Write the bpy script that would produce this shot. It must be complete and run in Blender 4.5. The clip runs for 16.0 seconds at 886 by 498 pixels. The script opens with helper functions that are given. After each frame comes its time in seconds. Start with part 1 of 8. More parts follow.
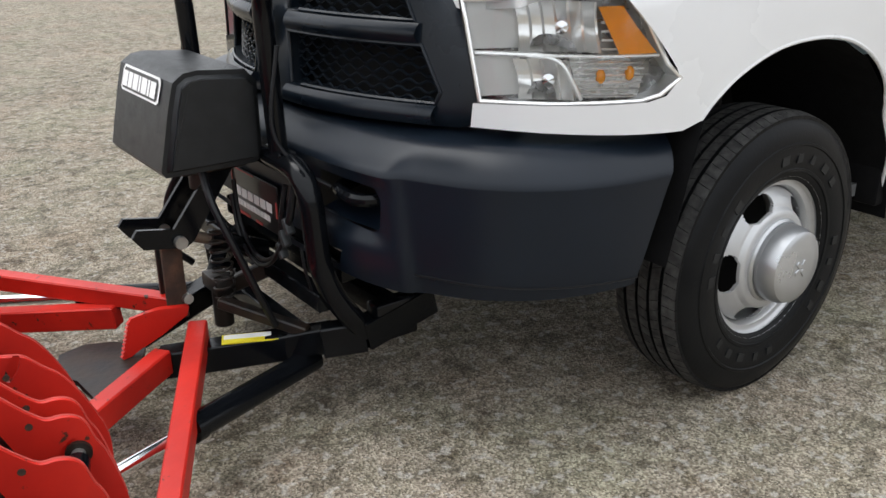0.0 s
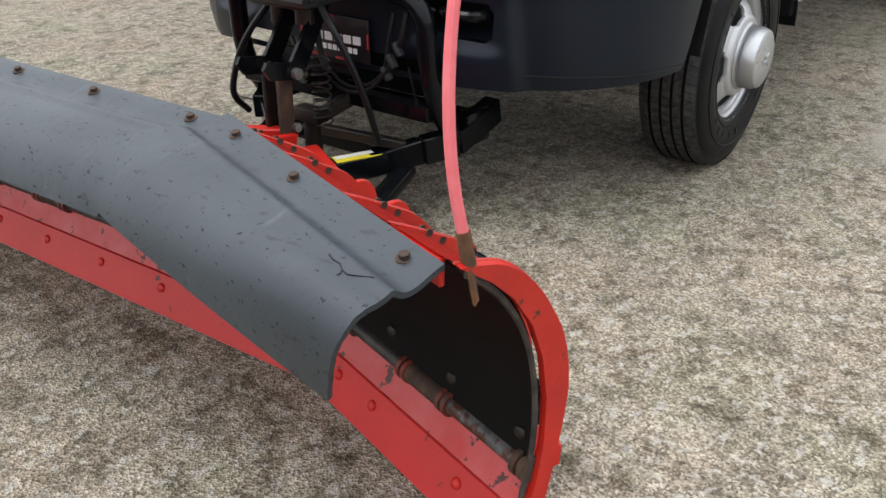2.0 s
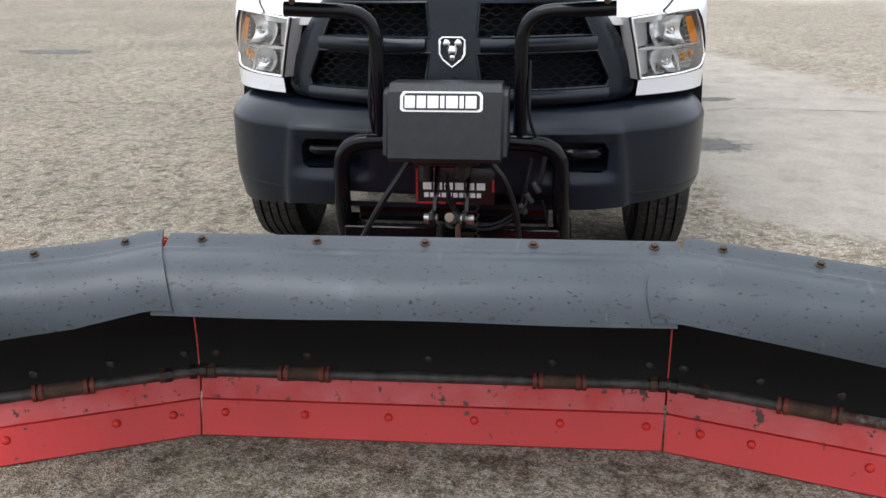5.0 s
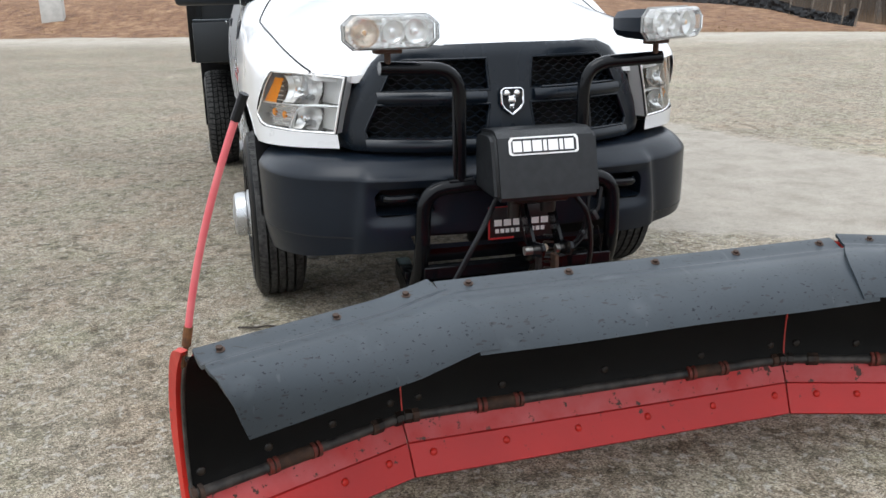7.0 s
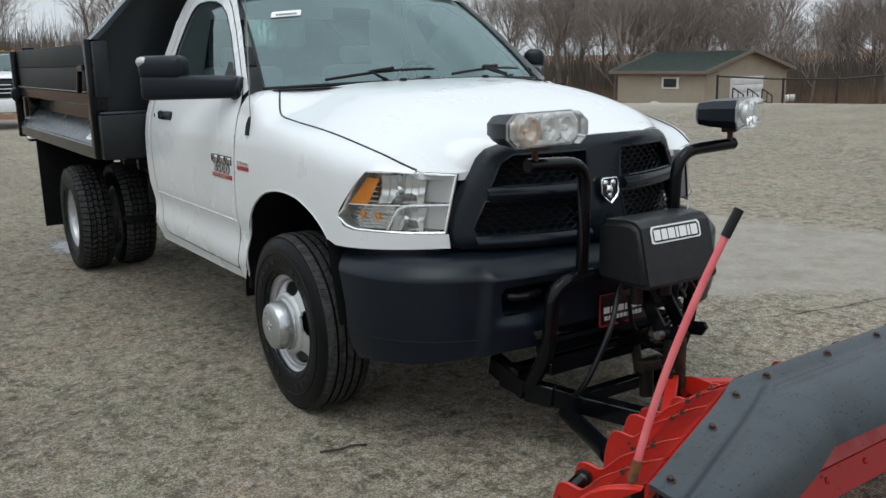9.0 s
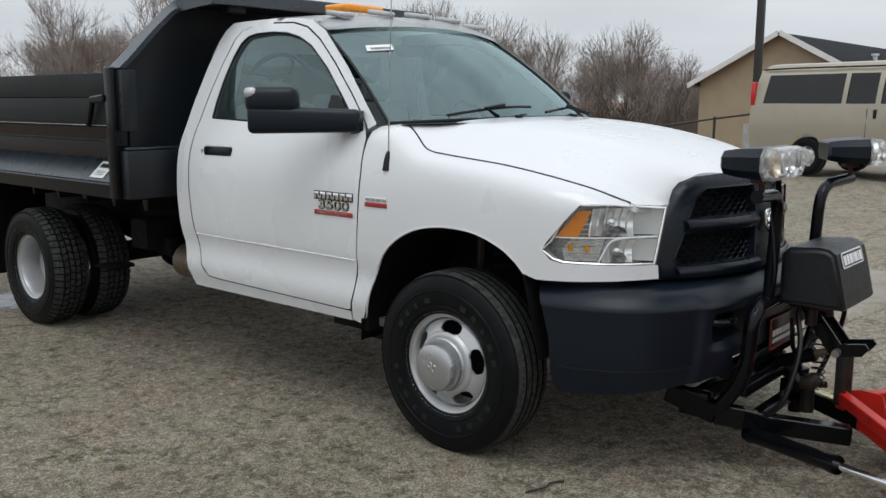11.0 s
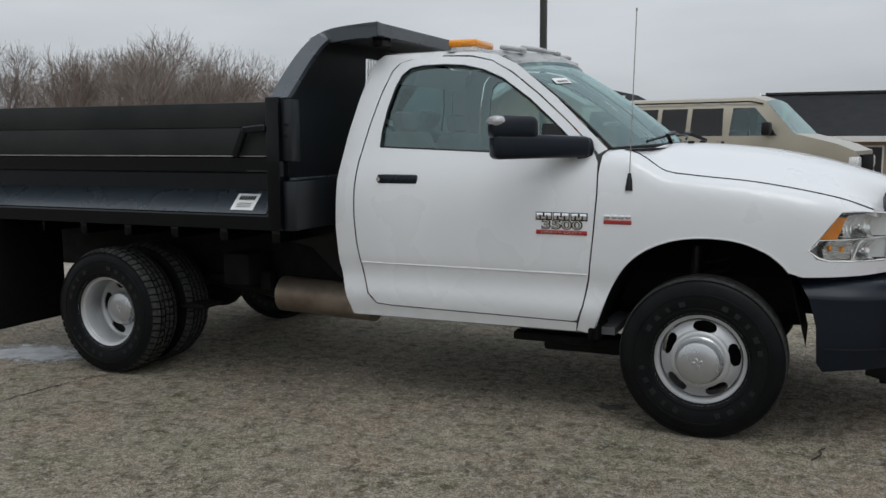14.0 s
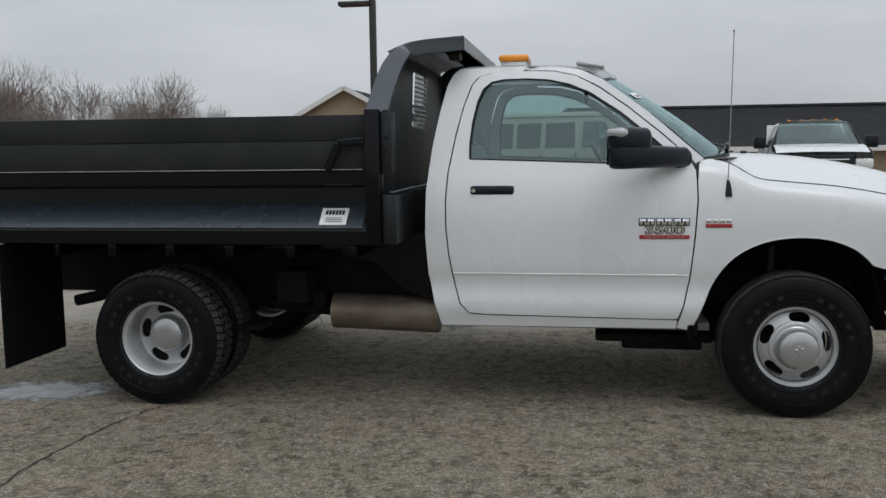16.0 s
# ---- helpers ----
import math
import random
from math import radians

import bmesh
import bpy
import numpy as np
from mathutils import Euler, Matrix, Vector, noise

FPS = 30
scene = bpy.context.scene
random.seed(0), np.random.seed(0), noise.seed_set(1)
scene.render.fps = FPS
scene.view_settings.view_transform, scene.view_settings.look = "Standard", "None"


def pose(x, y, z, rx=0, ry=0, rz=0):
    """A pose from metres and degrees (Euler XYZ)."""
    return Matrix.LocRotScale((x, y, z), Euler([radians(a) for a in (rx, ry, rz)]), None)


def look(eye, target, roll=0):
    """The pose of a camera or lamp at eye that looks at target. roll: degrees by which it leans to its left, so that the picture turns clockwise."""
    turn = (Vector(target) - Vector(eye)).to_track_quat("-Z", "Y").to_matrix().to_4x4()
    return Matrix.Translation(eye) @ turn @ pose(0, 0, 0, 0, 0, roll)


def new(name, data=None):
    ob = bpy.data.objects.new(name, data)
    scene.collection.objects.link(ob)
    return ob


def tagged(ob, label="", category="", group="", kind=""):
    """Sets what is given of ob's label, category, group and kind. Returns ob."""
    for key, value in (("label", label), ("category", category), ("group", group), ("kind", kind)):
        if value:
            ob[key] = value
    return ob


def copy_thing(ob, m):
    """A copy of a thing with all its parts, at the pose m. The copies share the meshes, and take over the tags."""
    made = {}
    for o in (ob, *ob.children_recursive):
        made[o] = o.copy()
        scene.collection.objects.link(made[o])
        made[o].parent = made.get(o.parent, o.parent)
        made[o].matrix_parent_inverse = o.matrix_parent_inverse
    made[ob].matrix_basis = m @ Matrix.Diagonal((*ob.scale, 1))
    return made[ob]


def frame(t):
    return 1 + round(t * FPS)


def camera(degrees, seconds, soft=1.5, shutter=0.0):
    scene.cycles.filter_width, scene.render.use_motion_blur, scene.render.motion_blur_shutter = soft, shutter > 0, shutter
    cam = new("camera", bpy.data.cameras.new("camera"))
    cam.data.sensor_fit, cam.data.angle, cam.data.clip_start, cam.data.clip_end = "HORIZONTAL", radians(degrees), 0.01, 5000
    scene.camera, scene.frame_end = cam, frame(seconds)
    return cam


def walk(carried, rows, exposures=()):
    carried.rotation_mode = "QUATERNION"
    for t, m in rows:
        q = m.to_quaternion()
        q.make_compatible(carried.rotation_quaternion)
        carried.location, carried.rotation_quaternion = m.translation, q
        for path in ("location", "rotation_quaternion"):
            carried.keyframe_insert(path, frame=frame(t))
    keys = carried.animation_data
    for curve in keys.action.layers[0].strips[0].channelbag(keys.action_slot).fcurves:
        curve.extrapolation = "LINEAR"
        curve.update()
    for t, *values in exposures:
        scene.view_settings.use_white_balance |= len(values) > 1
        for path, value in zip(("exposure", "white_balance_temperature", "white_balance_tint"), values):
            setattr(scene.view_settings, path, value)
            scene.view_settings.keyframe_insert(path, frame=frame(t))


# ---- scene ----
cam = camera(53.4, 16.0)
PATH = [
    (0, (2.051, 2.224, 1.327), (0.945, 0.732, 0.584), -0.3),
    (0.5, (2.335, 2.218, 1.295), (1.187, 0.764, 0.542), 0.1),
    (1, (2.573, 2.134, 1.245), (1.363, 0.722, 0.509), 0.3),
    (1.5, (2.854, 2.069, 1.212), (1.529, 0.826, 0.378), -0.1),
    (2, (3.116, 1.933, 1.223), (1.681, 0.886, 0.304), 0.1),
    (2.5, (3.291, 1.72, 1.223), (1.769, 0.794, 0.314), -0.2),
    (3, (3.486, 1.507, 1.25), (1.888, 0.728, 0.333), -0.4),
    (3.5, (3.754, 1.252, 1.317), (2.077, 0.618, 0.431), -0.3),
    (4, (3.92, 0.979, 1.342), (2.186, 0.43, 0.511), -0.4),
    (4.5, (4.042, 0.667, 1.376), (2.223, 0.267, 0.647), -0.4),
    (4.7, (4.101, 0.532, 1.376), (2.254, 0.207, 0.68), -0.4),
    (6.8, (4.377, -0.987, 1.451), (2.5, -0.593, 0.884), -1.6),
    (7, (4.327, -1.156, 1.452), (2.471, -0.677, 0.882), -1.1),
    (7.5, (4.19, -1.534, 1.486), (2.38, -0.892, 0.927), -1.1),
    (8, (4.045, -1.922, 1.51), (2.302, -1.109, 0.961), -1.0),
    (8.5, (3.855, -2.232, 1.532), (2.169, -1.266, 1.059), -1.1),
    (9, (3.565, -2.537, 1.558), (1.939, -1.453, 1.132), -1.3),
    (9.2, (3.466, -2.664, 1.547), (1.872, -1.531, 1.127), -1.1),
    (11.3, (2.263, -3.976, 1.521), (1.016, -2.444, 1.206), 0.1),
    (11.5, (2.16, -4.079, 1.493), (0.945, -2.52, 1.187), 0.1),
    (12, (1.826, -4.346, 1.509), (0.68, -2.735, 1.205), -0.1),
    (12.5, (1.537, -4.65, 1.504), (0.455, -2.995, 1.207), -0.1),
    (13, (1.219, -4.901, 1.502), (0.238, -3.182, 1.217), -0.3),
    (13.5, (0.866, -5.12, 1.505), (-0.034, -3.355, 1.234), -0.3),
    (14, (0.528, -5.379, 1.487), (-0.265, -3.56, 1.236), -0.3),
    (14.5, (0.149, -5.57, 1.486), (-0.527, -3.704, 1.238), -0.5),
    (15, (-0.274, -5.731, 1.499), (-0.827, -3.824, 1.262), -0.6),
    (15.5, (-0.698, -5.897, 1.508), (-1.133, -3.958, 1.281), -0.6),
    (16, (-1.129, -5.96, 1.491), (-1.453, -3.999, 1.267), -0.7),
]
EXPOSURES = [(0, 0.9, 6500, 10), (1.5, 1.0, 6500, 10), (4.7, 1.0, 6280, 11), (7, 0.9, 6280, 9), (8, 0.72, 6250, 7), (9.2, 0.1, 6180, 5), (11.3, 0.06, 6330, 8), (12.5, 0.0, 6330, 8), (13.3, -0.17, 6320, 8), (16, -0.25, 6300, 8)]
walk(cam, [(t, look(eye, target, roll)) for t, eye, target, roll in PATH], EXPOSURES)

# ---- world, sun: an overcast sky ----
world = bpy.data.worlds.new("overcast")
scene.world = world
world.use_nodes = True
wn, wl = world.node_tree.nodes, world.node_tree.links
wn.clear()
sky = wn.new("ShaderNodeTexSky")
sky.sky_type, sky.sun_disc = "NISHITA", False
sky.sun_elevation, sky.sun_rotation = radians(42), radians(150)
grey = wn.new("ShaderNodeHueSaturation")
grey.inputs["Saturation"].default_value = 0.12
wl.new(sky.outputs[0], grey.inputs["Color"])
skydir = wn.new("ShaderNodeTexCoord")
stretch = wn.new("ShaderNodeMapping")
stretch.inputs["Scale"].default_value = (1.3, 1.3, 5.5)
wl.new(skydir.outputs["Generated"], stretch.inputs["Vector"])
cloud = wn.new("ShaderNodeTexNoise")
cloud.inputs["Scale"].default_value, cloud.inputs["Detail"].default_value = 1.6, 5.0
wl.new(stretch.outputs[0], cloud.inputs["Vector"])
cloud_ramp = wn.new("ShaderNodeValToRGB")
cloud_ramp.color_ramp.elements[0].position, cloud_ramp.color_ramp.elements[0].color = 0.3, (5.0, 5.25, 5.6, 1)
cloud_ramp.color_ramp.elements[1].position, cloud_ramp.color_ramp.elements[1].color = 0.72, (7.0, 7.2, 7.5, 1)
wl.new(cloud.outputs["Fac"], cloud_ramp.inputs[0])
veil = wn.new("ShaderNodeMix")
veil.data_type = "RGBA"
veil.inputs[0].default_value = 0.82
wl.new(grey.outputs[0], veil.inputs[6])
wl.new(cloud_ramp.outputs[0], veil.inputs[7])
back = wn.new("ShaderNodeBackground")
back.inputs["Strength"].default_value = 0.1
# an overcast sky is brighter overhead than at the horizon
split = wn.new("ShaderNodeSeparateXYZ")
wl.new(skydir.outputs["Generated"], split.inputs[0])
lift = wn.new("ShaderNodeMapRange")
lift.inputs[1].default_value, lift.inputs[2].default_value, lift.inputs[3].default_value, lift.inputs[4].default_value = 0.05, 1.0, 1.0, 2.1
wl.new(split.outputs["Z"], lift.inputs[0])
bright = wn.new("ShaderNodeVectorMath")
bright.operation = "SCALE"
wl.new(veil.outputs[2], bright.inputs[0])
wl.new(lift.outputs[0], bright.inputs["Scale"])
wl.new(bright.outputs[0], back.inputs["Color"])
wout = wn.new("ShaderNodeOutputWorld")
wl.new(back.outputs[0], wout.inputs["Surface"])

sun = new("sun", bpy.data.lights.new("sun", "SUN"))
sun.data.energy, sun.data.angle, sun.data.color = 0.8, radians(35), (1.0, 0.985, 0.96)
sun.matrix_world = look((3.0, -4.0, 12.0), (0, 0, 0))

# ---- materials ----
def mat(name, color, rough=0.5, metal=0.0, var=0.0, scale=8.0, dark=None, bump=0.0, bump_scale=60.0, coat=0.0, detail=6.0, fine=0.0, spec=0.5):
    """A principled material with a second tone in soft patches, a fine grain and relief."""
    m = bpy.data.materials.new(name)
    m.use_nodes = True
    n, l = m.node_tree.nodes, m.node_tree.links
    b = n["Principled BSDF"]
    b.inputs["Base Color"].default_value = (*color, 1)
    b.inputs["Roughness"].default_value, b.inputs["Metallic"].default_value = rough, metal
    b.inputs["Coat Weight"].default_value = coat
    b.inputs["Specular IOR Level"].default_value = spec
    b.inputs["Coat Roughness"].default_value = 0.06
    tc = n.new("ShaderNodeTexCoord")
    src = tc.outputs["Object"]
    if var or fine or dark:
        noise_a = n.new("ShaderNodeTexNoise")
        noise_a.inputs["Scale"].default_value, noise_a.inputs["Detail"].default_value = scale, detail
        l.new(src, noise_a.inputs["Vector"])
        ramp = n.new("ShaderNodeValToRGB")
        ramp.color_ramp.elements[0].position, ramp.color_ramp.elements[1].position = 0.35, 0.68
        second = dark if dark else tuple(c * (1 - var) for c in color)
        ramp.color_ramp.elements[0].color, ramp.color_ramp.elements[1].color = (*second, 1), (*color, 1)
        l.new(noise_a.outputs["Fac"], ramp.inputs[0])
        out = ramp.outputs[0]
        if fine:
            noise_f = n.new("ShaderNodeTexNoise")
            noise_f.inputs["Scale"].default_value, noise_f.inputs["Detail"].default_value = scale * 25, 3.0
            l.new(src, noise_f.inputs["Vector"])
            mixer = n.new("ShaderNodeMix")
            mixer.data_type, mixer.blend_type = "RGBA", "OVERLAY"
            mixer.inputs[0].default_value = fine
            l.new(out, mixer.inputs[6])
            l.new(noise_f.outputs["Fac"], mixer.inputs[7])
            out = mixer.outputs[2]
        l.new(out, b.inputs["Base Color"])
        rr = n.new("ShaderNodeMapRange")
        rr.inputs[3].default_value, rr.inputs[4].default_value = min(1, rough + 0.12), max(0.02, rough - 0.06)
        l.new(noise_a.outputs["Fac"], rr.inputs[0])
        l.new(rr.outputs[0], b.inputs["Roughness"])
    if bump:
        noise_b = n.new("ShaderNodeTexNoise")
        noise_b.inputs["Scale"].default_value, noise_b.inputs["Detail"].default_value = bump_scale, 4.0
        l.new(src, noise_b.inputs["Vector"])
        bm_node = n.new("ShaderNodeBump")
        bm_node.inputs["Strength"].default_value, bm_node.inputs["Distance"].default_value = bump, 0.004
        l.new(noise_b.outputs["Fac"], bm_node.inputs["Height"])
        l.new(bm_node.outputs[0], b.inputs["Normal"])
    return m


def glass_mat(name, tint, rough=0.0, gloss=1.0, sheen=(1, 1, 1)):
    m = bpy.data.materials.new(name)
    m.use_nodes = True
    n, l = m.node_tree.nodes, m.node_tree.links
    n.clear()
    clear, shine, blend, out = n.new("ShaderNodeBsdfTransparent"), n.new("ShaderNodeBsdfGlossy"), n.new("ShaderNodeMixShader"), n.new("ShaderNodeOutputMaterial")
    clear.inputs[0].default_value = (*tint, 1)
    shine.inputs["Roughness"].default_value = rough
    shine.inputs[0].default_value = (*sheen, 1)
    fres = n.new("ShaderNodeFresnel")
    fres.inputs["IOR"].default_value = 1.0 + 0.55 * gloss
    l.new(fres.outputs[0], blend.inputs[0])
    l.new(clear.outputs[0], blend.inputs[1])
    l.new(shine.outputs[0], blend.inputs[2])
    l.new(blend.outputs[0], out.inputs[0])
    return m


WHITE = mat("white_paint", (0.725, 0.732, 0.742), 0.25, 0, 0.03, 2.0, coat=0.6)
WHITE_DIRTY = mat("white_paint_dusty", (0.72, 0.72, 0.71), 0.4, 0, 0.15, 3.0, coat=0.2)
BUMPER = mat("dark_bumper_plastic", (0.0058, 0.0098, 0.0165), 0.30, 0, 0.2, 5.0, bump=0.05, bump_scale=500, spec=0.27)
GRILLE = mat("grille_plastic", (0.0060, 0.0098, 0.0155), 0.26, 0, 0.15, 6.0, bump=0.03, bump_scale=500, spec=0.32)
MESH = mat("grille_mesh_black", (0.005, 0.0055, 0.007), 0.4, spec=0.3)
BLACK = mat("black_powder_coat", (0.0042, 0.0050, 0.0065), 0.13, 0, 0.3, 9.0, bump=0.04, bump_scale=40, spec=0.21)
BLACK_WORN = mat("black_paint_worn", (0.008, 0.0083, 0.009), 0.4, 0, 0.0, 16.0, dark=(0.025, 0.017, 0.012), bump=0.3, bump_scale=60, spec=0.3)
# near-black: shade under the truck and in recesses is put into the colour
VOID = mat("near_black_shade", (0.010, 0.0096, 0.009), 0.8, 0, 0.4, 12.0, spec=0.2)
LINER = mat("black_wheel_liner", (0.005, 0.005, 0.0055), 0.8, 0, 0.3, 20.0, bump=0.3, bump_scale=80, spec=0.15)
RUBBER = mat("tyre_rubber", (0.0036, 0.0041, 0.0049), 0.40, 0, 0.0, 14.0, dark=(0.0062, 0.0066, 0.0072), bump=0.12, bump_scale=120, spec=0.13)
# satin black paint; the sky's bluish reflection is put into its base colour
SATIN_SKY = mat("satin_black_with_sky_sheen", (0.032, 0.043, 0.054), 0.24, 0, 0.15, 4.0, bump=0.03, bump_scale=30, spec=0.75)
TREAD = mat("worn_tread_rubber", (0.062, 0.061, 0.059), 0.75, 0, 0.0, 40.0, dark=(0.022, 0.022, 0.022), spec=0.25)
SIDEMARK = mat("raised_sidewall_rubber", (0.0105, 0.0112, 0.012), 0.5, 0, 0.1, 30.0, spec=0.3)
STEEL = mat("silver_wheel_paint", (0.54, 0.545, 0.55), 0.34, 0.45, 0.12, 9.0, coat=0.2, bump=0.05, bump_scale=40)
CAP = mat("satin_cap", (0.50, 0.51, 0.52), 0.26, 0.75, 0.1, 7.0)
CHROME = mat("chrome", (0.85, 0.86, 0.88), 0.06, 1.0)
GALV = mat("zinc_steel", (0.45, 0.44, 0.42), 0.4, 0.9, 0.35, 20.0)
def chipped(name, color, second, amount, patch=3.0):
    """Paint with worn second-tone patches and small rust chips."""
    m = mat(name, color, 0.40, 0, 0.0, patch, dark=second, bump=0.2, bump_scale=45, coat=0.05, spec=0.32)
    n, l = m.node_tree.nodes, m.node_tree.links
    b = n["Principled BSDF"]
    link = b.inputs["Base Color"].links[0]
    before = link.from_socket
    tc = n.new("ShaderNodeTexCoord")
    chip = n.new("ShaderNodeTexNoise")
    chip.inputs["Scale"].default_value, chip.inputs["Detail"].default_value, chip.inputs["Roughness"].default_value = 26.0, 5.0, 0.65
    l.new(tc.outputs["Object"], chip.inputs["Vector"])
    where = n.new("ShaderNodeMapRange")
    where.inputs[1].default_value, where.inputs[2].default_value = 1 - amount, 1 - amount + 0.03
    l.new(chip.outputs["Fac"], where.inputs[0])
    mixer = n.new("ShaderNodeMix")
    mixer.data_type = "RGBA"
    mixer.inputs[7].default_value = (0.06, 0.022, 0.014, 1)
    l.new(where.outputs[0], mixer.inputs[0])
    l.new(before, mixer.inputs[6])
    l.new(mixer.outputs[2], b.inputs["Base Color"])
    return m


RED = chipped("red_plow_paint", (0.56, 0.018, 0.009), (0.44, 0.013, 0.008), 0.365)
EDGE_RED = chipped("scuffed_red_edge_paint", (0.52, 0.024, 0.021), (0.44, 0.024, 0.023), 0.35)
RIB_RED = chipped("stained_red_rib_paint", (0.53, 0.020, 0.011), (0.40, 0.014, 0.009), 0.36, 7.0)
RED_CHIP = chipped("worn_red_paint", (0.46, 0.03, 0.028), (0.50, 0.085, 0.085), 0.40, 9.0)
RUST = mat("rusted_steel", (0.085, 0.042, 0.024), 0.75, 0.2, 0.0, 22.0, dark=(0.035, 0.022, 0.016), bump=0.6, bump_scale=90)
POLY = mat("black_poly_moldboard", (0.0048, 0.0052, 0.006), 0.42, 0, 0.0, 5.0, dark=(0.009, 0.0088, 0.009), bump=0.1, bump_scale=30, spec=0.28)


def scuffed(name, color, second):
    """Rubber belting: broad tone changes, dark pits, pale rubs along its length."""
    m = mat(name, color, 0.38, 0, 0.0, 3.5, dark=second, bump=0.16, bump_scale=38, spec=0.6)
    n, l = m.node_tree.nodes, m.node_tree.links
    b = n["Principled BSDF"]
    out = b.inputs["Base Color"].links[0].from_socket
    tc = n.new("ShaderNodeTexCoord")
    for stretch, scale, low, high, tone, amount in (((5, 1.6, 5), 15.0, 0.655, 0.69, (0.010, 0.010, 0.012), 0.85), ((1, 1, 1), 5.0, 0.64, 0.80, (0.10, 0.11, 0.12), 0.5), ((2, 1.2, 2), 60.0, 0.67, 0.71, (0.012, 0.012, 0.014), 0.7), ((0.8, 5, 2), 7.0, 0.69, 0.76, (0.12, 0.125, 0.13), 0.25)):
        mp = n.new("ShaderNodeMapping")
        mp.inputs["Scale"].default_value = stretch
        tex = n.new("ShaderNodeTexNoise")
        tex.inputs["Scale"].default_value, tex.inputs["Detail"].default_value = scale, 3.0
        l.new(tc.outputs["Object"], mp.inputs[0])
        l.new(mp.outputs[0], tex.inputs["Vector"])
        cut = n.new("ShaderNodeMapRange")
        cut.inputs[1].default_value, cut.inputs[2].default_value, cut.inputs[4].default_value = low, high, amount
        l.new(tex.outputs["Fac"], cut.inputs[0])
        mixer = n.new("ShaderNodeMix")
        mixer.data_type = "RGBA"
        mixer.inputs[7].default_value = (*tone, 1)
        l.new(cut.outputs[0], mixer.inputs[0])
        l.new(out, mixer.inputs[6])
        out = mixer.outputs[2]
    # small dark nicks, each cell holds one or none
    mp, cells = n.new("ShaderNodeMapping"), n.new("ShaderNodeTexVoronoi")
    mp.inputs["Scale"].default_value = (2.0, 0.75, 2.0)
    cells.inputs["Scale"].default_value = 74.0
    bend_by = n.new("ShaderNodeTexNoise")
    bend_by.inputs["Scale"].default_value, bend_by.inputs["Detail"].default_value = 70.0, 3.0
    l.new(tc.outputs["Object"], bend_by.inputs["Vector"])
    bent = n.new("ShaderNodeVectorMath")
    bent.operation = "MULTIPLY_ADD"
    bent.inputs[1].default_value = (0.02, 0.02, 0.02)
    l.new(bend_by.outputs["Color"], bent.inputs[0])
    l.new(tc.outputs["Object"], bent.inputs[2])
    l.new(bent.outputs[0], mp.inputs[0])
    l.new(mp.outputs[0], cells.inputs["Vector"])
    tell = n.new("ShaderNodeSeparateColor")
    l.new(cells.outputs["Color"], tell.inputs[0])
    size = n.new("ShaderNodeMapRange")
    size.inputs[1].default_value, size.inputs[2].default_value, size.inputs[4].default_value = 0.62, 1.0, 0.34
    l.new(tell.outputs[0], size.inputs[0])
    inside_nick = n.new("ShaderNodeMath")
    inside_nick.operation = "LESS_THAN"
    l.new(cells.outputs["Distance"], inside_nick.inputs[0])
    l.new(size.outputs[0], inside_nick.inputs[1])
    weak = n.new("ShaderNodeMath")
    weak.operation = "MULTIPLY"
    weak.inputs[1].default_value = 0.7
    l.new(inside_nick.outputs[0], weak.inputs[0])
    mixer = n.new("ShaderNodeMix")
    mixer.data_type = "RGBA"
    mixer.inputs[7].default_value = (0.011, 0.012, 0.014, 1)
    l.new(weak.outputs[0], mixer.inputs[0])
    l.new(out, mixer.inputs[6])
    l.new(mixer.outputs[2], b.inputs["Base Color"])
    dull = n.new("ShaderNodeMapRange")
    dull.inputs[3].default_value, dull.inputs[4].default_value = 0.45, 0.18
    l.new(inside_nick.outputs[0], dull.inputs[0])
    l.new(dull.outputs[0], b.inputs["Specular IOR Level"])
    return m


def faceted(name):
    """Lamp reflector pressed in small bright facets."""
    m = mat(name, (0.88, 0.88, 0.87), 0.14, 0.8)
    n, l = m.node_tree.nodes, m.node_tree.links
    b = n["Principled BSDF"]
    tc, cells = n.new("ShaderNodeTexCoord"), n.new("ShaderNodeTexVoronoi")
    cells.inputs["Scale"].default_value = 55.0
    l.new(tc.outputs["Object"], cells.inputs["Vector"])
    ramp = n.new("ShaderNodeValToRGB")
    ramp.color_ramp.elements[0].color, ramp.color_ramp.elements[1].color = (0.50, 0.50, 0.49, 1), (0.95, 0.95, 0.94, 1)
    l.new(cells.outputs["Color"], ramp.inputs[0])
    l.new(ramp.outputs[0], b.inputs["Base Color"])
    rel = n.new("ShaderNodeBump")
    rel.inputs["Strength"].default_value, rel.inputs["Distance"].default_value = 0.8, 0.006
    l.new(cells.outputs["Distance"], rel.inputs["Height"])
    l.new(rel.outputs[0], b.inputs["Normal"])
    return m


BELT = scuffed("rubber_belting", (0.030, 0.039, 0.048), (0.022, 0.029, 0.036))
REFL = faceted("faceted_reflector")
ORANGE_RUST = mat("orange_rust", (0.16, 0.065, 0.02), 0.8, 0.1, 0.0, 30.0, dark=(0.06, 0.03, 0.016), bump=0.5, bump_scale=90)
AMBER_TINT = mat("amber_tinted_reflector", (0.86, 0.72, 0.58), 0.18, 0.75, 0.25, 60.0)
PALE_AMBER = mat("pale_amber_plastic", (0.75, 0.42, 0.18), 0.2, 0, 0.1, 30.0)
RED_EDGE = mat("worn_red_rim", (0.52, 0.055, 0.042), 0.5, 0, 0.3, 30.0)
PALE_EDGE = mat("pale_worn_edge", (0.30, 0.30, 0.29), 0.6, 0, 0.4, 25.0)
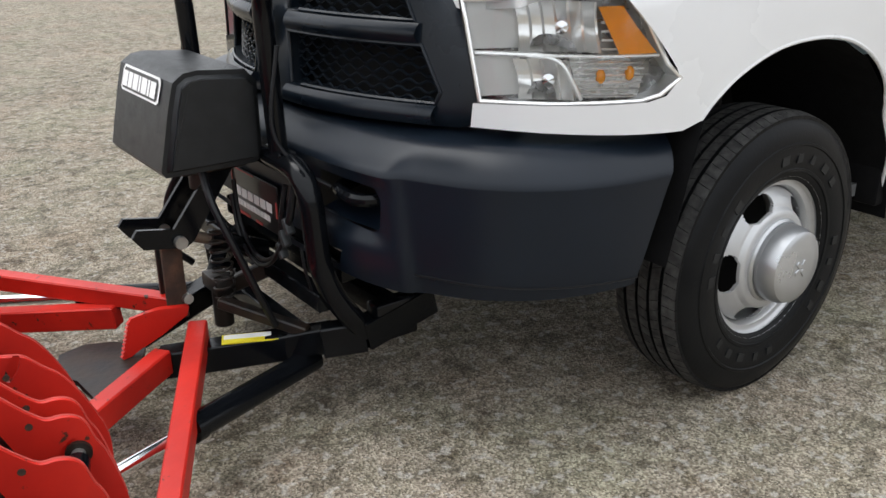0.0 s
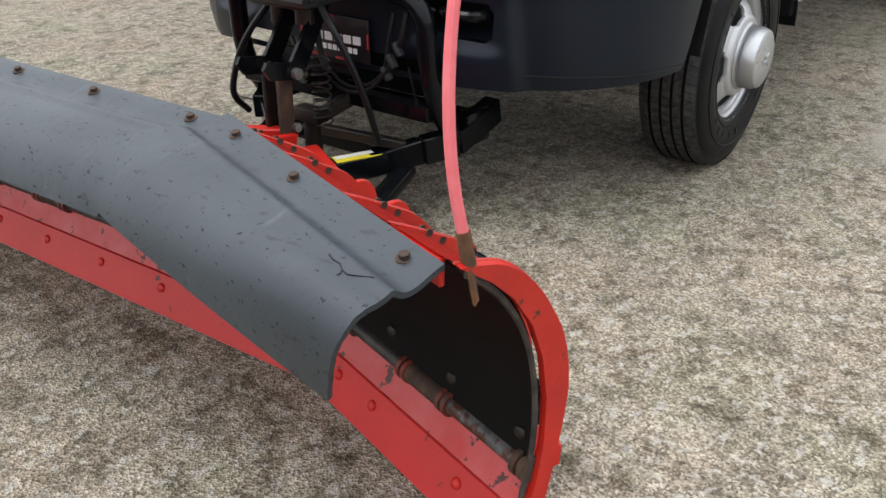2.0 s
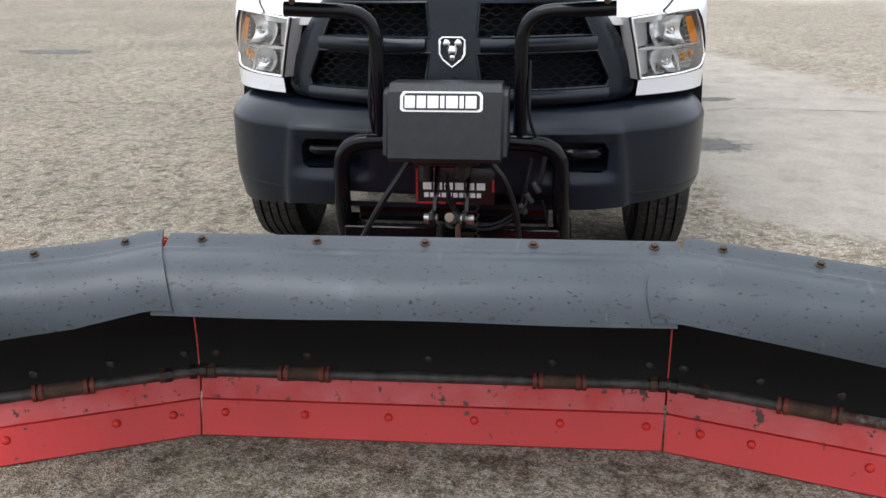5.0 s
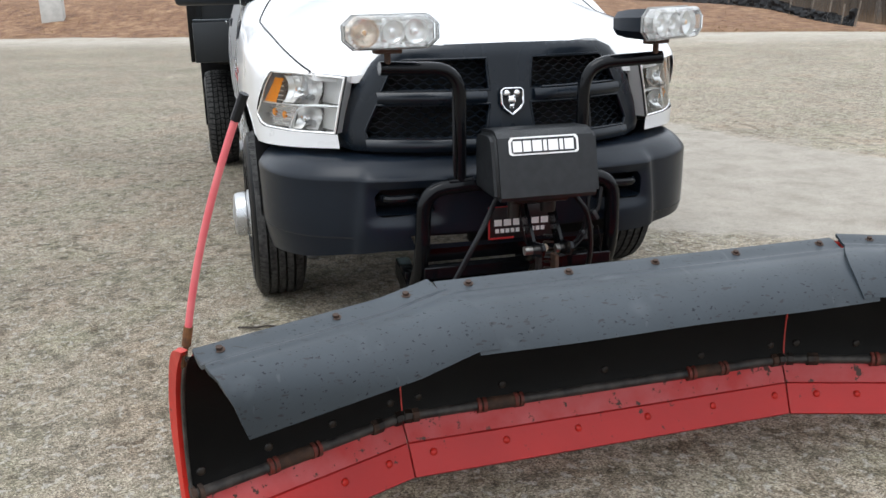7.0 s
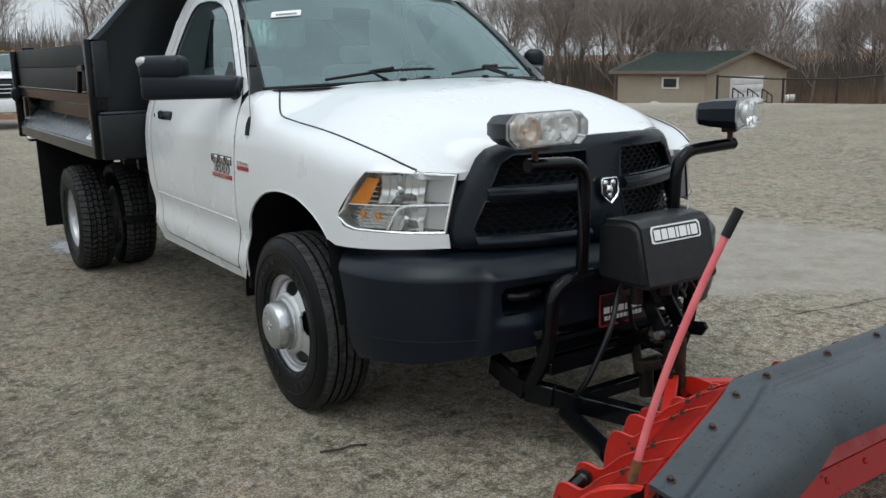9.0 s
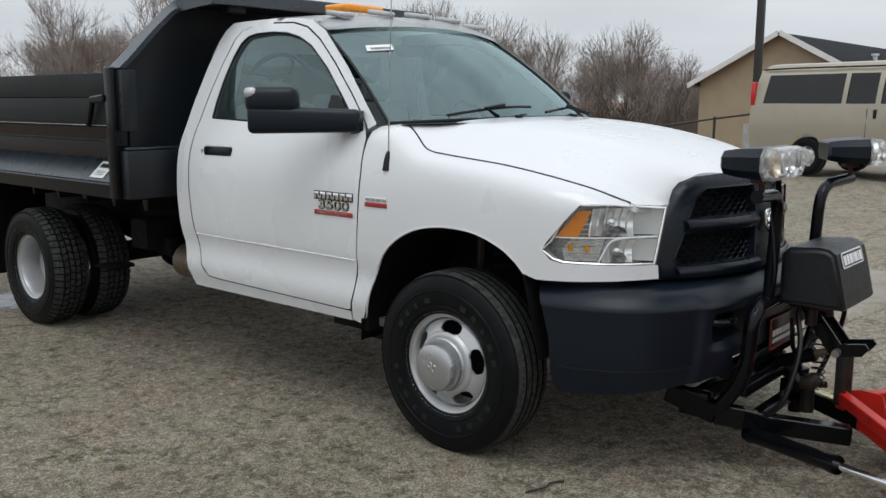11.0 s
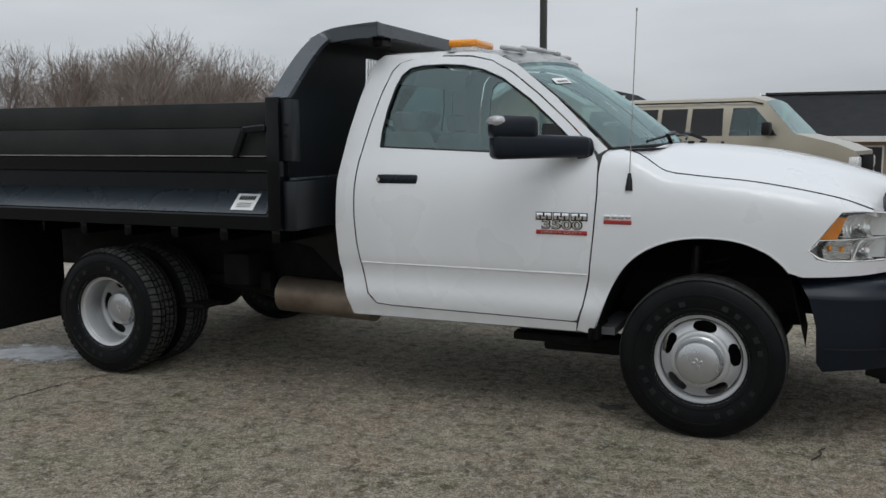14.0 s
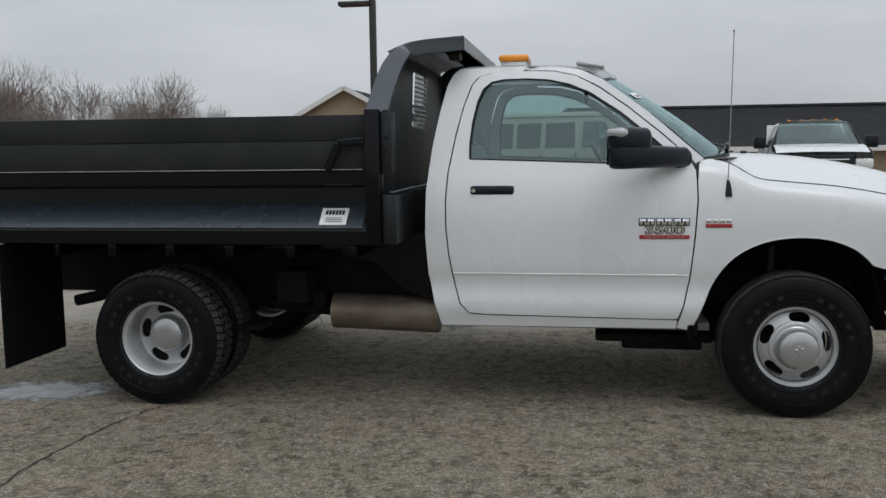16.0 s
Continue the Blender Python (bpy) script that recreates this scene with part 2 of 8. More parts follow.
RING_RED = mat("rusty_red_ring", (0.20, 0.026, 0.016), 0.6, 0.1, 0.0, 30.0, dark=(0.08, 0.028, 0.018), bump=0.4, bump_scale=80)
PLUG = mat("grey_plug_plastic", (0.026, 0.029, 0.031), 0.5, 0, 0.2, 30.0)
BARE = chipped("scraped_shaft_metal", (0.12, 0.117, 0.114), (0.06, 0.057, 0.055), 0.49, 30.0)
PIPE = mat("dark_trip_shaft", (0.02, 0.019, 0.019), 0.5, 0.3, 0.0, 22.0, dark=(0.075, 0.065, 0.058), bump=0.4, bump_scale=80)
BOXMAT = mat("textured_black_box", (0.0105, 0.0120, 0.0140), 0.36, 0, 0.0, 30.0, dark=(0.006, 0.007, 0.008), bump=0.22, bump_scale=420, spec=0.38)
MARKER = mat("faded_red_rod", (0.62, 0.10, 0.12), 0.5, 0, 0.0, 20.0, dark=(0.66, 0.16, 0.17))
AMBER = mat("amber_plastic", (0.92, 0.32, 0.014), 0.15, 0, 0.1, 30.0, coat=0.5)
MIRRORED = mat("silvered_reflector", (0.92, 0.92, 0.91), 0.17, 0.65)
# darker silver: shade and dark reflections inside the headlight put into the colour
DULLED = mat("shade_toned_reflector", (0.34, 0.34, 0.345), 0.25, 0.8, 0.3, 40.0)
SATIN_ALU = mat("satin_aluminium", (0.80, 0.80, 0.79), 0.42, 0.35, 0.1, 12.0)
SILVERPL = mat("bright_reflector", (0.80, 0.80, 0.79), 0.25, 0.4, 0.08, 30.0)
WHITEPL = mat("white_label", (0.78, 0.78, 0.77), 0.5)
YELLOW = mat("yellow_label", (0.75, 0.62, 0.03), 0.45)
REDLAB = mat("red_label", (0.33, 0.02, 0.02), 0.45)
DARKLAB = mat("black_label", (0.01, 0.01, 0.011), 0.3)
BOARD = mat("black_stained_board", (0.0175, 0.0205, 0.0210), 0.5, 0, 0.0, 3.0, dark=(0.029, 0.0305, 0.030), bump=0.4, bump_scale=30, spec=0.15)
TAIL = mat("red_lamp", (0.5, 0.01, 0.01), 0.15, coat=0.5)
SEAT = mat("grey_vinyl_seat", (0.34, 0.35, 0.35), 0.6, 0, 0.2, 8.0)
DASH = mat("dark_dashboard", (0.12, 0.123, 0.126), 0.6, 0, 0.2, 10.0)
BED_FRONT = mat("dull_blue_black_steel", (0.0095, 0.0122, 0.0152), 0.36, 0, 0.25, 5.0, bump=0.05, bump_scale=30, spec=0.4)
MUFF = mat("heat_stained_muffler", (0.30, 0.255, 0.20), 0.5, 0.6, 0.0, 6.0, dark=(0.20, 0.15, 0.11), bump=0.2, bump_scale=40)
TAN_PAINT = mat("champagne_van_paint", (0.37, 0.33, 0.258), 0.3, 0.25, 0.05, 3.0, coat=0.4)
GLASS = glass_mat("tinted_glass", (0.56, 0.70, 0.69), 0.0, 1.75, (0.80, 0.98, 0.98))
SCREEN = glass_mat("green_windshield_glass", (0.58, 0.75, 0.72), 0.0, 2.4, (0.76, 0.97, 0.98))
DGLASS = glass_mat("dark_glass", (0.03, 0.035, 0.04), 0.0, 1.0)
LENS = glass_mat("clear_lens", (0.93, 0.94, 0.94), 0.02, 0.9)
LAMPGREY = mat("frosted_lamp", (0.42, 0.42, 0.42), 0.2, 0.2, coat=0.5)


def milky(name):
    """Weathered clear plastic: mostly see-through, with a pale bloom."""
    m = glass_mat(name, (0.95, 0.96, 0.96), 0.05, 0.9)
    n, l = m.node_tree.nodes, m.node_tree.links
    out = n["Material Output"]
    was = out.inputs[0].links[0].from_socket
    haze, mix = n.new("ShaderNodeBsdfDiffuse"), n.new("ShaderNodeMixShader")
    haze.inputs[0].default_value = (0.80, 0.81, 0.80, 1)
    mix.inputs[0].default_value = 0.13
    l.new(was, mix.inputs[1])
    l.new(haze.outputs[0], mix.inputs[2])
    l.new(mix.outputs[0], out.inputs[0])
    return m


MILKY = milky("weathered_clear_lens")

# ---- building helpers ----
from mathutils import geometry


def empty(name):
    ob = new(name)
    ob.empty_display_size = 0.2
    return ob


def finish(name, bm, material, smooth=35):
    me = bpy.data.meshes.new(name)
    bm.normal_update()
    bm.to_mesh(me)
    bm.free()
    if smooth:
        me.polygons.foreach_set("use_smooth", [True] * len(me.polygons))
        me.set_sharp_from_angle(angle=radians(smooth))
    for one in material if isinstance(material, (list, tuple)) else [material]:
        me.materials.append(one)
    return me


def part(name, bm, material, parent=None, label="", smooth=35):
    """Links a bmesh as one mesh object under a thing or under a part."""
    ob = new(name, finish(name, bm, material, smooth))
    if parent:
        ob.parent = parent
    return tagged(ob, label)


def thing(name, bm, material, label, category, group="", kind="", smooth=35):
    return tagged(part(name, bm, material, None, "", smooth), label, category, group, kind)


def box(bm, lo, hi, bevel=0.0, m=None, seg=2):
    """A box between two corners, with rounded edges."""
    lo, hi = Vector(lo), Vector(hi)
    made = bmesh.ops.create_cube(bm, size=1.0, matrix=Matrix.Translation((lo + hi) / 2) @ Matrix.Diagonal((*(hi - lo), 1)))["verts"]
    if bevel:
        edges = list({e for v in made for e in v.link_edges})
        r = bmesh.ops.bevel(bm, geom=edges, offset=bevel, segments=seg, affect="EDGES", profile=0.5)
        made = list({v for f in r["faces"] for v in f.verts} | {v for v in made if v.is_valid})
        made = list({v for v in made if v.is_valid})
    if m is not None:
        bmesh.ops.transform(bm, matrix=m, verts=made)
    return made


def tube(bm, pts, r, seg=10, caps=True, r_end=None):
    """A round bar along points, with mitred bends."""
    pts = [Vector(p) for p in pts]
    rings, up = [], None
    for i, p in enumerate(pts):
        a = (p - pts[i - 1]).normalized() if i else (pts[1] - p).normalized()
        b = (pts[i + 1] - p).normalized() if i + 1 < len(pts) else a
        t = (a + b).normalized()
        if up is None:
            up = t.orthogonal().normalized()
        up = (up - t * up.dot(t)).normalized()
        side = t.cross(up)
        stretch_by = 1 / max(0.5, t.dot(a))
        rad = r if r_end is None else r + (r_end - r) * i / (len(pts) - 1)
        rings.append([bm.verts.new(p + rad * stretch_by ** 0.5 * (math.cos(k * math.tau / seg) * up + math.sin(k * math.tau / seg) * side)) for k in range(seg)])
    for a, b in zip(rings, rings[1:]):
        for k in range(seg):
            bm.faces.new((a[k], a[(k + 1) % seg], b[(k + 1) % seg], b[k]))
    if caps:
        bm.faces.new(rings[0][::-1])
        bm.faces.new(rings[-1])
    return [v for ring in rings for v in ring]


def curve_pts(pts, n=6):
    """A smooth line (Catmull-Rom) through points."""
    p = [Vector(q) for q in pts]
    p = [2 * p[0] - p[1], *p, 2 * p[-1] - p[-2]]
    out = []
    for i in range(1, len(p) - 2):
        for k in range(n):
            t = k / n
            out.append(0.5 * (2 * p[i] + (p[i + 1] - p[i - 1]) * t + (2 * p[i - 1] - 5 * p[i] + 4 * p[i + 1] - p[i + 2]) * t * t + (3 * p[i] - p[i - 1] - 3 * p[i + 1] + p[i + 2]) * t ** 3))
    return [*out, p[-2]]


def bend(pts, r, n=5):
    """A polyline whose corners are rounded with about radius r."""
    p = [Vector(q) for q in pts]
    out = [p[0]]
    for a, b, c in zip(p, p[1:], p[2:]):
        d = min(r, (b - a).length * 0.49, (c - b).length * 0.49)
        s, e = b + (a - b).normalized() * d, b + (c - b).normalized() * d
        out += [s.lerp(b, k / n).lerp(b.lerp(e, k / n), k / n) for k in range(n + 1)]
    return [*out, p[-1]]


def bar(bm, a, b, w, h, bevel=0.004, up=(0, 0, 1)):
    """A rectangular bar from a to b, w wide and h high."""
    a, b = Vector(a), Vector(b)
    t = (b - a).normalized()
    side = t.cross(Vector(up)).normalized()
    top = side.cross(t)
    m = Matrix((( *t, 0), (*side, 0), (*top, 0), (0, 0, 0, 1))).transposed()
    m.translation = (a + b) / 2
    d = (b - a).length / 2
    return box(bm, (-d, -w / 2, -h / 2), (d, w / 2, h / 2), bevel, m, 1)


def lathe(bm, prof, seg=48, m=None):
    """Turns a profile of (radius, y) about the Y axis."""
    rings = [[bm.verts.new((r * math.cos(k * math.tau / seg), y, r * math.sin(k * math.tau / seg))) for k in range(seg)] for r, y in prof]
    for a, b in zip(rings, rings[1:]):
        for k in range(seg):
            bm.faces.new((a[k], a[(k + 1) % seg], b[(k + 1) % seg], b[k]))
    vs = [v for ring in rings for v in ring]
    if m is not None:
        bmesh.ops.transform(bm, matrix=m, verts=vs)
    return rings


def inside(p, poly):
    hit = False
    for (x1, y1), (x2, y2) in zip(poly, poly[1:] + poly[:1]):
        if (y1 > p[1]) != (y2 > p[1]) and p[0] < (x2 - x1) * (p[1] - y1) / (y2 - y1) + x1:
            hit = not hit
    return hit


def fine(poly, step):
    out = []
    for a, b in zip(poly, poly[1:] + poly[:1]):
        n = max(1, int(math.dist(a, b) / step + 0.5))
        out += [(a[0] + (b[0] - a[0]) * k / n, a[1] + (b[1] - a[1]) * k / n) for k in range(n)]
    return out


def panel(outline, place, step=0.06, holes=(), thick=0.0, bm=None):
    """A sheet bounded by a flat outline with holes, meshed at a step and laid into space by place(u, v)."""
    bm = bm or bmesh.new()
    loops = [fine([tuple(p) for p in loop], step) for loop in (outline, *holes)]
    pts, edges = [], []
    for loop in loops:
        k = len(pts)
        pts += loop
        edges += [(k + i, k + (i + 1) % len(loop)) for i in range(len(loop))]
    us, vs = [p[0] for p in loops[0]], [p[1] for p in loops[0]]
    nu, nv = int((max(us) - min(us)) / step) + 1, int((max(vs) - min(vs)) / step) + 1
    for i in range(nu + 1):
        for j in range(nv + 1):
            p = (min(us) + i * step + 0.013, min(vs) + (j + 0.5 * (i % 2)) * step)
            near = min((p[0] - q[0]) ** 2 + (p[1] - q[1]) ** 2 for q in pts[: sum(map(len, loops))])
            if near > (0.45 * step) ** 2 and inside(p, loops[0]) and not any(inside(p, h) for h in loops[1:]):
                pts.append(p)
    co, _, tris, _, _, _ = geometry.delaunay_2d_cdt([Vector(p) for p in pts], edges, [], 0, 1e-6)
    made = [bm.verts.new(place(c[0], c[1])) for c in co]
    faces = []
    for t in tris:
        c = sum((co[i] for i in t), Vector((0, 0))) / len(t)
        if inside(c, loops[0]) and not any(inside(c, h) for h in loops[1:]):
            faces.append(bm.faces.new([made[i] for i in t]))
    bmesh.ops.delete(bm, geom=[v for v in made if not v.link_faces], context="VERTS")
    if thick:
        bm.normal_update()
        bmesh.ops.solidify(bm, geom=faces, thickness=thick)
    return bm


def walls(bm, vec):
    """Gives a sheet depth: its open edges are drawn back along vec."""
    edges = [e for e in bm.edges if e.is_boundary]
    made = bmesh.ops.extrude_edge_only(bm, edges=edges)["geom"]
    bmesh.ops.translate(bm, verts=[g for g in made if isinstance(g, bmesh.types.BMVert)], vec=vec)
    bmesh.ops.recalc_face_normals(bm, faces=bm.faces)
    return bm


def grid(bm, nu, nv, place):
    rows = [[bm.verts.new(place(i / nu, j / nv)) for j in range(nv + 1)] for i in range(nu + 1)]
    for a, b in zip(rows, rows[1:]):
        for j in range(nv):
            bm.faces.new((a[j], a[j + 1], b[j + 1], b[j]))
    return bm


def lerp_table(table, x):
    if x <= table[0][0]:
        return table[0][1]
    for (a, va), (b, vb) in zip(table, table[1:]):
        if x <= b:
            t = (x - a) / (b - a)
            return va + (vb - va) * t
    return table[-1][1]


def smooth_table(table, x):
    """Like lerp_table, along a smooth line."""
    n = len(table)
    if x <= table[0][0]:
        return table[0][1]
    if x >= table[-1][0]:
        return table[-1][1]
    i = next(k for k in range(n - 1) if x <= table[k + 1][0])

    def slope(k):
        if k in (0, n - 1):
            k0, k1 = (0, 1) if k == 0 else (n - 2, n - 1)
            return (table[k1][1] - table[k0][1]) / (table[k1][0] - table[k0][0])
        return (table[k + 1][1] - table[k - 1][1]) / (table[k + 1][0] - table[k - 1][0])
    (a, va), (b, vb) = table[i], table[i + 1]
    h, t = b - a, (x - a) / (b - a)
    return va * (1 + 2 * t) * (1 - t) ** 2 + slope(i) * h * t * (1 - t) ** 2 + vb * t * t * (3 - 2 * t) + slope(i + 1) * h * t * t * (t - 1)


def words(text, size, depth, m, material, parent, name="lettering", squeeze=1.0, grow=0.0):
    """Raised lettering with the built-in font, as a mesh."""
    cu = bpy.data.curves.new(name, "FONT")
    cu.body, cu.size, cu.extrude, cu.align_x, cu.align_y, cu.offset = text, size, depth, "CENTER", "CENTER", grow
    tmp = bpy.data.objects.new(name, cu)
    scene.collection.objects.link(tmp)
    me = bpy.data.meshes.new_from_object(tmp.evaluated_get(bpy.context.evaluated_depsgraph_get()))
    bpy.data.objects.remove(tmp)
    bpy.data.curves.remove(cu)
    me.transform(m @ Matrix.Diagonal((squeeze, 1, 1, 1)))
    me.materials.clear()
    me.materials.append(material)
    ob = new(name, me)
    ob.parent = parent
    return ob

# ---- ground ----
def ground_z(x, y):
    """The lot is flat round the truck and falls away gently towards the shed."""
    d, t = math.hypot(x, y), math.atan2(y, x)
    toward = max(0.0, math.cos(t - radians(130))) ** 8
    lane = max(0.0, math.cos(t - radians(98))) ** 8
    bank = min(1.0, max(0.0, -(x - 0.463 * y + 27.0) / (9 + min(8.0, max(0.0, y - 8))))) * min(1.0, max(0.0, (32 - y) / 10))
    return 1.25 * bank * bank * (3 - 2 * bank) - 2.3 * toward * min(1.6, max(0.0, (d - 25) / 34)) + lane * (0.15 * min(1, max(0.0, (d - 9) / 5)) - 1.0 * max(0.0, min(1, (d - 22) / 12)))


def ground_mat():
    m = bpy.data.materials.new("chip_seal_lot")
    m.use_nodes = True
    n, l = m.node_tree.nodes, m.node_tree.links
    b = n["Principled BSDF"]
    tc = n.new("ShaderNodeTexCoord")

    def noise_at(scale, detail, rough=0.6):
        a = n.new("ShaderNodeTexNoise")
        a.inputs["Scale"].default_value, a.inputs["Detail"].default_value, a.inputs["Roughness"].default_value = scale, detail, rough
        l.new(tc.outputs["Object"], a.inputs["Vector"])
        return a.outputs["Fac"]

    def ramp(src, *stops):
        r = n.new("ShaderNodeValToRGB")
        while len(r.color_ramp.elements) < len(stops):
            r.color_ramp.elements.new(0.5)
        for e, (p, c) in zip(r.color_ramp.elements, stops):
            e.position, e.color = p, (*c, 1)
        l.new(src, r.inputs[0])
        return r.outputs[0]

    def mix(kind, fac, a, c):
        x = n.new("ShaderNodeMix")
        x.data_type, x.blend_type = "RGBA", kind
        if isinstance(fac, float):
            x.inputs[0].default_value = fac
        else:
            l.new(fac, x.inputs[0])
        l.new(a, x.inputs[6])
        l.new(c, x.inputs[7])
        return x.outputs[2]

    cell = n.new("ShaderNodeTexVoronoi")
    cell.inputs["Scale"].default_value = 185.0
    l.new(tc.outputs["Object"], cell.inputs["Vector"])
    bw = n.new("ShaderNodeRGBToBW")
    l.new(cell.outputs["Color"], bw.inputs[0])
    stone = ramp(bw.outputs[0], (0.1, (0.108, 0.093, 0.070)), (0.5, (0.266, 0.232, 0.183)), (0.85, (0.482, 0.433, 0.355)))
    blot = ramp(noise_at(9.0, 6.0, 0.62), (0.38, (0.60, 0.595, 0.56)), (0.48, (0.98, 0.975, 0.96)), (0.66, (1.20, 1.19, 1.17)))
    spots = ramp(noise_at(34.0, 6.0, 0.75), (0.37, (0.58, 0.57, 0.55)), (0.49, (1.0, 1.0, 1.0)), (0.66, (1.2, 1.2, 1.19)))
    wide = ramp(noise_at(0.55, 4.0), (0.35, (0.84, 0.83, 0.82)), (0.65, (1.08, 1.07, 1.06)))
    tone = ramp(noise_at(1.7, 5.0), (0.36, (0.95, 1.0, 0.93)), (0.50, (1.0, 1.0, 1.0)), (0.66, (1.07, 1.0, 0.965)))
    col = mix("MULTIPLY", 1.0, mix("MULTIPLY", 1.0, mix("MULTIPLY", 0.68, stone, spots), blot), wide)
    col = mix("MULTIPLY", 1.0, col, tone)
    # dark brown clumps where binder and moss lie between the chips, and pale worn flecks
    clump = ramp(noise_at(15.0, 5.0, 0.66), (0.50, (0.0, 0.0, 0.0)), (0.60, (1.0, 1.0, 1.0)))
    where = ramp(noise_at(2.6, 4.0), (0.40, (0.15, 0.15, 0.15)), (0.60, (0.9, 0.9, 0.9)))
    there = mix("MULTIPLY", 1.0, clump, where)
    col = mix("MULTIPLY", there, col, ramp(noise_at(5.0, 2.0), (0.4, (0.43, 0.43, 0.35)), (0.6, (0.48, 0.41, 0.355))))
    fleck = ramp(noise_at(27.0, 3.0, 0.5), (0.57, (0.0, 0.0, 0.0)), (0.64, (0.75, 0.75, 0.75)))
    col = mix("MIX", fleck, col, ramp(bw.outputs[0], (0.1, (0.26, 0.245, 0.215)), (0.85, (0.52, 0.49, 0.435))))
    # beyond the lot's edge: dry grass
    pos = n.new("ShaderNodeSeparateXYZ")
    l.new(tc.outputs["Object"], pos.inputs[0])

    def calc(op, a, c, k=None):
        x = n.new("ShaderNodeMath")
        x.operation = op
        for i, v in enumerate((a, c, k)):
            if isinstance(v, (int, float)):
                x.inputs[i].default_value = v
            elif v is not None:
                l.new(v, x.inputs[i])
        return x.outputs[0]

    def band(src, lo, hi):
        x = n.new("ShaderNodeMapRange")
        x.interpolation_type = "SMOOTHSTEP"
        x.inputs[1].default_value, x.inputs[2].default_value = lo, hi
        l.new(src, x.inputs[0])
        return x.outputs[0]

    # a smoother, paler tongue of concrete on the driver's side
    ragged = calc("MULTIPLY_ADD", noise_at(1.3, 6.0, 0.65), 1.5, -0.75)
    near_y = calc("ADD", pos.outputs["Y"], ragged)
    near_x = calc("ADD", calc("MULTIPLY_ADD", pos.outputs["Y"], -0.55, pos.outputs["X"]), ragged)
    far_y = calc("ADD", calc("MULTIPLY_ADD", pos.outputs["X"], -0.30, pos.outputs["Y"]), ragged)
    tongue = calc("MULTIPLY", band(near_y, 1.15, 1.45), calc("MULTIPLY", band(near_x, -0.95, -1.35), band(far_y, 5.05, 4.65)))
    paste = ramp(noise_at(3.0, 8.0, 0.7), (0.3, (0.26, 0.232, 0.195)), (0.5, (0.345, 0.314, 0.270)), (0.7, (0.41, 0.377, 0.330)))
    paste = mix("MULTIPLY", 0.55, paste, ramp(bw.outputs[0], (0.1, (0.62, 0.61, 0.59)), (0.6, (1.08, 1.08, 1.08))))
    col = mix("MIX", calc("MULTIPLY", tongue, 0.88), col, paste)
    col = mix("MULTIPLY", band(near_y, 0.8, -1.6), col, ramp(noise_at(0.7, 3.0), (0.3, (0.78, 0.775, 0.76)), (0.7, (0.88, 0.875, 0.86))))
    west = calc("ADD", calc("MULTIPLY_ADD", pos.outputs["Y"], -0.463, pos.outputs["X"]), 26.1)
    north = calc("ADD", calc("MULTIPLY", pos.outputs["Y"], -1.0), 27.0)
    rim = calc("MULTIPLY_ADD", noise_at(0.8, 4.0), 1.6, calc("MINIMUM", west, north))
    grass = ramp(noise_at(1.9, 9.0, 0.78), (0.32, (0.060, 0.030, 0.018)), (0.52, (0.185, 0.098, 0.052)), (0.72, (0.36, 0.245, 0.14)))
    edge_fac = n.new("ShaderNodeMapRange")
    edge_fac.inputs[1].default_value, edge_fac.inputs[2].default_value = 0.5, 0.9
    l.new(rim, edge_fac.inputs[0])
    # pale washed-out dust along the edge, then a rim of straw and gravel
    dust = calc("MULTIPLY", band(rim, 8.5, 2.2), 0.62)
    col = mix("MIX", dust, col, ramp(noise_at(0.9, 7.0, 0.7), (0.35, (0.33, 0.30, 0.25)), (0.65, (0.52, 0.48, 0.42))))
    col = mix("MIX", edge_fac.outputs[0], grass, col)
    l.new(col, b.inputs["Base Color"])
    b.inputs["Roughness"].default_value = 0.85
    b.inputs["Specular IOR Level"].default_value = 0.3
    bump = n.new("ShaderNodeBump")
    bump.inputs["Strength"].default_value, bump.inputs["Distance"].default_value = 0.9, 0.006
    add = n.new("ShaderNodeMath")
    add.operation = "ADD"
    l.new(cell.outputs["Distance"], add.inputs[0])
    l.new(noise_at(22.0, 6.0), add.inputs[1])
    l.new(add.outputs[0], bump.inputs["Height"])
    l.new(bump.outputs[0], b.inputs["Normal"])
    return m


LOT = ground_mat()
gm = bmesh.new()
radii = [0.0] + [0.5 * 1.13 ** k for k in range(76)]
radii = [r for r in radii if r < 3500]
SEG = 128
rings = []
for r in radii:
    rings.append([gm.verts.new((r * math.cos(k * math.tau / SEG), r * math.sin(k * math.tau / SEG), ground_z(r * math.cos(k * math.tau / SEG), r * math.sin(k * math.tau / SEG)))) for k in range(SEG if r else 1)])
for a, b in zip(rings, rings[1:]):
    for k in range(SEG):
        q = (a[0], b[k], b[(k + 1) % SEG]) if len(a) == 1 else (a[k], b[k], b[(k + 1) % SEG], a[(k + 1) % SEG])
        gm.faces.new(q)
ground = thing("ground", gm, LOT, "grey-tan chip seal lot with dark stains and dry grass beyond", "ground", kind="structure")

# ---- the work truck ----
truck = tagged(empty("dump_truck"), "white regular-cab work truck with black dump bed and plow mount", "truck")


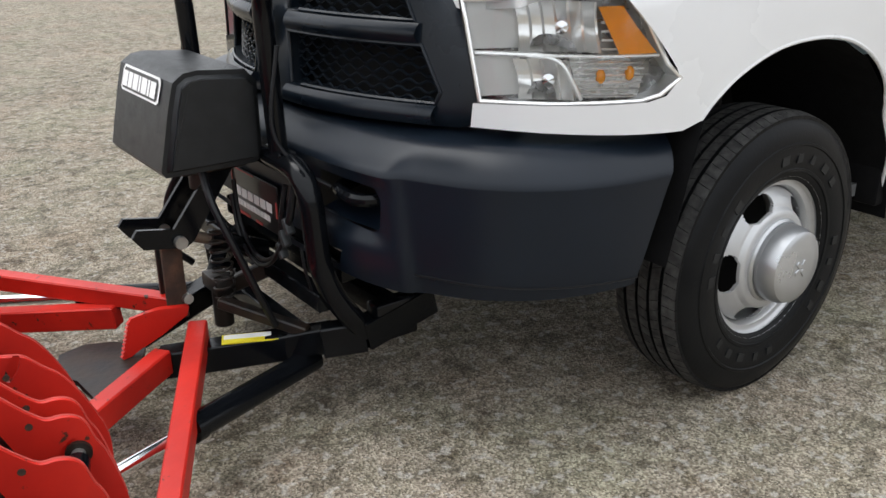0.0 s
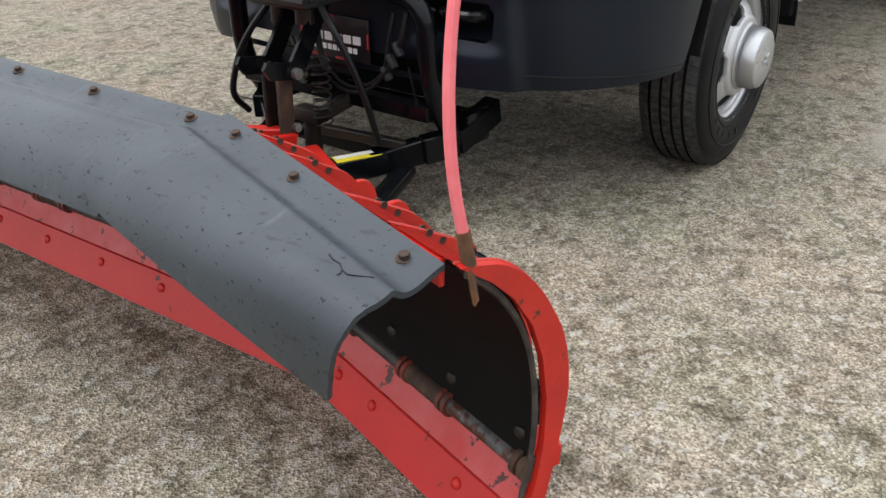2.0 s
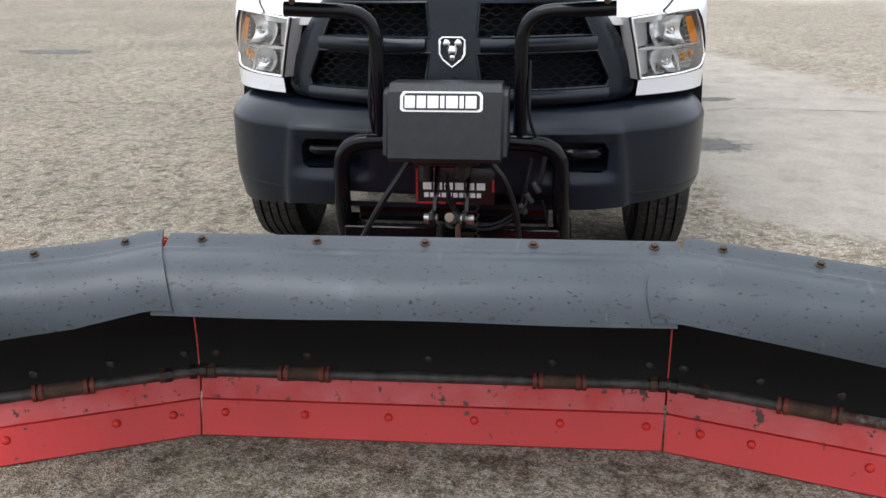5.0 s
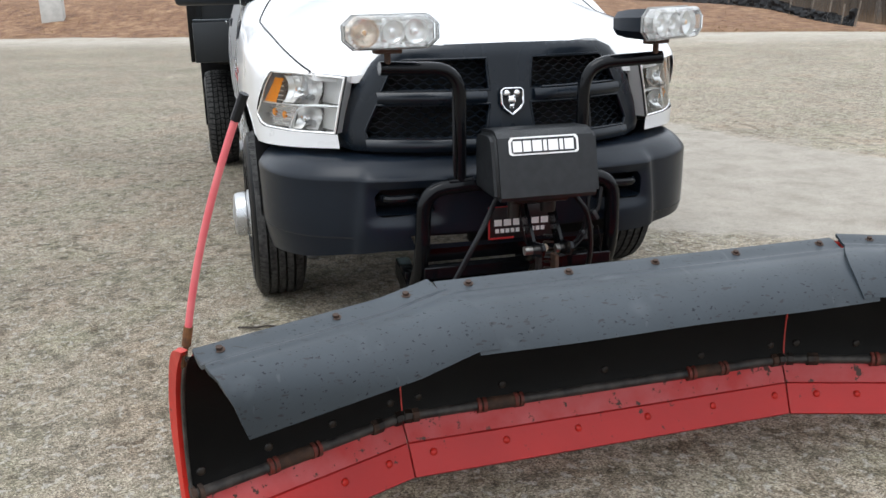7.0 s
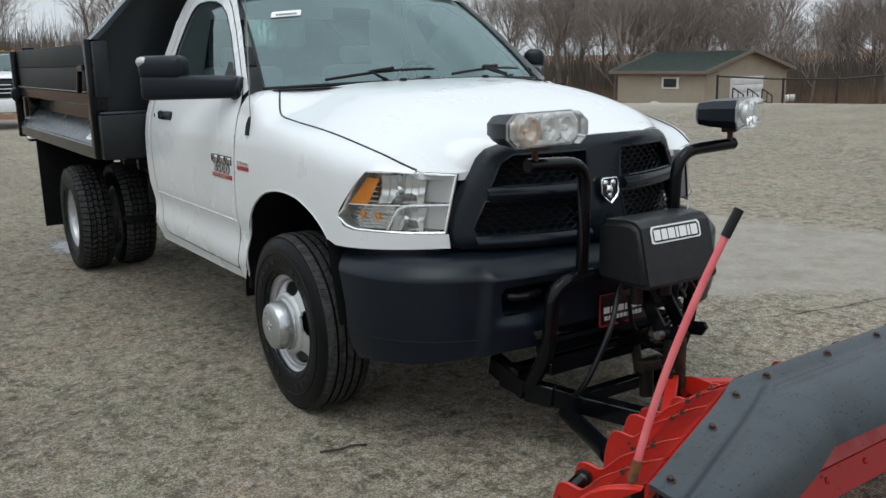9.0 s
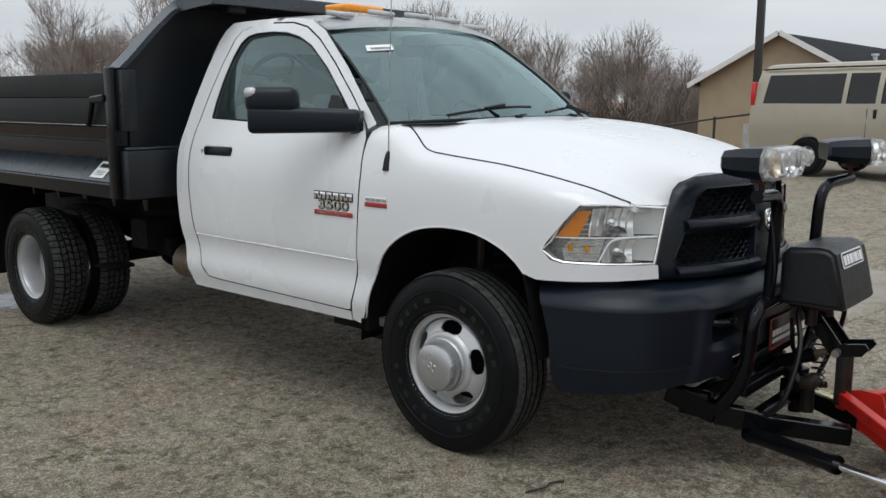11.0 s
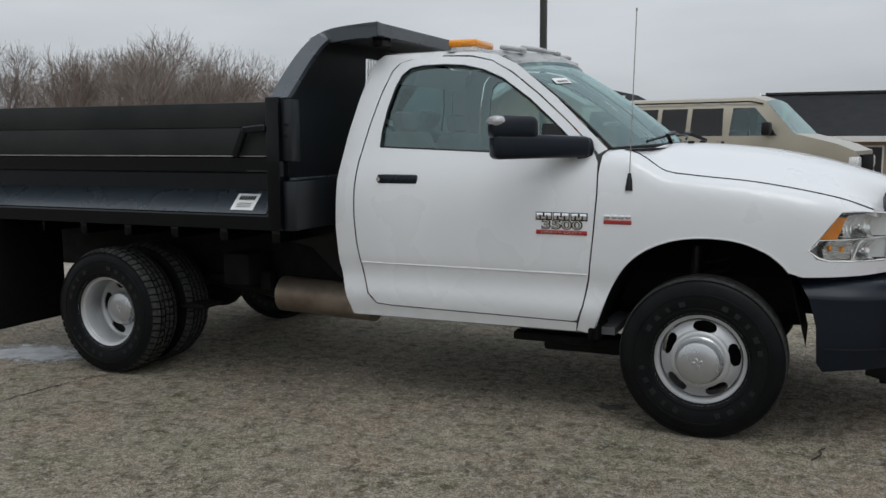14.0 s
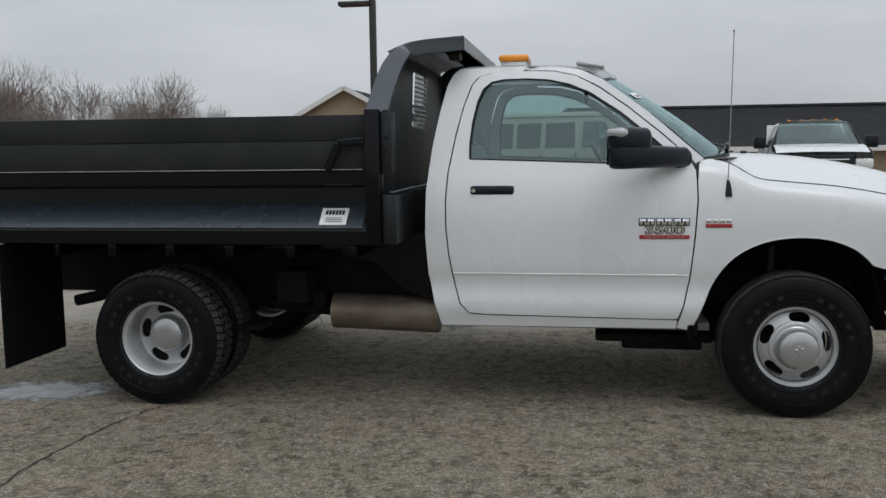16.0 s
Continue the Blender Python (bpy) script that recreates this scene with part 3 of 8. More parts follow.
def tyre_bm(seg=60, n=84, fill=0.975, lug=0.0):
    bm = bmesh.new()
    prof = [(0.222, -0.098), (0.236, -0.108), (0.262, -0.117), (0.300, -0.122), (0.340, -0.1185), (0.372, -0.110), (0.389, -0.098), (0.3955, -0.086), (0.3955, 0.086), (0.389, 0.098), (0.372, 0.110), (0.340, 0.1185), (0.300, 0.122), (0.262, 0.117), (0.236, 0.108), (0.222, 0.098)]
    lathe(bm, prof, seg)
    # raised rings on the sidewall
    for s in (-1, 1):
        lathe(bm, [(0.318, s * 0.1195), (0.321, s * 0.1235), (0.327, s * 0.1230), (0.330, s * 0.118)], seg)
        lathe(bm, [(0.247, s * 0.1115), (0.249, s * 0.1165), (0.257, s * 0.1175), (0.259, s * 0.1155)], seg)
    # tread blocks in five ribs
    for rib, (y0, y1) in enumerate(((-0.100, -0.064), (-0.053, -0.024), (-0.0145, 0.0145), (0.024, 0.053), (0.064, 0.100))):
        for k in range(n):
            skew = 0.02 * (1 if rib % 2 else -1)
            a0, a1 = (k + 0.025) * math.tau / n, (k + fill) * math.tau / n
            outer = []
            for r in (0.390, 0.4045):
                w0, w1 = y0 - lug * (rib == 0), y1 + lug * (rib == 4)
                for a, y, sk in ((a0, w0, 0), (a1, w0, 0), (a1, w1, skew), (a0, w1, skew)):
                    rr = r - ((0.009 + lug * 0.9) if abs(y) > 0.09 else 0)
                    outer.append(bm.verts.new((rr * math.cos(a + sk), y, rr * math.sin(a + sk))))
            lo, hi = outer[:4], outer[4:]
            bm.faces.new(hi).material_index = 1
            for i in range(4):
                bm.faces.new((lo[i], lo[(i + 1) % 4], hi[(i + 1) % 4], hi[i]))
    # moulded marks round the sidewall
    before = len(bm.faces)
    for s in (-1, 1):
        for k in range(26):
            if k % 13 in (5, 6, 11, 12):
                continue
            a = k * math.tau / 26
            m = Matrix.Rotation(a, 4, "Y") @ Matrix.Translation((0.286, s * 0.1205, 0))
            box(bm, (-0.012, -0.0025, -0.013), (0.012, 0.0025, 0.006 + 0.006 * (k % 3)), 0, m)
    for f in list(bm.faces)[before:]:
        f.material_index = 2
    bmesh.ops.recalc_face_normals(bm, faces=bm.faces)
    return bm


def disc_bm(prof, hole, seg=150, count=5, wide=0.205):
    """A wheel disc turned from a profile, with rounded hand holes between the radii hole[0] and hole[1]."""
    bm = bmesh.new()
    pts = [Vector(p) for p in prof]
    fine_prof = []
    for p, q in zip(pts, pts[1:]):
        k = max(1, int((p - q).length / 0.0028))
        fine_prof += [tuple(p.lerp(q, i / k)) for i in range(k)]
    fine_prof.append(prof[-1])
    lathe(bm, fine_prof, seg)
    mid, half_r = (hole[0] + hole[1]) / 2, (hole[1] - hole[0]) / 2
    kill = []
    for f in bm.faces:
        c = f.calc_center_median()
        r = math.hypot(c.x, c.z)
        ph = (math.atan2(c.z, c.x) / math.tau * count) % 1.0 - 0.5
        if abs((r - mid) / half_r) ** 3 + abs(ph / wide) ** 3 < 1:
            kill.append(f)
    bmesh.ops.delete(bm, geom=kill, context="FACES")
    bmesh.ops.recalc_face_normals(bm, faces=bm.faces)
    edges = [e for e in bm.edges if e.is_boundary and 0.9 * hole[0] < e.verts[0].co.xz.length < 1.04 * hole[1]]
    made = bmesh.ops.extrude_edge_only(bm, edges=edges)["geom"]
    bmesh.ops.translate(bm, verts=[g for g in made if isinstance(g, bmesh.types.BMVert)], vec=(0, -0.010, 0))
    return bm


TYRE = finish("tyre", tyre_bm(), [RUBBER, TREAD, SIDEMARK], 30)
TYRE_REAR = finish("tyre", tyre_bm(n=54, fill=0.80, lug=0.012), [RUBBER, TREAD, SIDEMARK], 30)
rim_prof = [(0.226, 0.098), (0.233, 0.106), (0.238, 0.104), (0.235, 0.094), (0.226, 0.090), (0.222, 0.083), (0.216, 0.080), (0.205, 0.079), (0.2005, 0.073), (0.1995, 0.02), (0.1985, -0.06), (0.212, -0.09), (0.228, -0.10)]


def rim_mesh():
    bm = bmesh.new()
    lathe(bm, rim_prof, 72)
    return finish("rim", bm, STEEL, 40)


RIM = rim_mesh()
# front disc bulges outwards, rear disc is sunk into the wheel
front_disc = finish("disc", disc_bm([(0.1945, 0.030), (0.1945, 0.062), (0.192, 0.068), (0.186, 0.073), (0.172, 0.084), (0.156, 0.094), (0.148, 0.097), (0.144, 0.103), (0.138, 0.110), (0.130, 0.113), (0.05, 0.113)], (0.141, 0.191), 240, wide=0.265), STEEL, 40)
rear_disc = finish("disc", disc_bm([(0.203, -0.015), (0.198, -0.045), (0.190, -0.056), (0.175, -0.060), (0.15, -0.061), (0.12, -0.056), (0.05, -0.056)], (0.128, 0.186), wide=0.29), STEEL, 40)


def cap_mesh(depth):
    bm = bmesh.new()
    lathe(bm, [(0.118, 0.0), (0.118, 0.010), (0.112, 0.016), (0.104, 0.012), (0.104, 0.022), (0.110, 0.027), (0.108, depth - 0.03), (0.100, depth - 0.010), (0.085, depth - 0.002), (0.04, depth + 0.001), (0.001, depth + 0.001)], 56)
    # a small embossed shield
    for a in (0.3, 1.5, 2.85, 4.7):
        m = Matrix.Translation((0.014 * math.cos(a), depth + 0.002, 0.016 * math.sin(a))) @ Matrix.Rotation(-a, 4, "Y")
        box(bm, (-0.013, -0.002, -0.007), (0.013, 0.003, 0.007), 0.002, m, 1)
    return finish("hub_cap", bm, CAP, 40)


CAPF, CAPR = cap_mesh(0.085), cap_mesh(0.06)
# plain near-black disc, stands in for the shade behind the hand holes
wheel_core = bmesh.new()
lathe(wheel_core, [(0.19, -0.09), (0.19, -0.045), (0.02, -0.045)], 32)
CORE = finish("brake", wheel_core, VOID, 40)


def wheel(name, x, y, turn, front):
    s = -1 if y < 0 else 1
    hub = new(name)
    hub.parent = truck
    tagged(hub, "front wheel with bulging silver disc" if front else "rear dual wheel with sunk silver disc")
    hub.matrix_basis = pose(x, y, 0.398, 0, turn, 0 if s > 0 else 180)
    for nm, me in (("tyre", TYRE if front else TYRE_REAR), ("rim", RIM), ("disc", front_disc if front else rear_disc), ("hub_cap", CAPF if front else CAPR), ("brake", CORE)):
        ob = new(nm, me)
        ob.parent = hub
        if nm == "hub_cap":
            ob.matrix_basis = pose(0, 0.108 if front else -0.060, 0)
        if nm == "disc" and not front:
            ob.matrix_basis = pose(0, -0.014, 0)
        if nm == "brake" and not front:
            ob.matrix_basis = pose(0, -0.045, 0)
    return hub


for s in (-1, 1):
    wheel("front_wheel", -0.006, -0.903 if s < 0 else 0.860, 12 if s < 0 else 40, True)
    wheel("rear_wheel", -3.645, s * 1.075, 25, False)
    inner = new("inner_rear_wheel")
    inner.parent = truck
    inner.matrix_basis = pose(-3.645, s * 0.76, 0.398, 0, 50, 180 if s > 0 else 0)
    for nm, me in (("tyre", TYRE_REAR), ("rim", RIM), ("disc", rear_disc)):
        ob = new(nm, me)
        ob.parent = inner

# ---- cab, hood and fenders ----
SIDE_Z = [(0.40, 0.945), (0.50, 0.968), (0.545, 0.985), (0.59, 0.996), (0.64, 0.990), (0.71, 0.981), (0.775, 0.990), (0.79, 0.998), (0.95, 1.006), (1.10, 1.004), (1.20, 0.995), (1.28, 0.978), (1.35, 0.953), (1.40, 0.932), (1.60, 0.855), (1.80, 0.772), (1.90, 0.728), (1.97, 0.69)]
FRONT_X = [(-0.6, 0.0), (0.0, 0.0), (0.25, -0.008), (0.36, -0.020), (0.42, -0.027), (0.50, -0.042), (0.58, -0.075), (0.66, -0.13), (0.74, -0.21), (0.80, -0.30), (0.83, -0.345)]


def side_y(x, z):
    return smooth_table(SIDE_Z, z) + smooth_table(FRONT_X, x)


# hood line: x, y, z where hood and fender meet
HOOD_Y = [(-0.60, 0.80), (-0.42, 0.80), (-0.33, 0.838), (-0.22, 0.884), (-0.1, 0.888), (0.24, 0.872), (0.58, 0.825), (0.745, 0.755), (0.80, 0.69)]
HOOD_Z = [(-0.60, 1.42), (-0.42, 1.42), (-0.33, 1.385), (-0.22, 1.318), (-0.1, 1.298), (0.24, 1.262), (0.58, 1.195), (0.745, 1.135), (0.80, 1.115)]


def fender_point(s):
    def place(x, w):
        top = smooth_table(HOOD_Z, x)
        z1 = top - 0.075
        if w <= z1:
            return (x, s * side_y(x, w), w)
        t = min(1.0, (w - z1) / 0.13)
        a, c = Vector((side_y(x, z1), z1)), Vector((smooth_table(HOOD_Y, x), top))
        m = Vector((side_y(x, z1) - 0.012, top - 0.006))
        q = a.lerp(m, t).lerp(m.lerp(c, t), t)
        return (x, s * q.x, q.y)
    return place


ARCH = [(-0.555, 0.47), (-0.50, 0.62), (-0.455, 0.735), (-0.39, 0.84), (-0.30, 0.92), (-0.17, 0.978), (-0.02, 1.0), (0.14, 0.99), (0.27, 0.945), (0.345, 0.89), (0.385, 0.845)]
DOOR_F = [(-0.64, 0.485), (-0.60, 0.62), (-0.572, 0.76), (-0.548, 1.0), (-0.535, 1.2), (-0.538, 1.30)]


def hood_w(x):
    return smooth_table(HOOD_Z, x) - 0.075 + 0.13


def fender(s):
    top = [(x, hood_w(x) - 0.002) for x in (-0.50, -0.42, -0.35, -0.28, -0.22, -0.1, 0.07, 0.24, 0.41, 0.58, 0.66, 0.735)]
    # the headlight's pocket cuts the front
    nose = [(0.735, 1.15), (0.60, 1.135), (0.478, 0.975), (0.466, 0.950), (0.498, 0.914), (0.54, 0.903), (0.818, 0.892), (0.820, 0.836), (0.44, 0.828)]
    outline = [(x + 0.004, z) for x, z in DOOR_F] + [(-0.525, 1.40)] + top + nose + ARCH[::-1]
    bm = panel(outline, fender_point(s), 0.05)
    f = part("fender", bm, WHITE, truck, "white front fender with round wheel arch")
    rim = bmesh.new()
    tube(rim, curve_pts([(x, s * (side_y(x, z) - 0.004), z) for x, z in ARCH], 4), 0.006, 8)
    part("arch_lip", rim, WHITE, f)
    lin = bmesh.new()
    prof = [(x, z - 0.004) for x, z in ARCH]
    prof = [(-0.56, 0.40), *prof, (0.42, 0.70), (0.47, 0.50)]
    rows = [[lin.verts.new((x, s * y, z)) for x, z in prof] for y in (0.985, 0.70, 0.45)]
    for a, b in zip(rows, rows[1:]):
        for i in range(len(prof) - 1):
            lin.faces.new((a[i], a[i + 1], b[i + 1], b[i]))
    lin.faces.new(rows[-1])
    part("wheel_liner", lin, LINER, f, "black plastic inner wheel liner")
    flap = bmesh.new()
    box(flap, (-0.58, s * 0.86 - 0.11, 0.44), (-0.52, s * 0.86 + 0.11, 0.70), 0.012)
    part("splash_guard", flap, LINER, f)
    return f


def hood_place(u, v):
    """u from cowl to nose, v across."""
    y = (2 * v - 1)
    s = 1 if y >= 0 else -1
    a = abs(y)
    xf = smooth_table([(0, 0.940), (0.375, 0.905), (0.59, 0.846), (0.69, 0.806), (0.80, 0.79), (0.88, 0.782), (1.0, 0.748)], a)
    xr = smooth_table([(0, -0.235), (0.6, -0.305), (1.0, -0.415)], a)
    x = xr + (xf - xr) * u
    yy = smooth_table(HOOD_Y, x) if a == 1 else a * smooth_table(HOOD_Y, x)
    z_side = smooth_table(HOOD_Z, x)
    zc = smooth_table([(-0.35, 1.452), (-0.1, 1.447), (0.2, 1.42), (0.5, 1.365), (0.75, 1.295), (0.88, 1.25), (0.95, 1.215)], x)
    k = smooth_table([(0, 0.0), (0.35, 0.03), (0.58, 0.16), (0.70, 0.38), (0.86, 0.74), (1.0, 1.0)], a)
    # the nose drops beside the grille
    k2 = smooth_table([(0, 0.0), (0.35, 0.03), (0.58, 0.15), (0.65, 0.32), (0.70, 0.55), (0.78, 0.95), (0.86, 1.0), (1.0, 1.0)], a)
    drop = min(1, max(0, (u - 0.84) / 0.16))
    k += (k2 - k) * drop * drop
    return (x, s * yy, zc + (z_side - zc) * k)


for s in (-1, 1):
    fender(s)
hb = bmesh.new()
grid(hb, 28, 36, hood_place)
walls(hb, (0, 0, -0.03))
hood = part("hood", hb, WHITE, truck, "white sculpted hood")
for s in (-1, 1):
    hg = bmesh.new()
    tube(hg, [(x, s * (smooth_table(HOOD_Y, x) + 0.002), smooth_table(HOOD_Z, x) + 0.0005) for x in np.linspace(-0.40, 0.735, 40)], 0.0045, 6)
    part("hood_gap", hg, MESH, hood)
for y in (-0.25, 0.25):
    nz = bmesh.new()
    box(nz, (-0.20, y - 0.012, 1.447), (-0.165, y + 0.012, 1.462), 0.004)
    part("washer_nozzle", nz, MESH, hood)

WINDOW = [(-1.80, 1.435), (-1.802, 1.52), (-1.79, 1.65), (-1.765, 1.77), (-1.735, 1.84), (-1.69, 1.878), (-1.62, 1.892), (-1.48, 1.894), (-1.36, 1.885), (-1.24, 1.857), (-1.12, 1.805), (-0.95, 1.69), (-0.80, 1.565), (-0.66, 1.44), (-0.615, 1.385), (-1.2, 1.412)]
DOOR_TOP = [(-0.545, 1.36), (-0.58, 1.43), (-0.72, 1.56), (-0.90, 1.71), (-1.07, 1.835), (-1.20, 1.905), (-1.33, 1.935), (-1.50, 1.943), (-1.68, 1.938), (-1.76, 1.915), (-1.80, 1.87), (-1.845, 1.74), (-1.885, 1.56), (-1.918, 1.36), (-1.928, 1.2), (-1.926, 1.05), (-1.912, 0.90), (-1.88, 0.72), (-1.85, 0.61), (-1.80, 0.555), (-1.70, 0.548)]
CAB_REAR = [(-1.965, 0.475), (-2.005, 0.62), (-2.035, 0.78), (-2.050, 1.0), (-2.046, 1.25), (-2.022, 1.5), (-1.985, 1.72), (-1.95, 1.87), (-1.92, 1.93), (-1.88, 1.965)]


def on_side(s, inset=0.0):
    return lambda x, z: (x, s * (side_y(x, z) - inset), z)


def door(s):
    outline = [(x - 0.004, z) for x, z in DOOR_F[1:]] + DOOR_TOP + [(-0.66, 0.536), (-0.632, 0.542)]
    d = part("door", panel(outline, on_side(s), 0.05, [WINDOW]), WHITE, truck, "white cab door with black handle")
    gl = panel(WINDOW, on_side(s, 0.018), 0.09)
    g = part("side_window", gl, GLASS, d, "green-tinted side glass")
    g.visible_shadow = False
    seal = bmesh.new()
    tube(seal, [on_side(s, 0.004)(x, z) for x, z in fine(WINDOW, 0.05) + WINDOW[:1]], 0.0065, 6)
    part("window_seal", seal, MESH, d)
    # crease along the lower door
    cr = bmesh.new()
    tube(cr, [on_side(s, 0.003)(x, 0.785) for x in np.linspace(-1.89, -0.58, 14)], 0.006, 6)
    part("door_crease", cr, WHITE, d)
    h = bmesh.new()
    y = s * side_y(-1.66, 1.26)
    box(h, (-1.79, y - 0.012, 1.232), (-1.54, y + 0.030, 1.285), 0.014)
    hd = part("door_handle", h, GRILLE, d, "black pull handle")
    lk = bmesh.new()
    lathe(lk, [(0.012, 0.0), (0.012, 0.004), (0.001, 0.004)], 16, Matrix.Translation((-1.768, y + s * 0.029, 1.259)) @ Matrix.Rotation(0 if s > 0 else math.pi, 4, "Z"))
    part("key_lock", lk, CHROME, hd)
    # mirror: patch, arm, housing
    mb = bmesh.new()
    panel([(-0.615, 1.39), (-0.86, 1.40), (-0.86, 1.56), (-0.80, 1.555), (-0.645, 1.425)], on_side(s, -0.004), 0.08, bm=mb)
    part("mirror_patch", mb, MESH, d)
    # the arm runs out and back from the door, the head stands on its outer half
    along = Vector((-0.734, s * 0.679, 0))
    m_rot = Matrix((along, Vector((-along.y, along.x, 0)), Vector((0, 0, 1)))).transposed().to_4x4()
    m_rot.translation = (-0.625, s * 0.925, 0)
    mi = bmesh.new()
    lows = box(mi, (-0.02, -0.055, 1.378), (0.508, 0.058, 1.508), 0.028, m_rot, 3)
    for v in lows:
        q = m_rot.inverted() @ v.co
        near = max(0.0, 1 - q.x / 0.30)
        q.z = q.z - 0.018 * near * (q.z > 1.44) + 0.006 * near * (q.z < 1.44)
        v.co = m_rot @ q
    tube(mi, [m_rot @ Vector((-0.03, 0, 1.43)), m_rot @ Vector((0.03, 0, 1.43))], 0.055, 14)
    m_ob = part("mirror", mi, BUMPER, d, "black folding tow mirror with pale lamp")
    up = bmesh.new()
    box(up, (0.270, -0.062, 1.470), (0.518, 0.062, 1.596), 0.042, m_rot, 4)
    part("mirror_top", up, BUMPER, m_ob)
    lp = bmesh.new()
    box(lp, (0.452, -0.064, 1.538), (0.521, 0.064, 1.592), 0.026, m_rot, 3)
    part("mirror_lamp", lp, LAMPGREY, m_ob)
    mg = bmesh.new()
    side_in = 0.0625 if (m_rot.to_3x3() @ Vector((0, 1, 0))).x < 0 else -0.0625
    box(mg, (0.29, min(side_in, side_in * 1.03), 1.40), (0.495, max(side_in, side_in * 1.03), 1.57), 0, m_rot)
    part("mirror_glass", mg, CHROME, m_ob)
    return d


for s in (-1, 1):
    door(s)
    # rear pillar, roof side and sill of the cab
    outer = [(-0.64, 0.48), (-0.634, 0.528), (-0.665, 0.53), (-1.70, 0.541), (-1.80, 0.548), (-1.856, 0.605)] + [(x - 0.008, z) for x, z in DOOR_TOP[::-1][3:-7]] + [(-1.50, 1.952), (-1.33, 1.944), (-1.20, 1.914), (-1.07, 1.845), (-0.90, 1.72), (-0.72, 1.57), (-0.58, 1.44), (-0.545, 1.40), (-0.50, 1.425), (-0.80, 1.695), (-1.05, 1.885), (-1.18, 1.945), (-1.30, 1.963), (-1.50, 1.972), (-1.75, 1.97)]
    outer += CAB_REAR[::-1]
    part("cab_side", panel(outer, on_side(s, 0.0), 0.05), WHITE, truck, "white cab pillar, sill and roof rail")
    # dark gap behind the door's edge
    gap = panel([(-0.55, 0.5), (-0.55, 1.36), (-1.0, 1.36), (-1.98, 1.40), (-2.05, 1.0), (-1.97, 0.5)], on_side(s, 0.03), 0.12)
    part("inner_door_panel", gap, DASH, truck)

rf = bmesh.new()


def roof_place(u, v):
    x = -1.06 - 0.87 * u
    y = (2 * v - 1)
    edge = smooth_table([(-1.94, 0.695), (-1.75, 0.693), (-1.5, 0.69), (-1.3, 0.695), (-1.18, 0.705), (-1.04, 0.735)], x)
    ez = smooth_table([(-1.94, 1.93), (-1.88, 1.965), (-1.75, 1.97), (-1.5, 1.972), (-1.30, 1.963), (-1.18, 1.945), (-1.04, 1.885)], x)
    crown = 0.045 * (1 - abs(y) ** 2.4)
    return (x + 0.06 * (1 - y * y) * (1 - u), edge * y, ez + crown)


grid(rf, 18, 20, roof_place)
bmesh.ops.solidify(rf, geom=rf.faces[:], thickness=-0.02)
roof = part("roof", rf, WHITE, truck, "white cab roof with clearance lights")
# rear wall of the cab with its window
bw = bmesh.new()
panel([(-0.93, 0.5), (0.93, 0.5), (1.0, 1.0), (0.95, 1.3), (0.90, 1.45), (0.78, 1.8), (0.70, 1.95), (-0.70, 1.95), (-0.78, 1.8), (-0.90, 1.45), (-0.95, 1.3), (-1.0, 1.0)],
      lambda y, z: (smooth_table([(x2, x1) for x1, x2 in [(p[0], p[1]) for p in CAB_REAR]], z) + 0.01, y, z), 0.12, [[(-0.62, 1.45), (0.62, 1.45), (0.56, 1.82), (-0.56, 1.82)]], bm=bw)
part("cab_back", bw, WHITE, truck)
bg = bmesh.new()
panel([(-0.62, 1.45), (0.62, 1.45), (0.56, 1.82), (-0.56, 1.82)], lambda y, z: (smooth_table([(x2, x1) for x1, x2 in CAB_REAR], z) + 0.012, y, z), 0.2, bm=bg)
part("rear_window", bg, GLASS, truck).visible_shadow = False


def shield(u, v, lift=0.0):
    """Windshield: u from base to top, v across."""
    y = 2 * v - 1
    x0, x1 = -0.50 + 0.235 * (1 - y * y), -1.145 + 0.10 * (1 - y * y)
    z0, z1 = 1.425 + 0.02 * (1 - y * y), 1.925 + 0.048 * (1 - y * y)
    w = (0.845 * (1 - u) + 0.70 * u)
    bow = 0.02 * math.sin(math.pi * u)
    return (x0 + (x1 - x0) * u + bow + lift, w * y, z0 + (z1 - z0) * u + bow * 0.7 + lift)


wsb = bmesh.new()
grid(wsb, 12, 16, shield)
ws = part("windshield", wsb, SCREEN, truck, "green-tinted windshield with a small sticker")
ws.visible_shadow = False
hdr = bmesh.new()
grid(hdr, 4, 16, lambda u, v: shield(0.895 + 0.115 * u, v, 0.010 + 0.006 * math.sin(math.pi * min(1.0, u))))
bmesh.ops.solidify(hdr, geom=hdr.faces[:], thickness=0.008)
part("roof_header", hdr, WHITE, roof, "white front edge of the roof over the glass")
# black band round the glass
bandm = bmesh.new()
edge = [shield(0, v / 16, 0.002) for v in range(17)] + [shield(u / 10, 1, 0.002) for u in range(1, 11)] + [shield(1, 1 - v / 16, 0.002) for v in range(1, 17)]
edge += [shield(1 - u / 10, 0, 0.002) for u in range(1, 11)]
tube(bandm, edge, 0.008, 6)
part("windshield_seal", bandm, MESH, ws)
st = bmesh.new()
grid(st, 1, 1, lambda u, v: shield(0.650 + 0.060 * u, 0.090 + 0.100 * v - 0.012 * (1 - u), 0.004))
part("sticker", st, WHITEPL, ws, "small white windshield sticker")
st = bmesh.new()
for k in range(8):
    grid(st, 1, 1, lambda u, v: shield(0.662 + 0.018 * u, 0.098 + 0.009 * k + 0.006 * v, 0.006))
part("sticker_print", st, DARKLAB, ws)
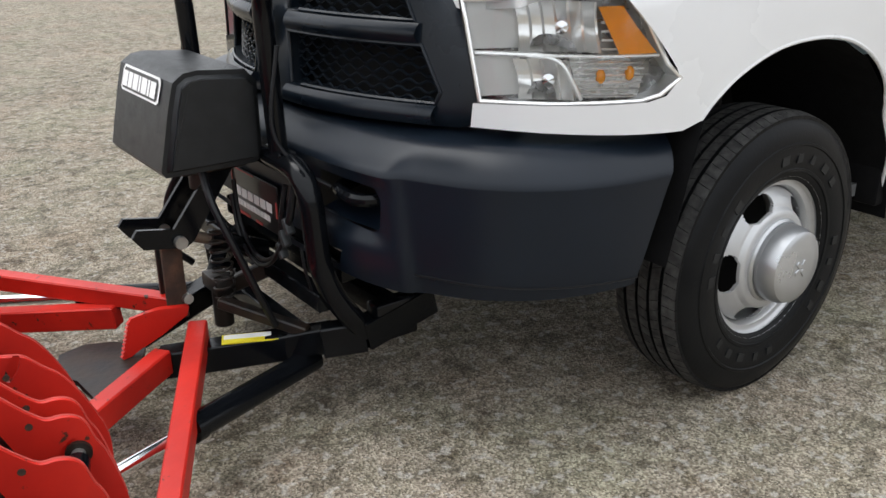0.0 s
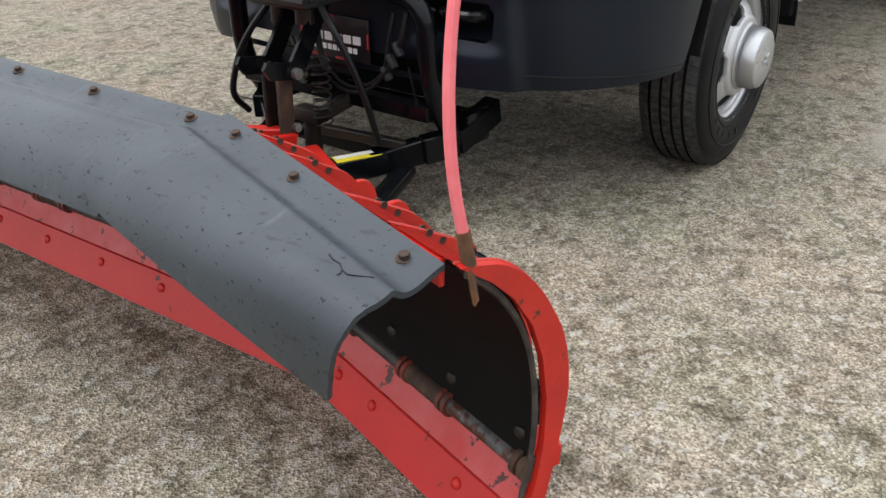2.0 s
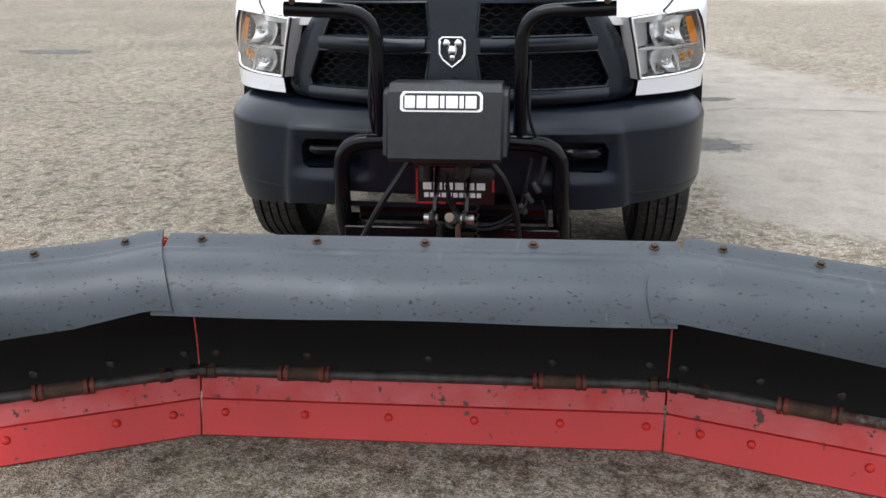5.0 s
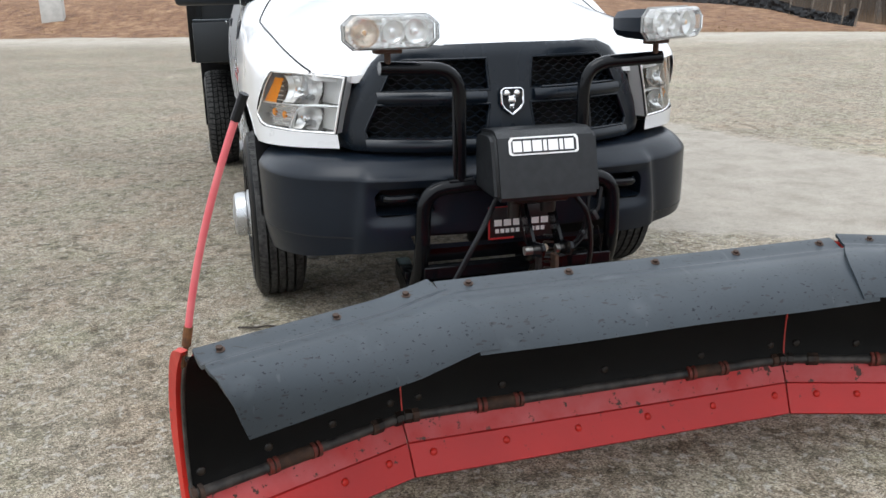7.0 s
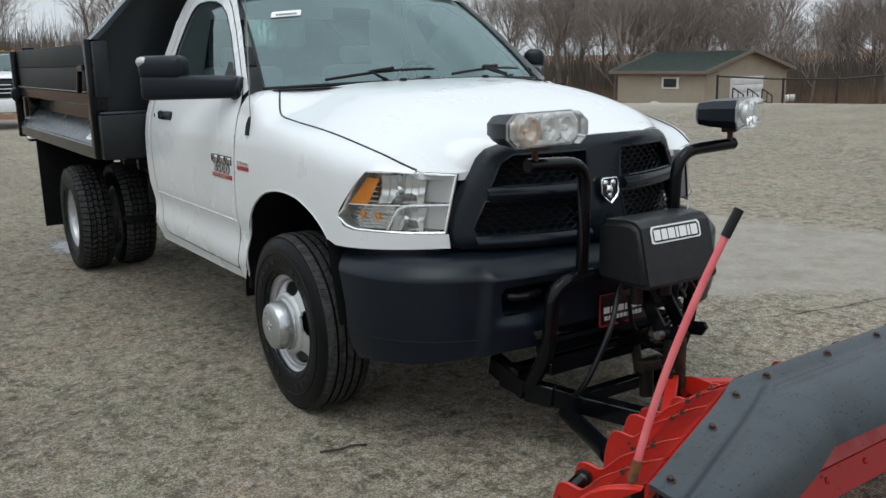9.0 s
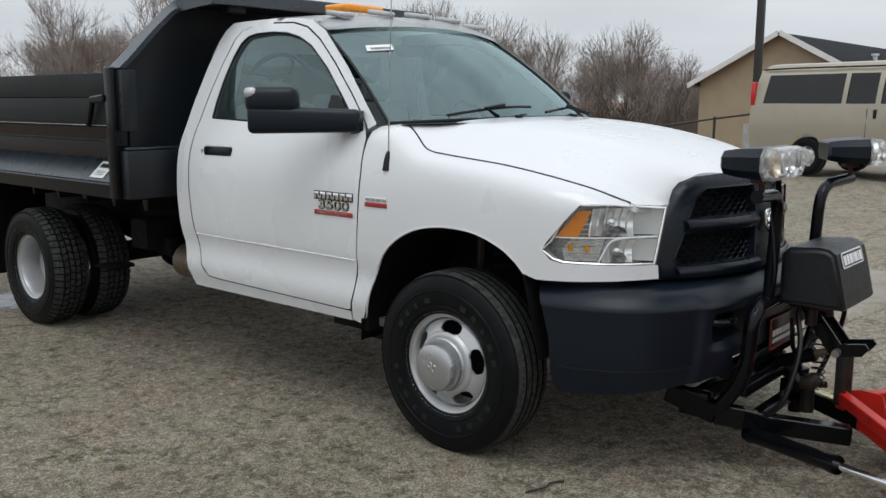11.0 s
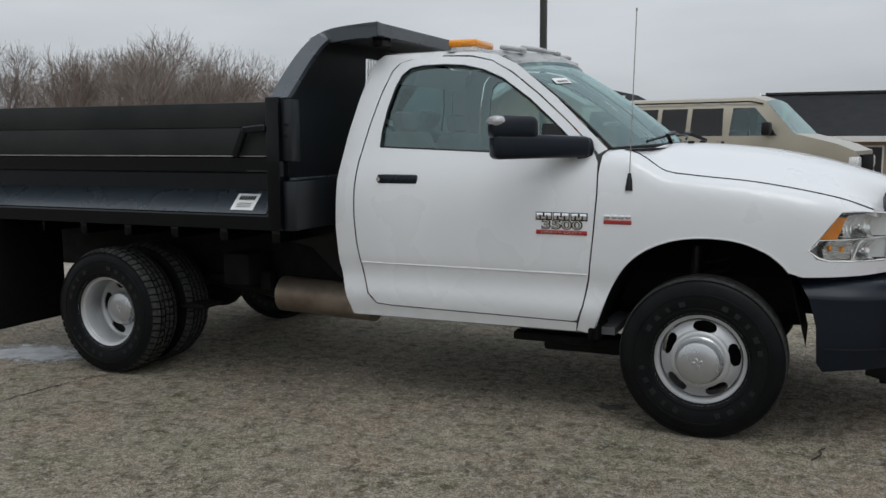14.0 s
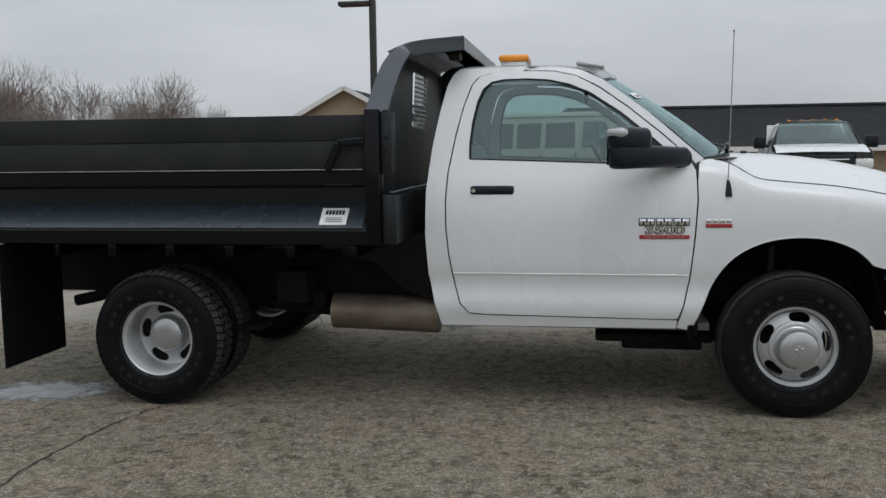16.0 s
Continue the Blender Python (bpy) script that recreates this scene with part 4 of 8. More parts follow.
# cowl and wipers
cw = bmesh.new()
grid(cw, 4, 16, lambda u, v: (-0.50 + 0.24 * (1 - (2 * v - 1) ** 2) + 0.11 * u - 0.01, 0.83 * (2 * v - 1), 1.418 + 0.012 * (1 - (2 * v - 1) ** 2) + 0.008 * math.sin(9 * u)))
part("cowl", cw, MESH, truck, "black wiper cowl")
for y0 in (-0.62, 0.10):
    wp = bmesh.new()
    pts = [Vector(shield(0.015 + 0.05 * t, (y0 + 0.62 * t + 0.9) / 1.8, 0.018 + 0.012 * math.sin(math.pi * t))) for t in np.linspace(0, 1, 8)]
    tube(wp, pts, 0.007, 6)
    tube(wp, [pts[0] + Vector((0.08, 0.30, -0.01)), pts[2] + Vector((0.02, 0.04, 0.015)), pts[4] + Vector((0.01, 0, 0.012))], 0.010, 6)
    part("wiper", wp, MESH, truck, "black wiper blade")
for y in (-0.56, -0.28, 0.0, 0.28, 0.56):
    cl = bmesh.new()
    z = roof_place(0.16, (y / 0.7 + 1) / 2)[2]
    box(cl, (-0.07, -0.045, -0.012), (0.07, 0.045, 0.015), 0.012, None, 3)
    bmesh.ops.transform(cl, matrix=pose(-1.155 + 0.06 * (1 - (y / 0.7) ** 2), y, z + 0.012, 0, 9, 0), verts=cl.verts)
    part("clearance_light", cl, LAMPGREY, truck, "clear roof clearance light")
bc = bmesh.new()
box(bc, (-1.705, -0.165, 2.052), (-1.512, 0.155, 2.098), 0.016, None, 3)
bea = part("beacon", bc, AMBER, truck, "amber light bar on the cab roof")
bc = bmesh.new()
box(bc, (-1.690, -0.150, 2.005), (-1.527, 0.140, 2.055), 0.008)
part("beacon_base", bc, SILVERPL, bea)
# antenna
an = bmesh.new()
tube(an, [(-0.375, -0.985, 1.22), (-0.375, -0.982, 1.27), (-0.377, -0.972, 1.305)], 0.021, 10, r_end=0.008)
ant = part("antenna", an, MESH, truck, "thin whip antenna")
an = bmesh.new()
tube(an, [(-0.377, -0.972, 1.30), (-0.362, -0.955, 2.10)], 0.0028, 6)
tube(an, [(-0.362, -0.955, 2.098), (-0.362, -0.955, 2.11)], 0.005, 6)
part("mast", an, GALV, ant)
# badges on both doors
for s in (-1, 1):
    def flat(x, z, off):
        m = Matrix.Translation((x, s * (side_y(x, z) + off), z)) @ Matrix.Rotation(math.pi / 2, 4, "X")
        return (Matrix.Translation((x, s * (side_y(x, z) + off), z)) @ Matrix.Rotation(math.pi, 4, "Z") @ Matrix.Rotation(math.pi / 2, 4, "X")) if s > 0 else m
    bd = bmesh.new()
    for k in range(3):
        box(bd, (-0.135 + 0.093 * k, -0.017, 0), (-0.055 + 0.093 * k, 0.017, 0.006), 0.003)
    for v in bd.verts:
        v.co = flat(-0.713, 1.083, 0.001) @ v.co
    badge = part("badge", bd, CHROME, truck, "chrome and red lettered badge")
    bd = bmesh.new()
    for k in range(3):
        box(bd, (-0.139 + 0.093 * k, -0.021, 0), (-0.051 + 0.093 * k, 0.021, 0.002), 0)
    for v in bd.verts:
        v.co = flat(-0.713, 1.082, 0.0005) @ v.co
    part("badge_shadow_edge", bd, MESH, badge)
    for k in range(3):
        sl = bmesh.new()
        for u, w0, w1 in ((-0.018, -0.017, 0.004), (0.0, -0.004, 0.017), (0.018, -0.017, 0.004)):
            box(sl, (-0.095 + 0.093 * k + u - 0.004, w0, 0.0062), (-0.095 + 0.093 * k + u + 0.004, w1, 0.0068), 0)
        for v in sl.verts:
            v.co = flat(-0.713, 1.083, 0.001) @ v.co
        part("badge_slot", sl, MESH, badge)
    words("3500", 0.062, 0.001, flat(-0.713, 1.037, 0.002), MESH, badge, "digit_edge", 1.75, 0.0028)
    words("3500", 0.062, 0.003, flat(-0.713, 1.038, 0.004), CHROME, badge, "digits", 1.75)
    bd = bmesh.new()
    box(bd, (-0.135, -0.011, 0), (0.135, 0.011, 0.004), 0.002)
    for v in bd.verts:
        v.co = flat(-0.713, 1.0, 0.001) @ v.co
    part("red_strip", bd, REDLAB, badge)
    words("HEAVY DUTY", 0.019, 0.001, flat(-0.713, 1.0, 0.006), CHROME, badge, "lettering", 1.9)
    bd = bmesh.new()
    for k in range(4):
        box(bd, (-0.068 + 0.035 * k, -0.010, 0), (-0.038 + 0.035 * k, 0.010, 0.004), 0.002)
    for v in bd.verts:
        v.co = flat(-0.425, 1.088, 0.001) @ v.co
    b2 = part("engine_badge", bd, CHROME, truck, "small chrome and red engine badge")
    bd = bmesh.new()
    box(bd, (-0.07, -0.010, 0), (0.07, 0.010, 0.004), 0.002)
    for v in bd.verts:
        v.co = flat(-0.425, 1.062, 0.001) @ v.co
    part("red_strip", bd, REDLAB, b2)

# ---- cab interior ----
for y in (-0.42, 0.42):
    se = bmesh.new()
    box(se, (-1.75, y - 0.27, 0.95), (-1.2, y + 0.27, 1.13), 0.05)
    box(se, (-0.14, -0.27, 0.0), (0.02, 0.27, 0.46), 0.06, pose(-1.74, y, 1.08, 0, -10, 0))
    box(se, (-0.08, -0.12, 0.0), (0.01, 0.12, 0.12), 0.035, pose(-1.84, y, 1.53, 0, -8, 0))
    part("seat", se, SEAT, truck, "grey vinyl cab seat")
ds = bmesh.new()
box(ds, (-0.92, -0.85, 1.0), (-0.45, 0.85, 1.40), 0.06)
dash = part("dashboard", ds, DASH, truck)
sw = bmesh.new()
ringp = [(math.cos(a) * 0.19, math.sin(a) * 0.19, 0) for a in np.linspace(0, math.tau, 25)]
tube(sw, ringp, 0.015, 8)
tube(sw, [(-0.18, 0, 0), (0.18, 0, 0)], 0.02, 6)
tube(sw, [(0, 0, 0), (0, -0.18, 0)], 0.02, 6)
bmesh.ops.transform(sw, matrix=pose(-1.02, 0.42, 1.36, 0, 62, 0) @ pose(0, 0, 0, 0, 180, 90), verts=sw.verts)
part("steering_wheel", sw, MESH, truck)
fl = bmesh.new()
box(fl, (-2.0, -0.9, 0.46), (-0.45, 0.9, 0.50), 0)
part("cab_floor", fl, DASH, truck)
rm = bmesh.new()
box(rm, (-1.16, -0.12, 1.78), (-1.13, 0.12, 1.85), 0.012)
part("rear_view_mirror", rm, MESH, truck)

# ---- bumper, grille, headlights ----
def plan_line(pts):
    """A line in plan, walked by its length from the centre."""
    run = [0.0]
    for a, b in zip(pts, pts[1:]):
        run.append(run[-1] + math.dist(a, b))
    tx, ty = [(r, p[0]) for r, p in zip(run, pts)], [(r, p[1]) for r, p in zip(run, pts)]

    def at(a):
        s = 1 if a >= 0 else -1
        x, y = smooth_table(tx, abs(a)), smooth_table(ty, abs(a))
        x2, y2 = smooth_table(tx, abs(a) + 0.02), smooth_table(ty, abs(a) + 0.02)
        if abs(a) + 0.02 > run[-1]:
            x2, y2, x, y = x, y, smooth_table(tx, run[-1] - 0.02), smooth_table(ty, run[-1] - 0.02)
            n = Vector((y2 - y, -(x2 - x))).normalized()
            x, y = x2, y2
        else:
            n = Vector((y2 - y, -(x2 - x))).normalized()
        return Vector((x, s * y)), Vector((n.x, s * n.y))
    return at, run[-1]


bump_at, BUMP_L = plan_line([(1.035, 0), (1.03, 0.3), (1.012, 0.5), (0.965, 0.66), (0.885, 0.80), (0.77, 0.90), (0.62, 0.960), (0.43, 0.985)])


def bump_place(a, z):
    p, n = bump_at(a)
    d = smooth_table([(0.37, -0.030), (0.42, -0.018), (0.50, -0.003), (0.56, 0.0), (0.70, 0.0), (0.735, 0.0), (0.75, -0.008), (0.775, -0.030), (0.795, -0.056), (0.815, -0.095)], z)
    centre = 1 / (1 + math.exp(min(40, (abs(a) - 0.615 - 0.14 * (0.745 - min(z, 0.745))) / 0.0080)))
    d += centre * max(0.0, 0.025 - max(0.0, 0.5 * (z - 0.735)))
    # scooped surrounds of the tow hook openings
    d -= 0.020 * math.exp(-(((abs(a) - 0.45) / 0.145) ** 6)) * math.exp(-(((z - 0.640) / 0.078) ** 6))
    return (p.x + n.x * d, p.y + n.y * d, z)


SHOULDER = 0.730
low_line = [(BUMP_L - 0.045, SHOULDER), (BUMP_L - 0.09, 0.60), (BUMP_L - 0.13, 0.475), (0.9, 0.462), (0.66, 0.452), (0.60, 0.450), (0.52, 0.447), (-0.52, 0.447), (-0.60, 0.440), (-0.66, 0.430), (-0.9, 0.402), (-BUMP_L + 0.20, 0.388), (-BUMP_L + 0.12, 0.378), (-BUMP_L + 0.09, 0.42), (-BUMP_L + 0.08, 0.60), (-BUMP_L + 0.045, SHOULDER)]
hook_holes = [[(s * 0.335, 0.600), (s * 0.345, 0.700), (s * 0.550, 0.696), (s * 0.572, 0.668), (s * 0.566, 0.600), (s * 0.545, 0.584), (s * 0.43, 0.590), (s * 0.40, 0.600)] for s in (-1, 1)]
air_slot = [(-0.42, 0.468), (-0.44, 0.512), (0.44, 0.512), (0.42, 0.468)]
bumper = part("bumper", panel(low_line, bump_place, 0.014, [*hook_holes, air_slot]), BUMPER, truck, "dark blue-black moulded front bumper", 60)


def shoulder_place(u, v):
    """Rounded shoulder of the bumper, then its flat top running back under the grille."""
    a = (2 * v - 1) * (BUMP_L - 0.045 + 0.045 * min(1, u / 0.6))
    if u <= 0.6:
        return bump_place(a, SHOULDER + (0.081 - 0.010 * (1 - (2 * v - 1) ** 2)) * u / 0.6)
    w = (u - 0.6) / 0.4
    p = Vector(bump_place(a, SHOULDER + 0.081 - 0.010 * (1 - (2 * v - 1) ** 2)))
    n = bump_at(a)[1]
    return (p.x - n.x * 0.16 * w, p.y - n.y * 0.16 * w, p.z + 0.004 * math.sin(2 * w))


tp = bmesh.new()
grid(tp, 15, 150, shoulder_place)
part("bumper_top", tp, BUMPER, bumper, smooth=60)
for s in (-1, 1):
    ln = bmesh.new()
    tube(ln, [bump_place(s * a, 0.500 - 0.01 * (a - 0.62)) for a in np.linspace(0.66, BUMP_L - 0.12, 14)], 0.003, 6)
    part("bumper_seam", ln, MESH, bumper)
inner = bmesh.new()
grid(inner, 1, 30, lambda u, v: (0.915 - 0.13 * (2 * v - 1) ** 2, 0.78 * (2 * v - 1), 0.46 + 0.31 * u))
part("bumper_back", inner, MESH, bumper)
for s in (-1, 1):
    th = bmesh.new()
    tube(th, bend([(0.95, s * 0.37, 0.66), (1.03, s * 0.40, 0.66), (1.035, s * 0.52, 0.658), (0.95, s * 0.55, 0.66)], 0.04), 0.017, 10)
    part("tow_hook", th, BLACK, bumper, "black tow hook")
    th = bmesh.new()
    grid(th, 4, 12, lambda u, v: Vector(bump_place(s * (0.335 + 0.232 * v), 0.594 + 0.010 * u)) - Vector((0.10 * u - 0.002, 0, -0.012 * u * (1 - v))))
    part("hook_ledge", th, BUMPER, bumper, "moulded ledge under the tow hook")
    th = bmesh.new()
    grid(th, 6, 3, lambda u, v: Vector(bump_place(s * 0.569, 0.600 + 0.095 * u)) - Vector((0.10 * v, 0.02 * s * v, 0)))
    part("hook_cheek", th, BUMPER, bumper)
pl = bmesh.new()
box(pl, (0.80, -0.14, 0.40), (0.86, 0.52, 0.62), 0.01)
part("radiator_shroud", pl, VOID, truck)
pl = bmesh.new()
box(pl, (1.068, -0.128, 0.472), (1.074, 0.160, 0.608), 0.002)
plate = part("dealer_plate", pl, DARKLAB, bumper, "black dealer plate with red corner marks")
for y0, z0, y1, z1 in ((-0.128, 0.604, 0.02, 0.608), (-0.128, 0.472, -0.121, 0.608), (-0.128, 0.472, -0.02, 0.480), (0.152, 0.520, 0.160, 0.566), (0.02, 0.472, 0.06, 0.480)):
    pl = bmesh.new()
    box(pl, (1.0745, y0, z0), (1.0765, y1, z1), 0)
    part("plate_edge", pl, REDLAB, plate)
for y, z, w, h in [(-0.102 + 0.0395 * k, 0.527, 0.031, 0.026) for k in range(6)] + [(-0.098 + 0.0215 * k, 0.498, 0.016, 0.017) for k in range(10)]:
    pl = bmesh.new()
    box(pl, (1.0745, y, z), (1.0765, y + w, z + h), 0)
    part("plate_bar", pl, WHITEPL, plate)


def grille_place(y, z, off=0.0):
    return (0.957 - 0.182 * (abs(y) / 0.62) ** 2.2 - 0.10 * (z - 0.95) + off, y, z)


def grille_face(y, z):
    """The moulded face, rolled back round its outer edge."""
    near = 1.0
    for (y1, z1), (y2, z2) in zip(g_out, g_out[1:] + g_out[:1]):
        t = ((y - y1) * (y2 - y1) + (z - z1) * (z2 - z1)) / ((y2 - y1) ** 2 + (z2 - z1) ** 2)
        t = min(1, max(0, t))
        near = min(near, math.hypot(y - y1 - t * (y2 - y1), z - z1 - t * (z2 - z1)))
    w = max(0, 1 - near / 0.05)
    return grille_place(y, z, 0.020 * math.sqrt(max(0, 1 - w * w)))


half = [(0.0, 1.238), (0.30, 1.236), (0.43, 1.226), (0.487, 1.204), (0.524, 1.168), (0.556, 1.122), (0.600, 1.06), (0.638, 0.99), (0.664, 0.92), (0.670, 0.865), (0.655, 0.832), (0.60, 0.818), (0.3, 0.812)]
g_out = half + [(-y, z) for y, z in half[:0:-1]]
up = [(0.085, 1.06), (0.095, 1.182), (0.41, 1.180), (0.458, 1.15), (0.500, 1.06)]
lo = [(0.105, 0.872), (0.085, 1.005), (0.520, 1.005), (0.570, 0.90), (0.56, 0.872)]
flip = lambda h: [(-y, z) for y, z in h][::-1]
gb = panel(g_out, grille_face, 0.022, [up, lo, flip(up), flip(lo)])
walls(gb, (-0.05, 0, 0))
grille = part("grille", gb, GRILLE, truck, "dark grey four-hole grille with honeycomb mesh")
for h in (up, lo, flip(up), flip(lo)):
    gx = bmesh.new()
    tube(gx, [grille_place(y, z, 0.018) for y, z in fine(h + h[:1], 0.05)[:-1]], 0.006, 6)
    part("opening_lip", gx, GRILLE, grille)
for s in (-1, 1):
    for z, name in ((1.032, "cross_bar"), (0.846, "lower_bar")):
        cb = bmesh.new()
        grid(cb, 4, 14, lambda u, v: grille_place(s * (0.10 + (0.42 if z > 1 else 0.47) * v), z - 0.022 + 0.046 * u, 0.020 + 0.024 * math.sin(math.pi * (0.15 + 0.7 * u))))
        part(name, cb, GRILLE, grille)
for h in (up, lo, flip(up), flip(lo)):
    hm = bmesh.new()
    y0, y1 = min(p[0] for p in h) - 0.01, max(p[0] for p in h) + 0.01
    z0, z1 = min(p[1] for p in h), max(p[1] for p in h)
    pitch, rows_n = 0.042, int((z1 - z0) / 0.019) + 1
    for r in range(rows_n):
        zz = z0 + r * 0.019
        pts, y, k = [], y0, 0
        while y < y1:
            up_k = (k + (2 if r % 2 else 0)) % 4
            pts.append(grille_place(y, zz + (0.0085 if up_k in (0, 1) else -0.0005), -0.012))
            y += pitch * (0.36 if k % 2 else 0.22)
            k += 1
        tube(hm, pts, 0.0036, 4, False)
    part("grille_mesh", hm, GRILLE, grille, smooth=0)
# near-black sheet draws the shade behind the mesh
dk = bmesh.new()
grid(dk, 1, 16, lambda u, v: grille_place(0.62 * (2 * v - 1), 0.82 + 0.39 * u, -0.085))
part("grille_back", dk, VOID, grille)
# shield emblem
em = bmesh.new()
shape = [(-0.055, 1.058), (-0.04, 1.07), (0.04, 1.07), (0.055, 1.058), (0.055, 1.0), (0.04, 0.975), (0.0, 0.945), (-0.04, 0.975), (-0.055, 1.0)]
shape = [(0.82 * y, 1.016 + 0.82 * (z - 1.012)) for y, z in shape]
tube(em, [grille_place(y, z, 0.044) for y, z in shape + shape[:1]], 0.005, 8)
emb = part("emblem", em, CHROME, grille, "chrome shield emblem")
em = panel(shape, lambda y, z: grille_place(y, z, 0.038), 0.03)
part("emblem_field", em, MESH, emb)
em = bmesh.new()
for y, z, r in ((-0.021, 1.043, 0.015), (0.021, 1.043, 0.015), (0, 1.016, 0.018), (0, 0.994, 0.011)):
    bmesh.ops.create_uvsphere(em, u_segments=14, v_segments=8, radius=r, matrix=Matrix.Translation(grille_place(y, z, 0.04)) @ Matrix.Diagonal((0.55, 1, 1.1, 1)))
part("emblem_relief", em, CHROME, emb)

hl_at, HL_L = plan_line([(0.825, 0.662), (0.785, 0.715), (0.73, 0.79), (0.66, 0.86), (0.58, 0.918), (0.51, 0.955), (0.462, 0.972)])
HL = [(0.028, 0.893), (0.004, 1.0), (-0.022, 1.118), (0.2, 1.135), (0.345, 1.135), (0.40, 1.075), (0.455, 0.985), (HL_L + 0.006, 0.950), (0.445, 0.914), (0.40, 0.902), (0.2, 0.895)]


def hl_place(s, inset=0.0):
    def place(a, z):
        p, n = hl_at(max(0, a))
        extra = (p.x + (0.5 * -a if a < 0 else 0), p.y + (a if a < 0 else 0))
        lean = 0.10 * (z - 0.95)
        return (extra[0] - n.x * inset - lean * 0.6, s * (extra[1] - abs(n.y) * inset - lean * 0.25), z)
    return place


def shrink(poly, k):
    cx, cz = sum(p[0] for p in poly) / len(poly), sum(p[1] for p in poly) / len(poly)
    return [(cx + (x - cx) * k, cz + (z - cz) * k) for x, z in poly]


for s in (-1, 1):
    lb = bmesh.new()
    panel(HL, hl_place(s, 0.068), 0.03, bm=lb)
    hl = part("headlight", lb, DULLED, truck, "clear headlight with bright silver reflectors and amber corner", 0)
    wl_b = bmesh.new()
    ring = fine(HL, 0.04)
    o, i2 = [wl_b.verts.new(hl_place(s, 0.0)(a, z)) for a, z in ring], [wl_b.verts.new(hl_place(s, 0.068)(a, z)) for a, z in ring]
    for k in range(len(ring)):
        wl_b.faces.new((o[k], o[(k + 1) % len(ring)], i2[(k + 1) % len(ring)], i2[k]))
    part("housing", wl_b, MIRRORED, hl)
    bz = bmesh.new()
    tube(bz, [hl_place(s, 0.004)(a, z) for a, z in shrink(ring, 0.975) + shrink(ring, 0.975)[:1]], 0.0055, 8)
    part("bezel", bz, MIRRORED, hl, "bright bezel inside the lens")
    bz = bmesh.new()
    tube(bz, [hl_place(s, 0.006)(a, z) for a, z in ring + ring[:1]], 0.0045, 6)
    part("gap", bz, MESH, hl)
    am = bmesh.new()
    panel([(0.284, 1.106), (0.338, 1.108), (0.378, 1.06), (0.428, 1.006), (0.340, 1.006)], hl_place(s, 0.016), 0.012, bm=am)
    part("amber_reflector", am, AMBER, hl, "amber corner lamp", 0)
    # satin walls beside the inner edge
    for name, a0, a1, z0, z1 in (("upper_wall", 0.004, 0.118, 1.010, 1.114), ("lower_wall", 0.026, 0.125, 0.906, 0.994)):
        rf = bmesh.new()
        grid(rf, 6, 8, lambda u, v: hl_place(s, 0.012 + 0.046 * v + 0.010 * (1 - u) * v)(a0 + (a1 - a0) * v - 0.020 * u, z0 + (z1 - z0) * u))
        part(name, rf, SATIN_ALU, hl)
    # bowls pressed in flutes and steps
    for name, a0, a1, z0, z1, many in (("upper_bowl", 0.112, 0.300, 1.008, 1.116, 6), ("lower_bowl", 0.118, 0.250, 0.904, 0.992, 4)):
        rf = bmesh.new()

        def bowl(u, v):
            r2 = (2 * u - 1) ** 2 * 0.55 + (2 * v - 1) ** 2 * 0.45
            step = (math.floor(v * many) / many - v) * 0.028
            return hl_place(s, 0.016 + 0.046 * (1 - r2) + step)(a0 + (a1 - a0) * v - 0.020 * u, z0 + (z1 - z0) * u)
        grid(rf, 9, 30, bowl)
        part(name, rf, MIRRORED, hl, "", 12)
        cap_at = hl_place(s, 0.030)((a0 + a1) / 2, (z0 + z1) / 2)
        rf = bmesh.new()
        lathe(rf, [(0.001, 0.016), (0.014, 0.012), (0.017, 0.0), (0.014, -0.012)], 18, Matrix.Translation(cap_at) @ Matrix.Rotation(s * radians(48), 4, "Z") @ Matrix.Rotation(-math.pi / 2, 4, "Z"))
        part("bulb_shield", rf, CHROME, hl)
        # dark slip low in the bowl, drawn for the housing mirrored there
        rf = bmesh.new()
        grid(rf, 2, 10, lambda u, v: hl_place(s, 0.030 + 0.022 * u)(a0 + 0.012 + (a1 - a0 - 0.03) * v, z0 + 0.006 + 0.020 * u + 0.010 * math.sin(5 * v)))
        part("dark_step", rf, DULLED, hl)
    # ledge that runs along the middle and sweeps down to the lower edge
    sw = bmesh.new()
    tube(sw, curve_pts([hl_place(s, 0.016)(a, z) for a, z in ((0.004, 1.001), (0.10, 1.002), (0.175, 0.999), (0.215, 0.982), (0.240, 0.945), (0.262, 0.906))], 6), 0.0065, 8)
    part("sweep_ledge", sw, MIRRORED, hl)
    sw = bmesh.new()
    tube(sw, [hl_place(s, 0.012)(a, 1.002) for a in np.linspace(0.17, 0.432, 12)], 0.0036, 6)
    part("divider", sw, MIRRORED, hl)
    # clear ribbed corner with two amber bulbs behind it
    rf = bmesh.new()
    grid(rf, 16, 8, lambda u, v: hl_place(s, 0.034 + 0.012 * (u * 8 % 1.0))(0.258 + (0.165 - 0.05 * abs(u - 0.5)) * v - 0.03 * u, 0.908 + 0.088 * u))
    part("ribbed_reflector", rf, SILVERPL, hl, "", 0)
    for a, z in ((0.305, 0.955), (0.372, 0.962)):
        am = bmesh.new()
        bmesh.ops.create_uvsphere(am, u_segments=12, v_segments=8, radius=0.011, matrix=Matrix.Translation(hl_place(s, 0.030)(a, z)) @ Matrix.Diagonal((1, 1, 1.5, 1)))
        part("amber_bulb", am, AMBER, hl)
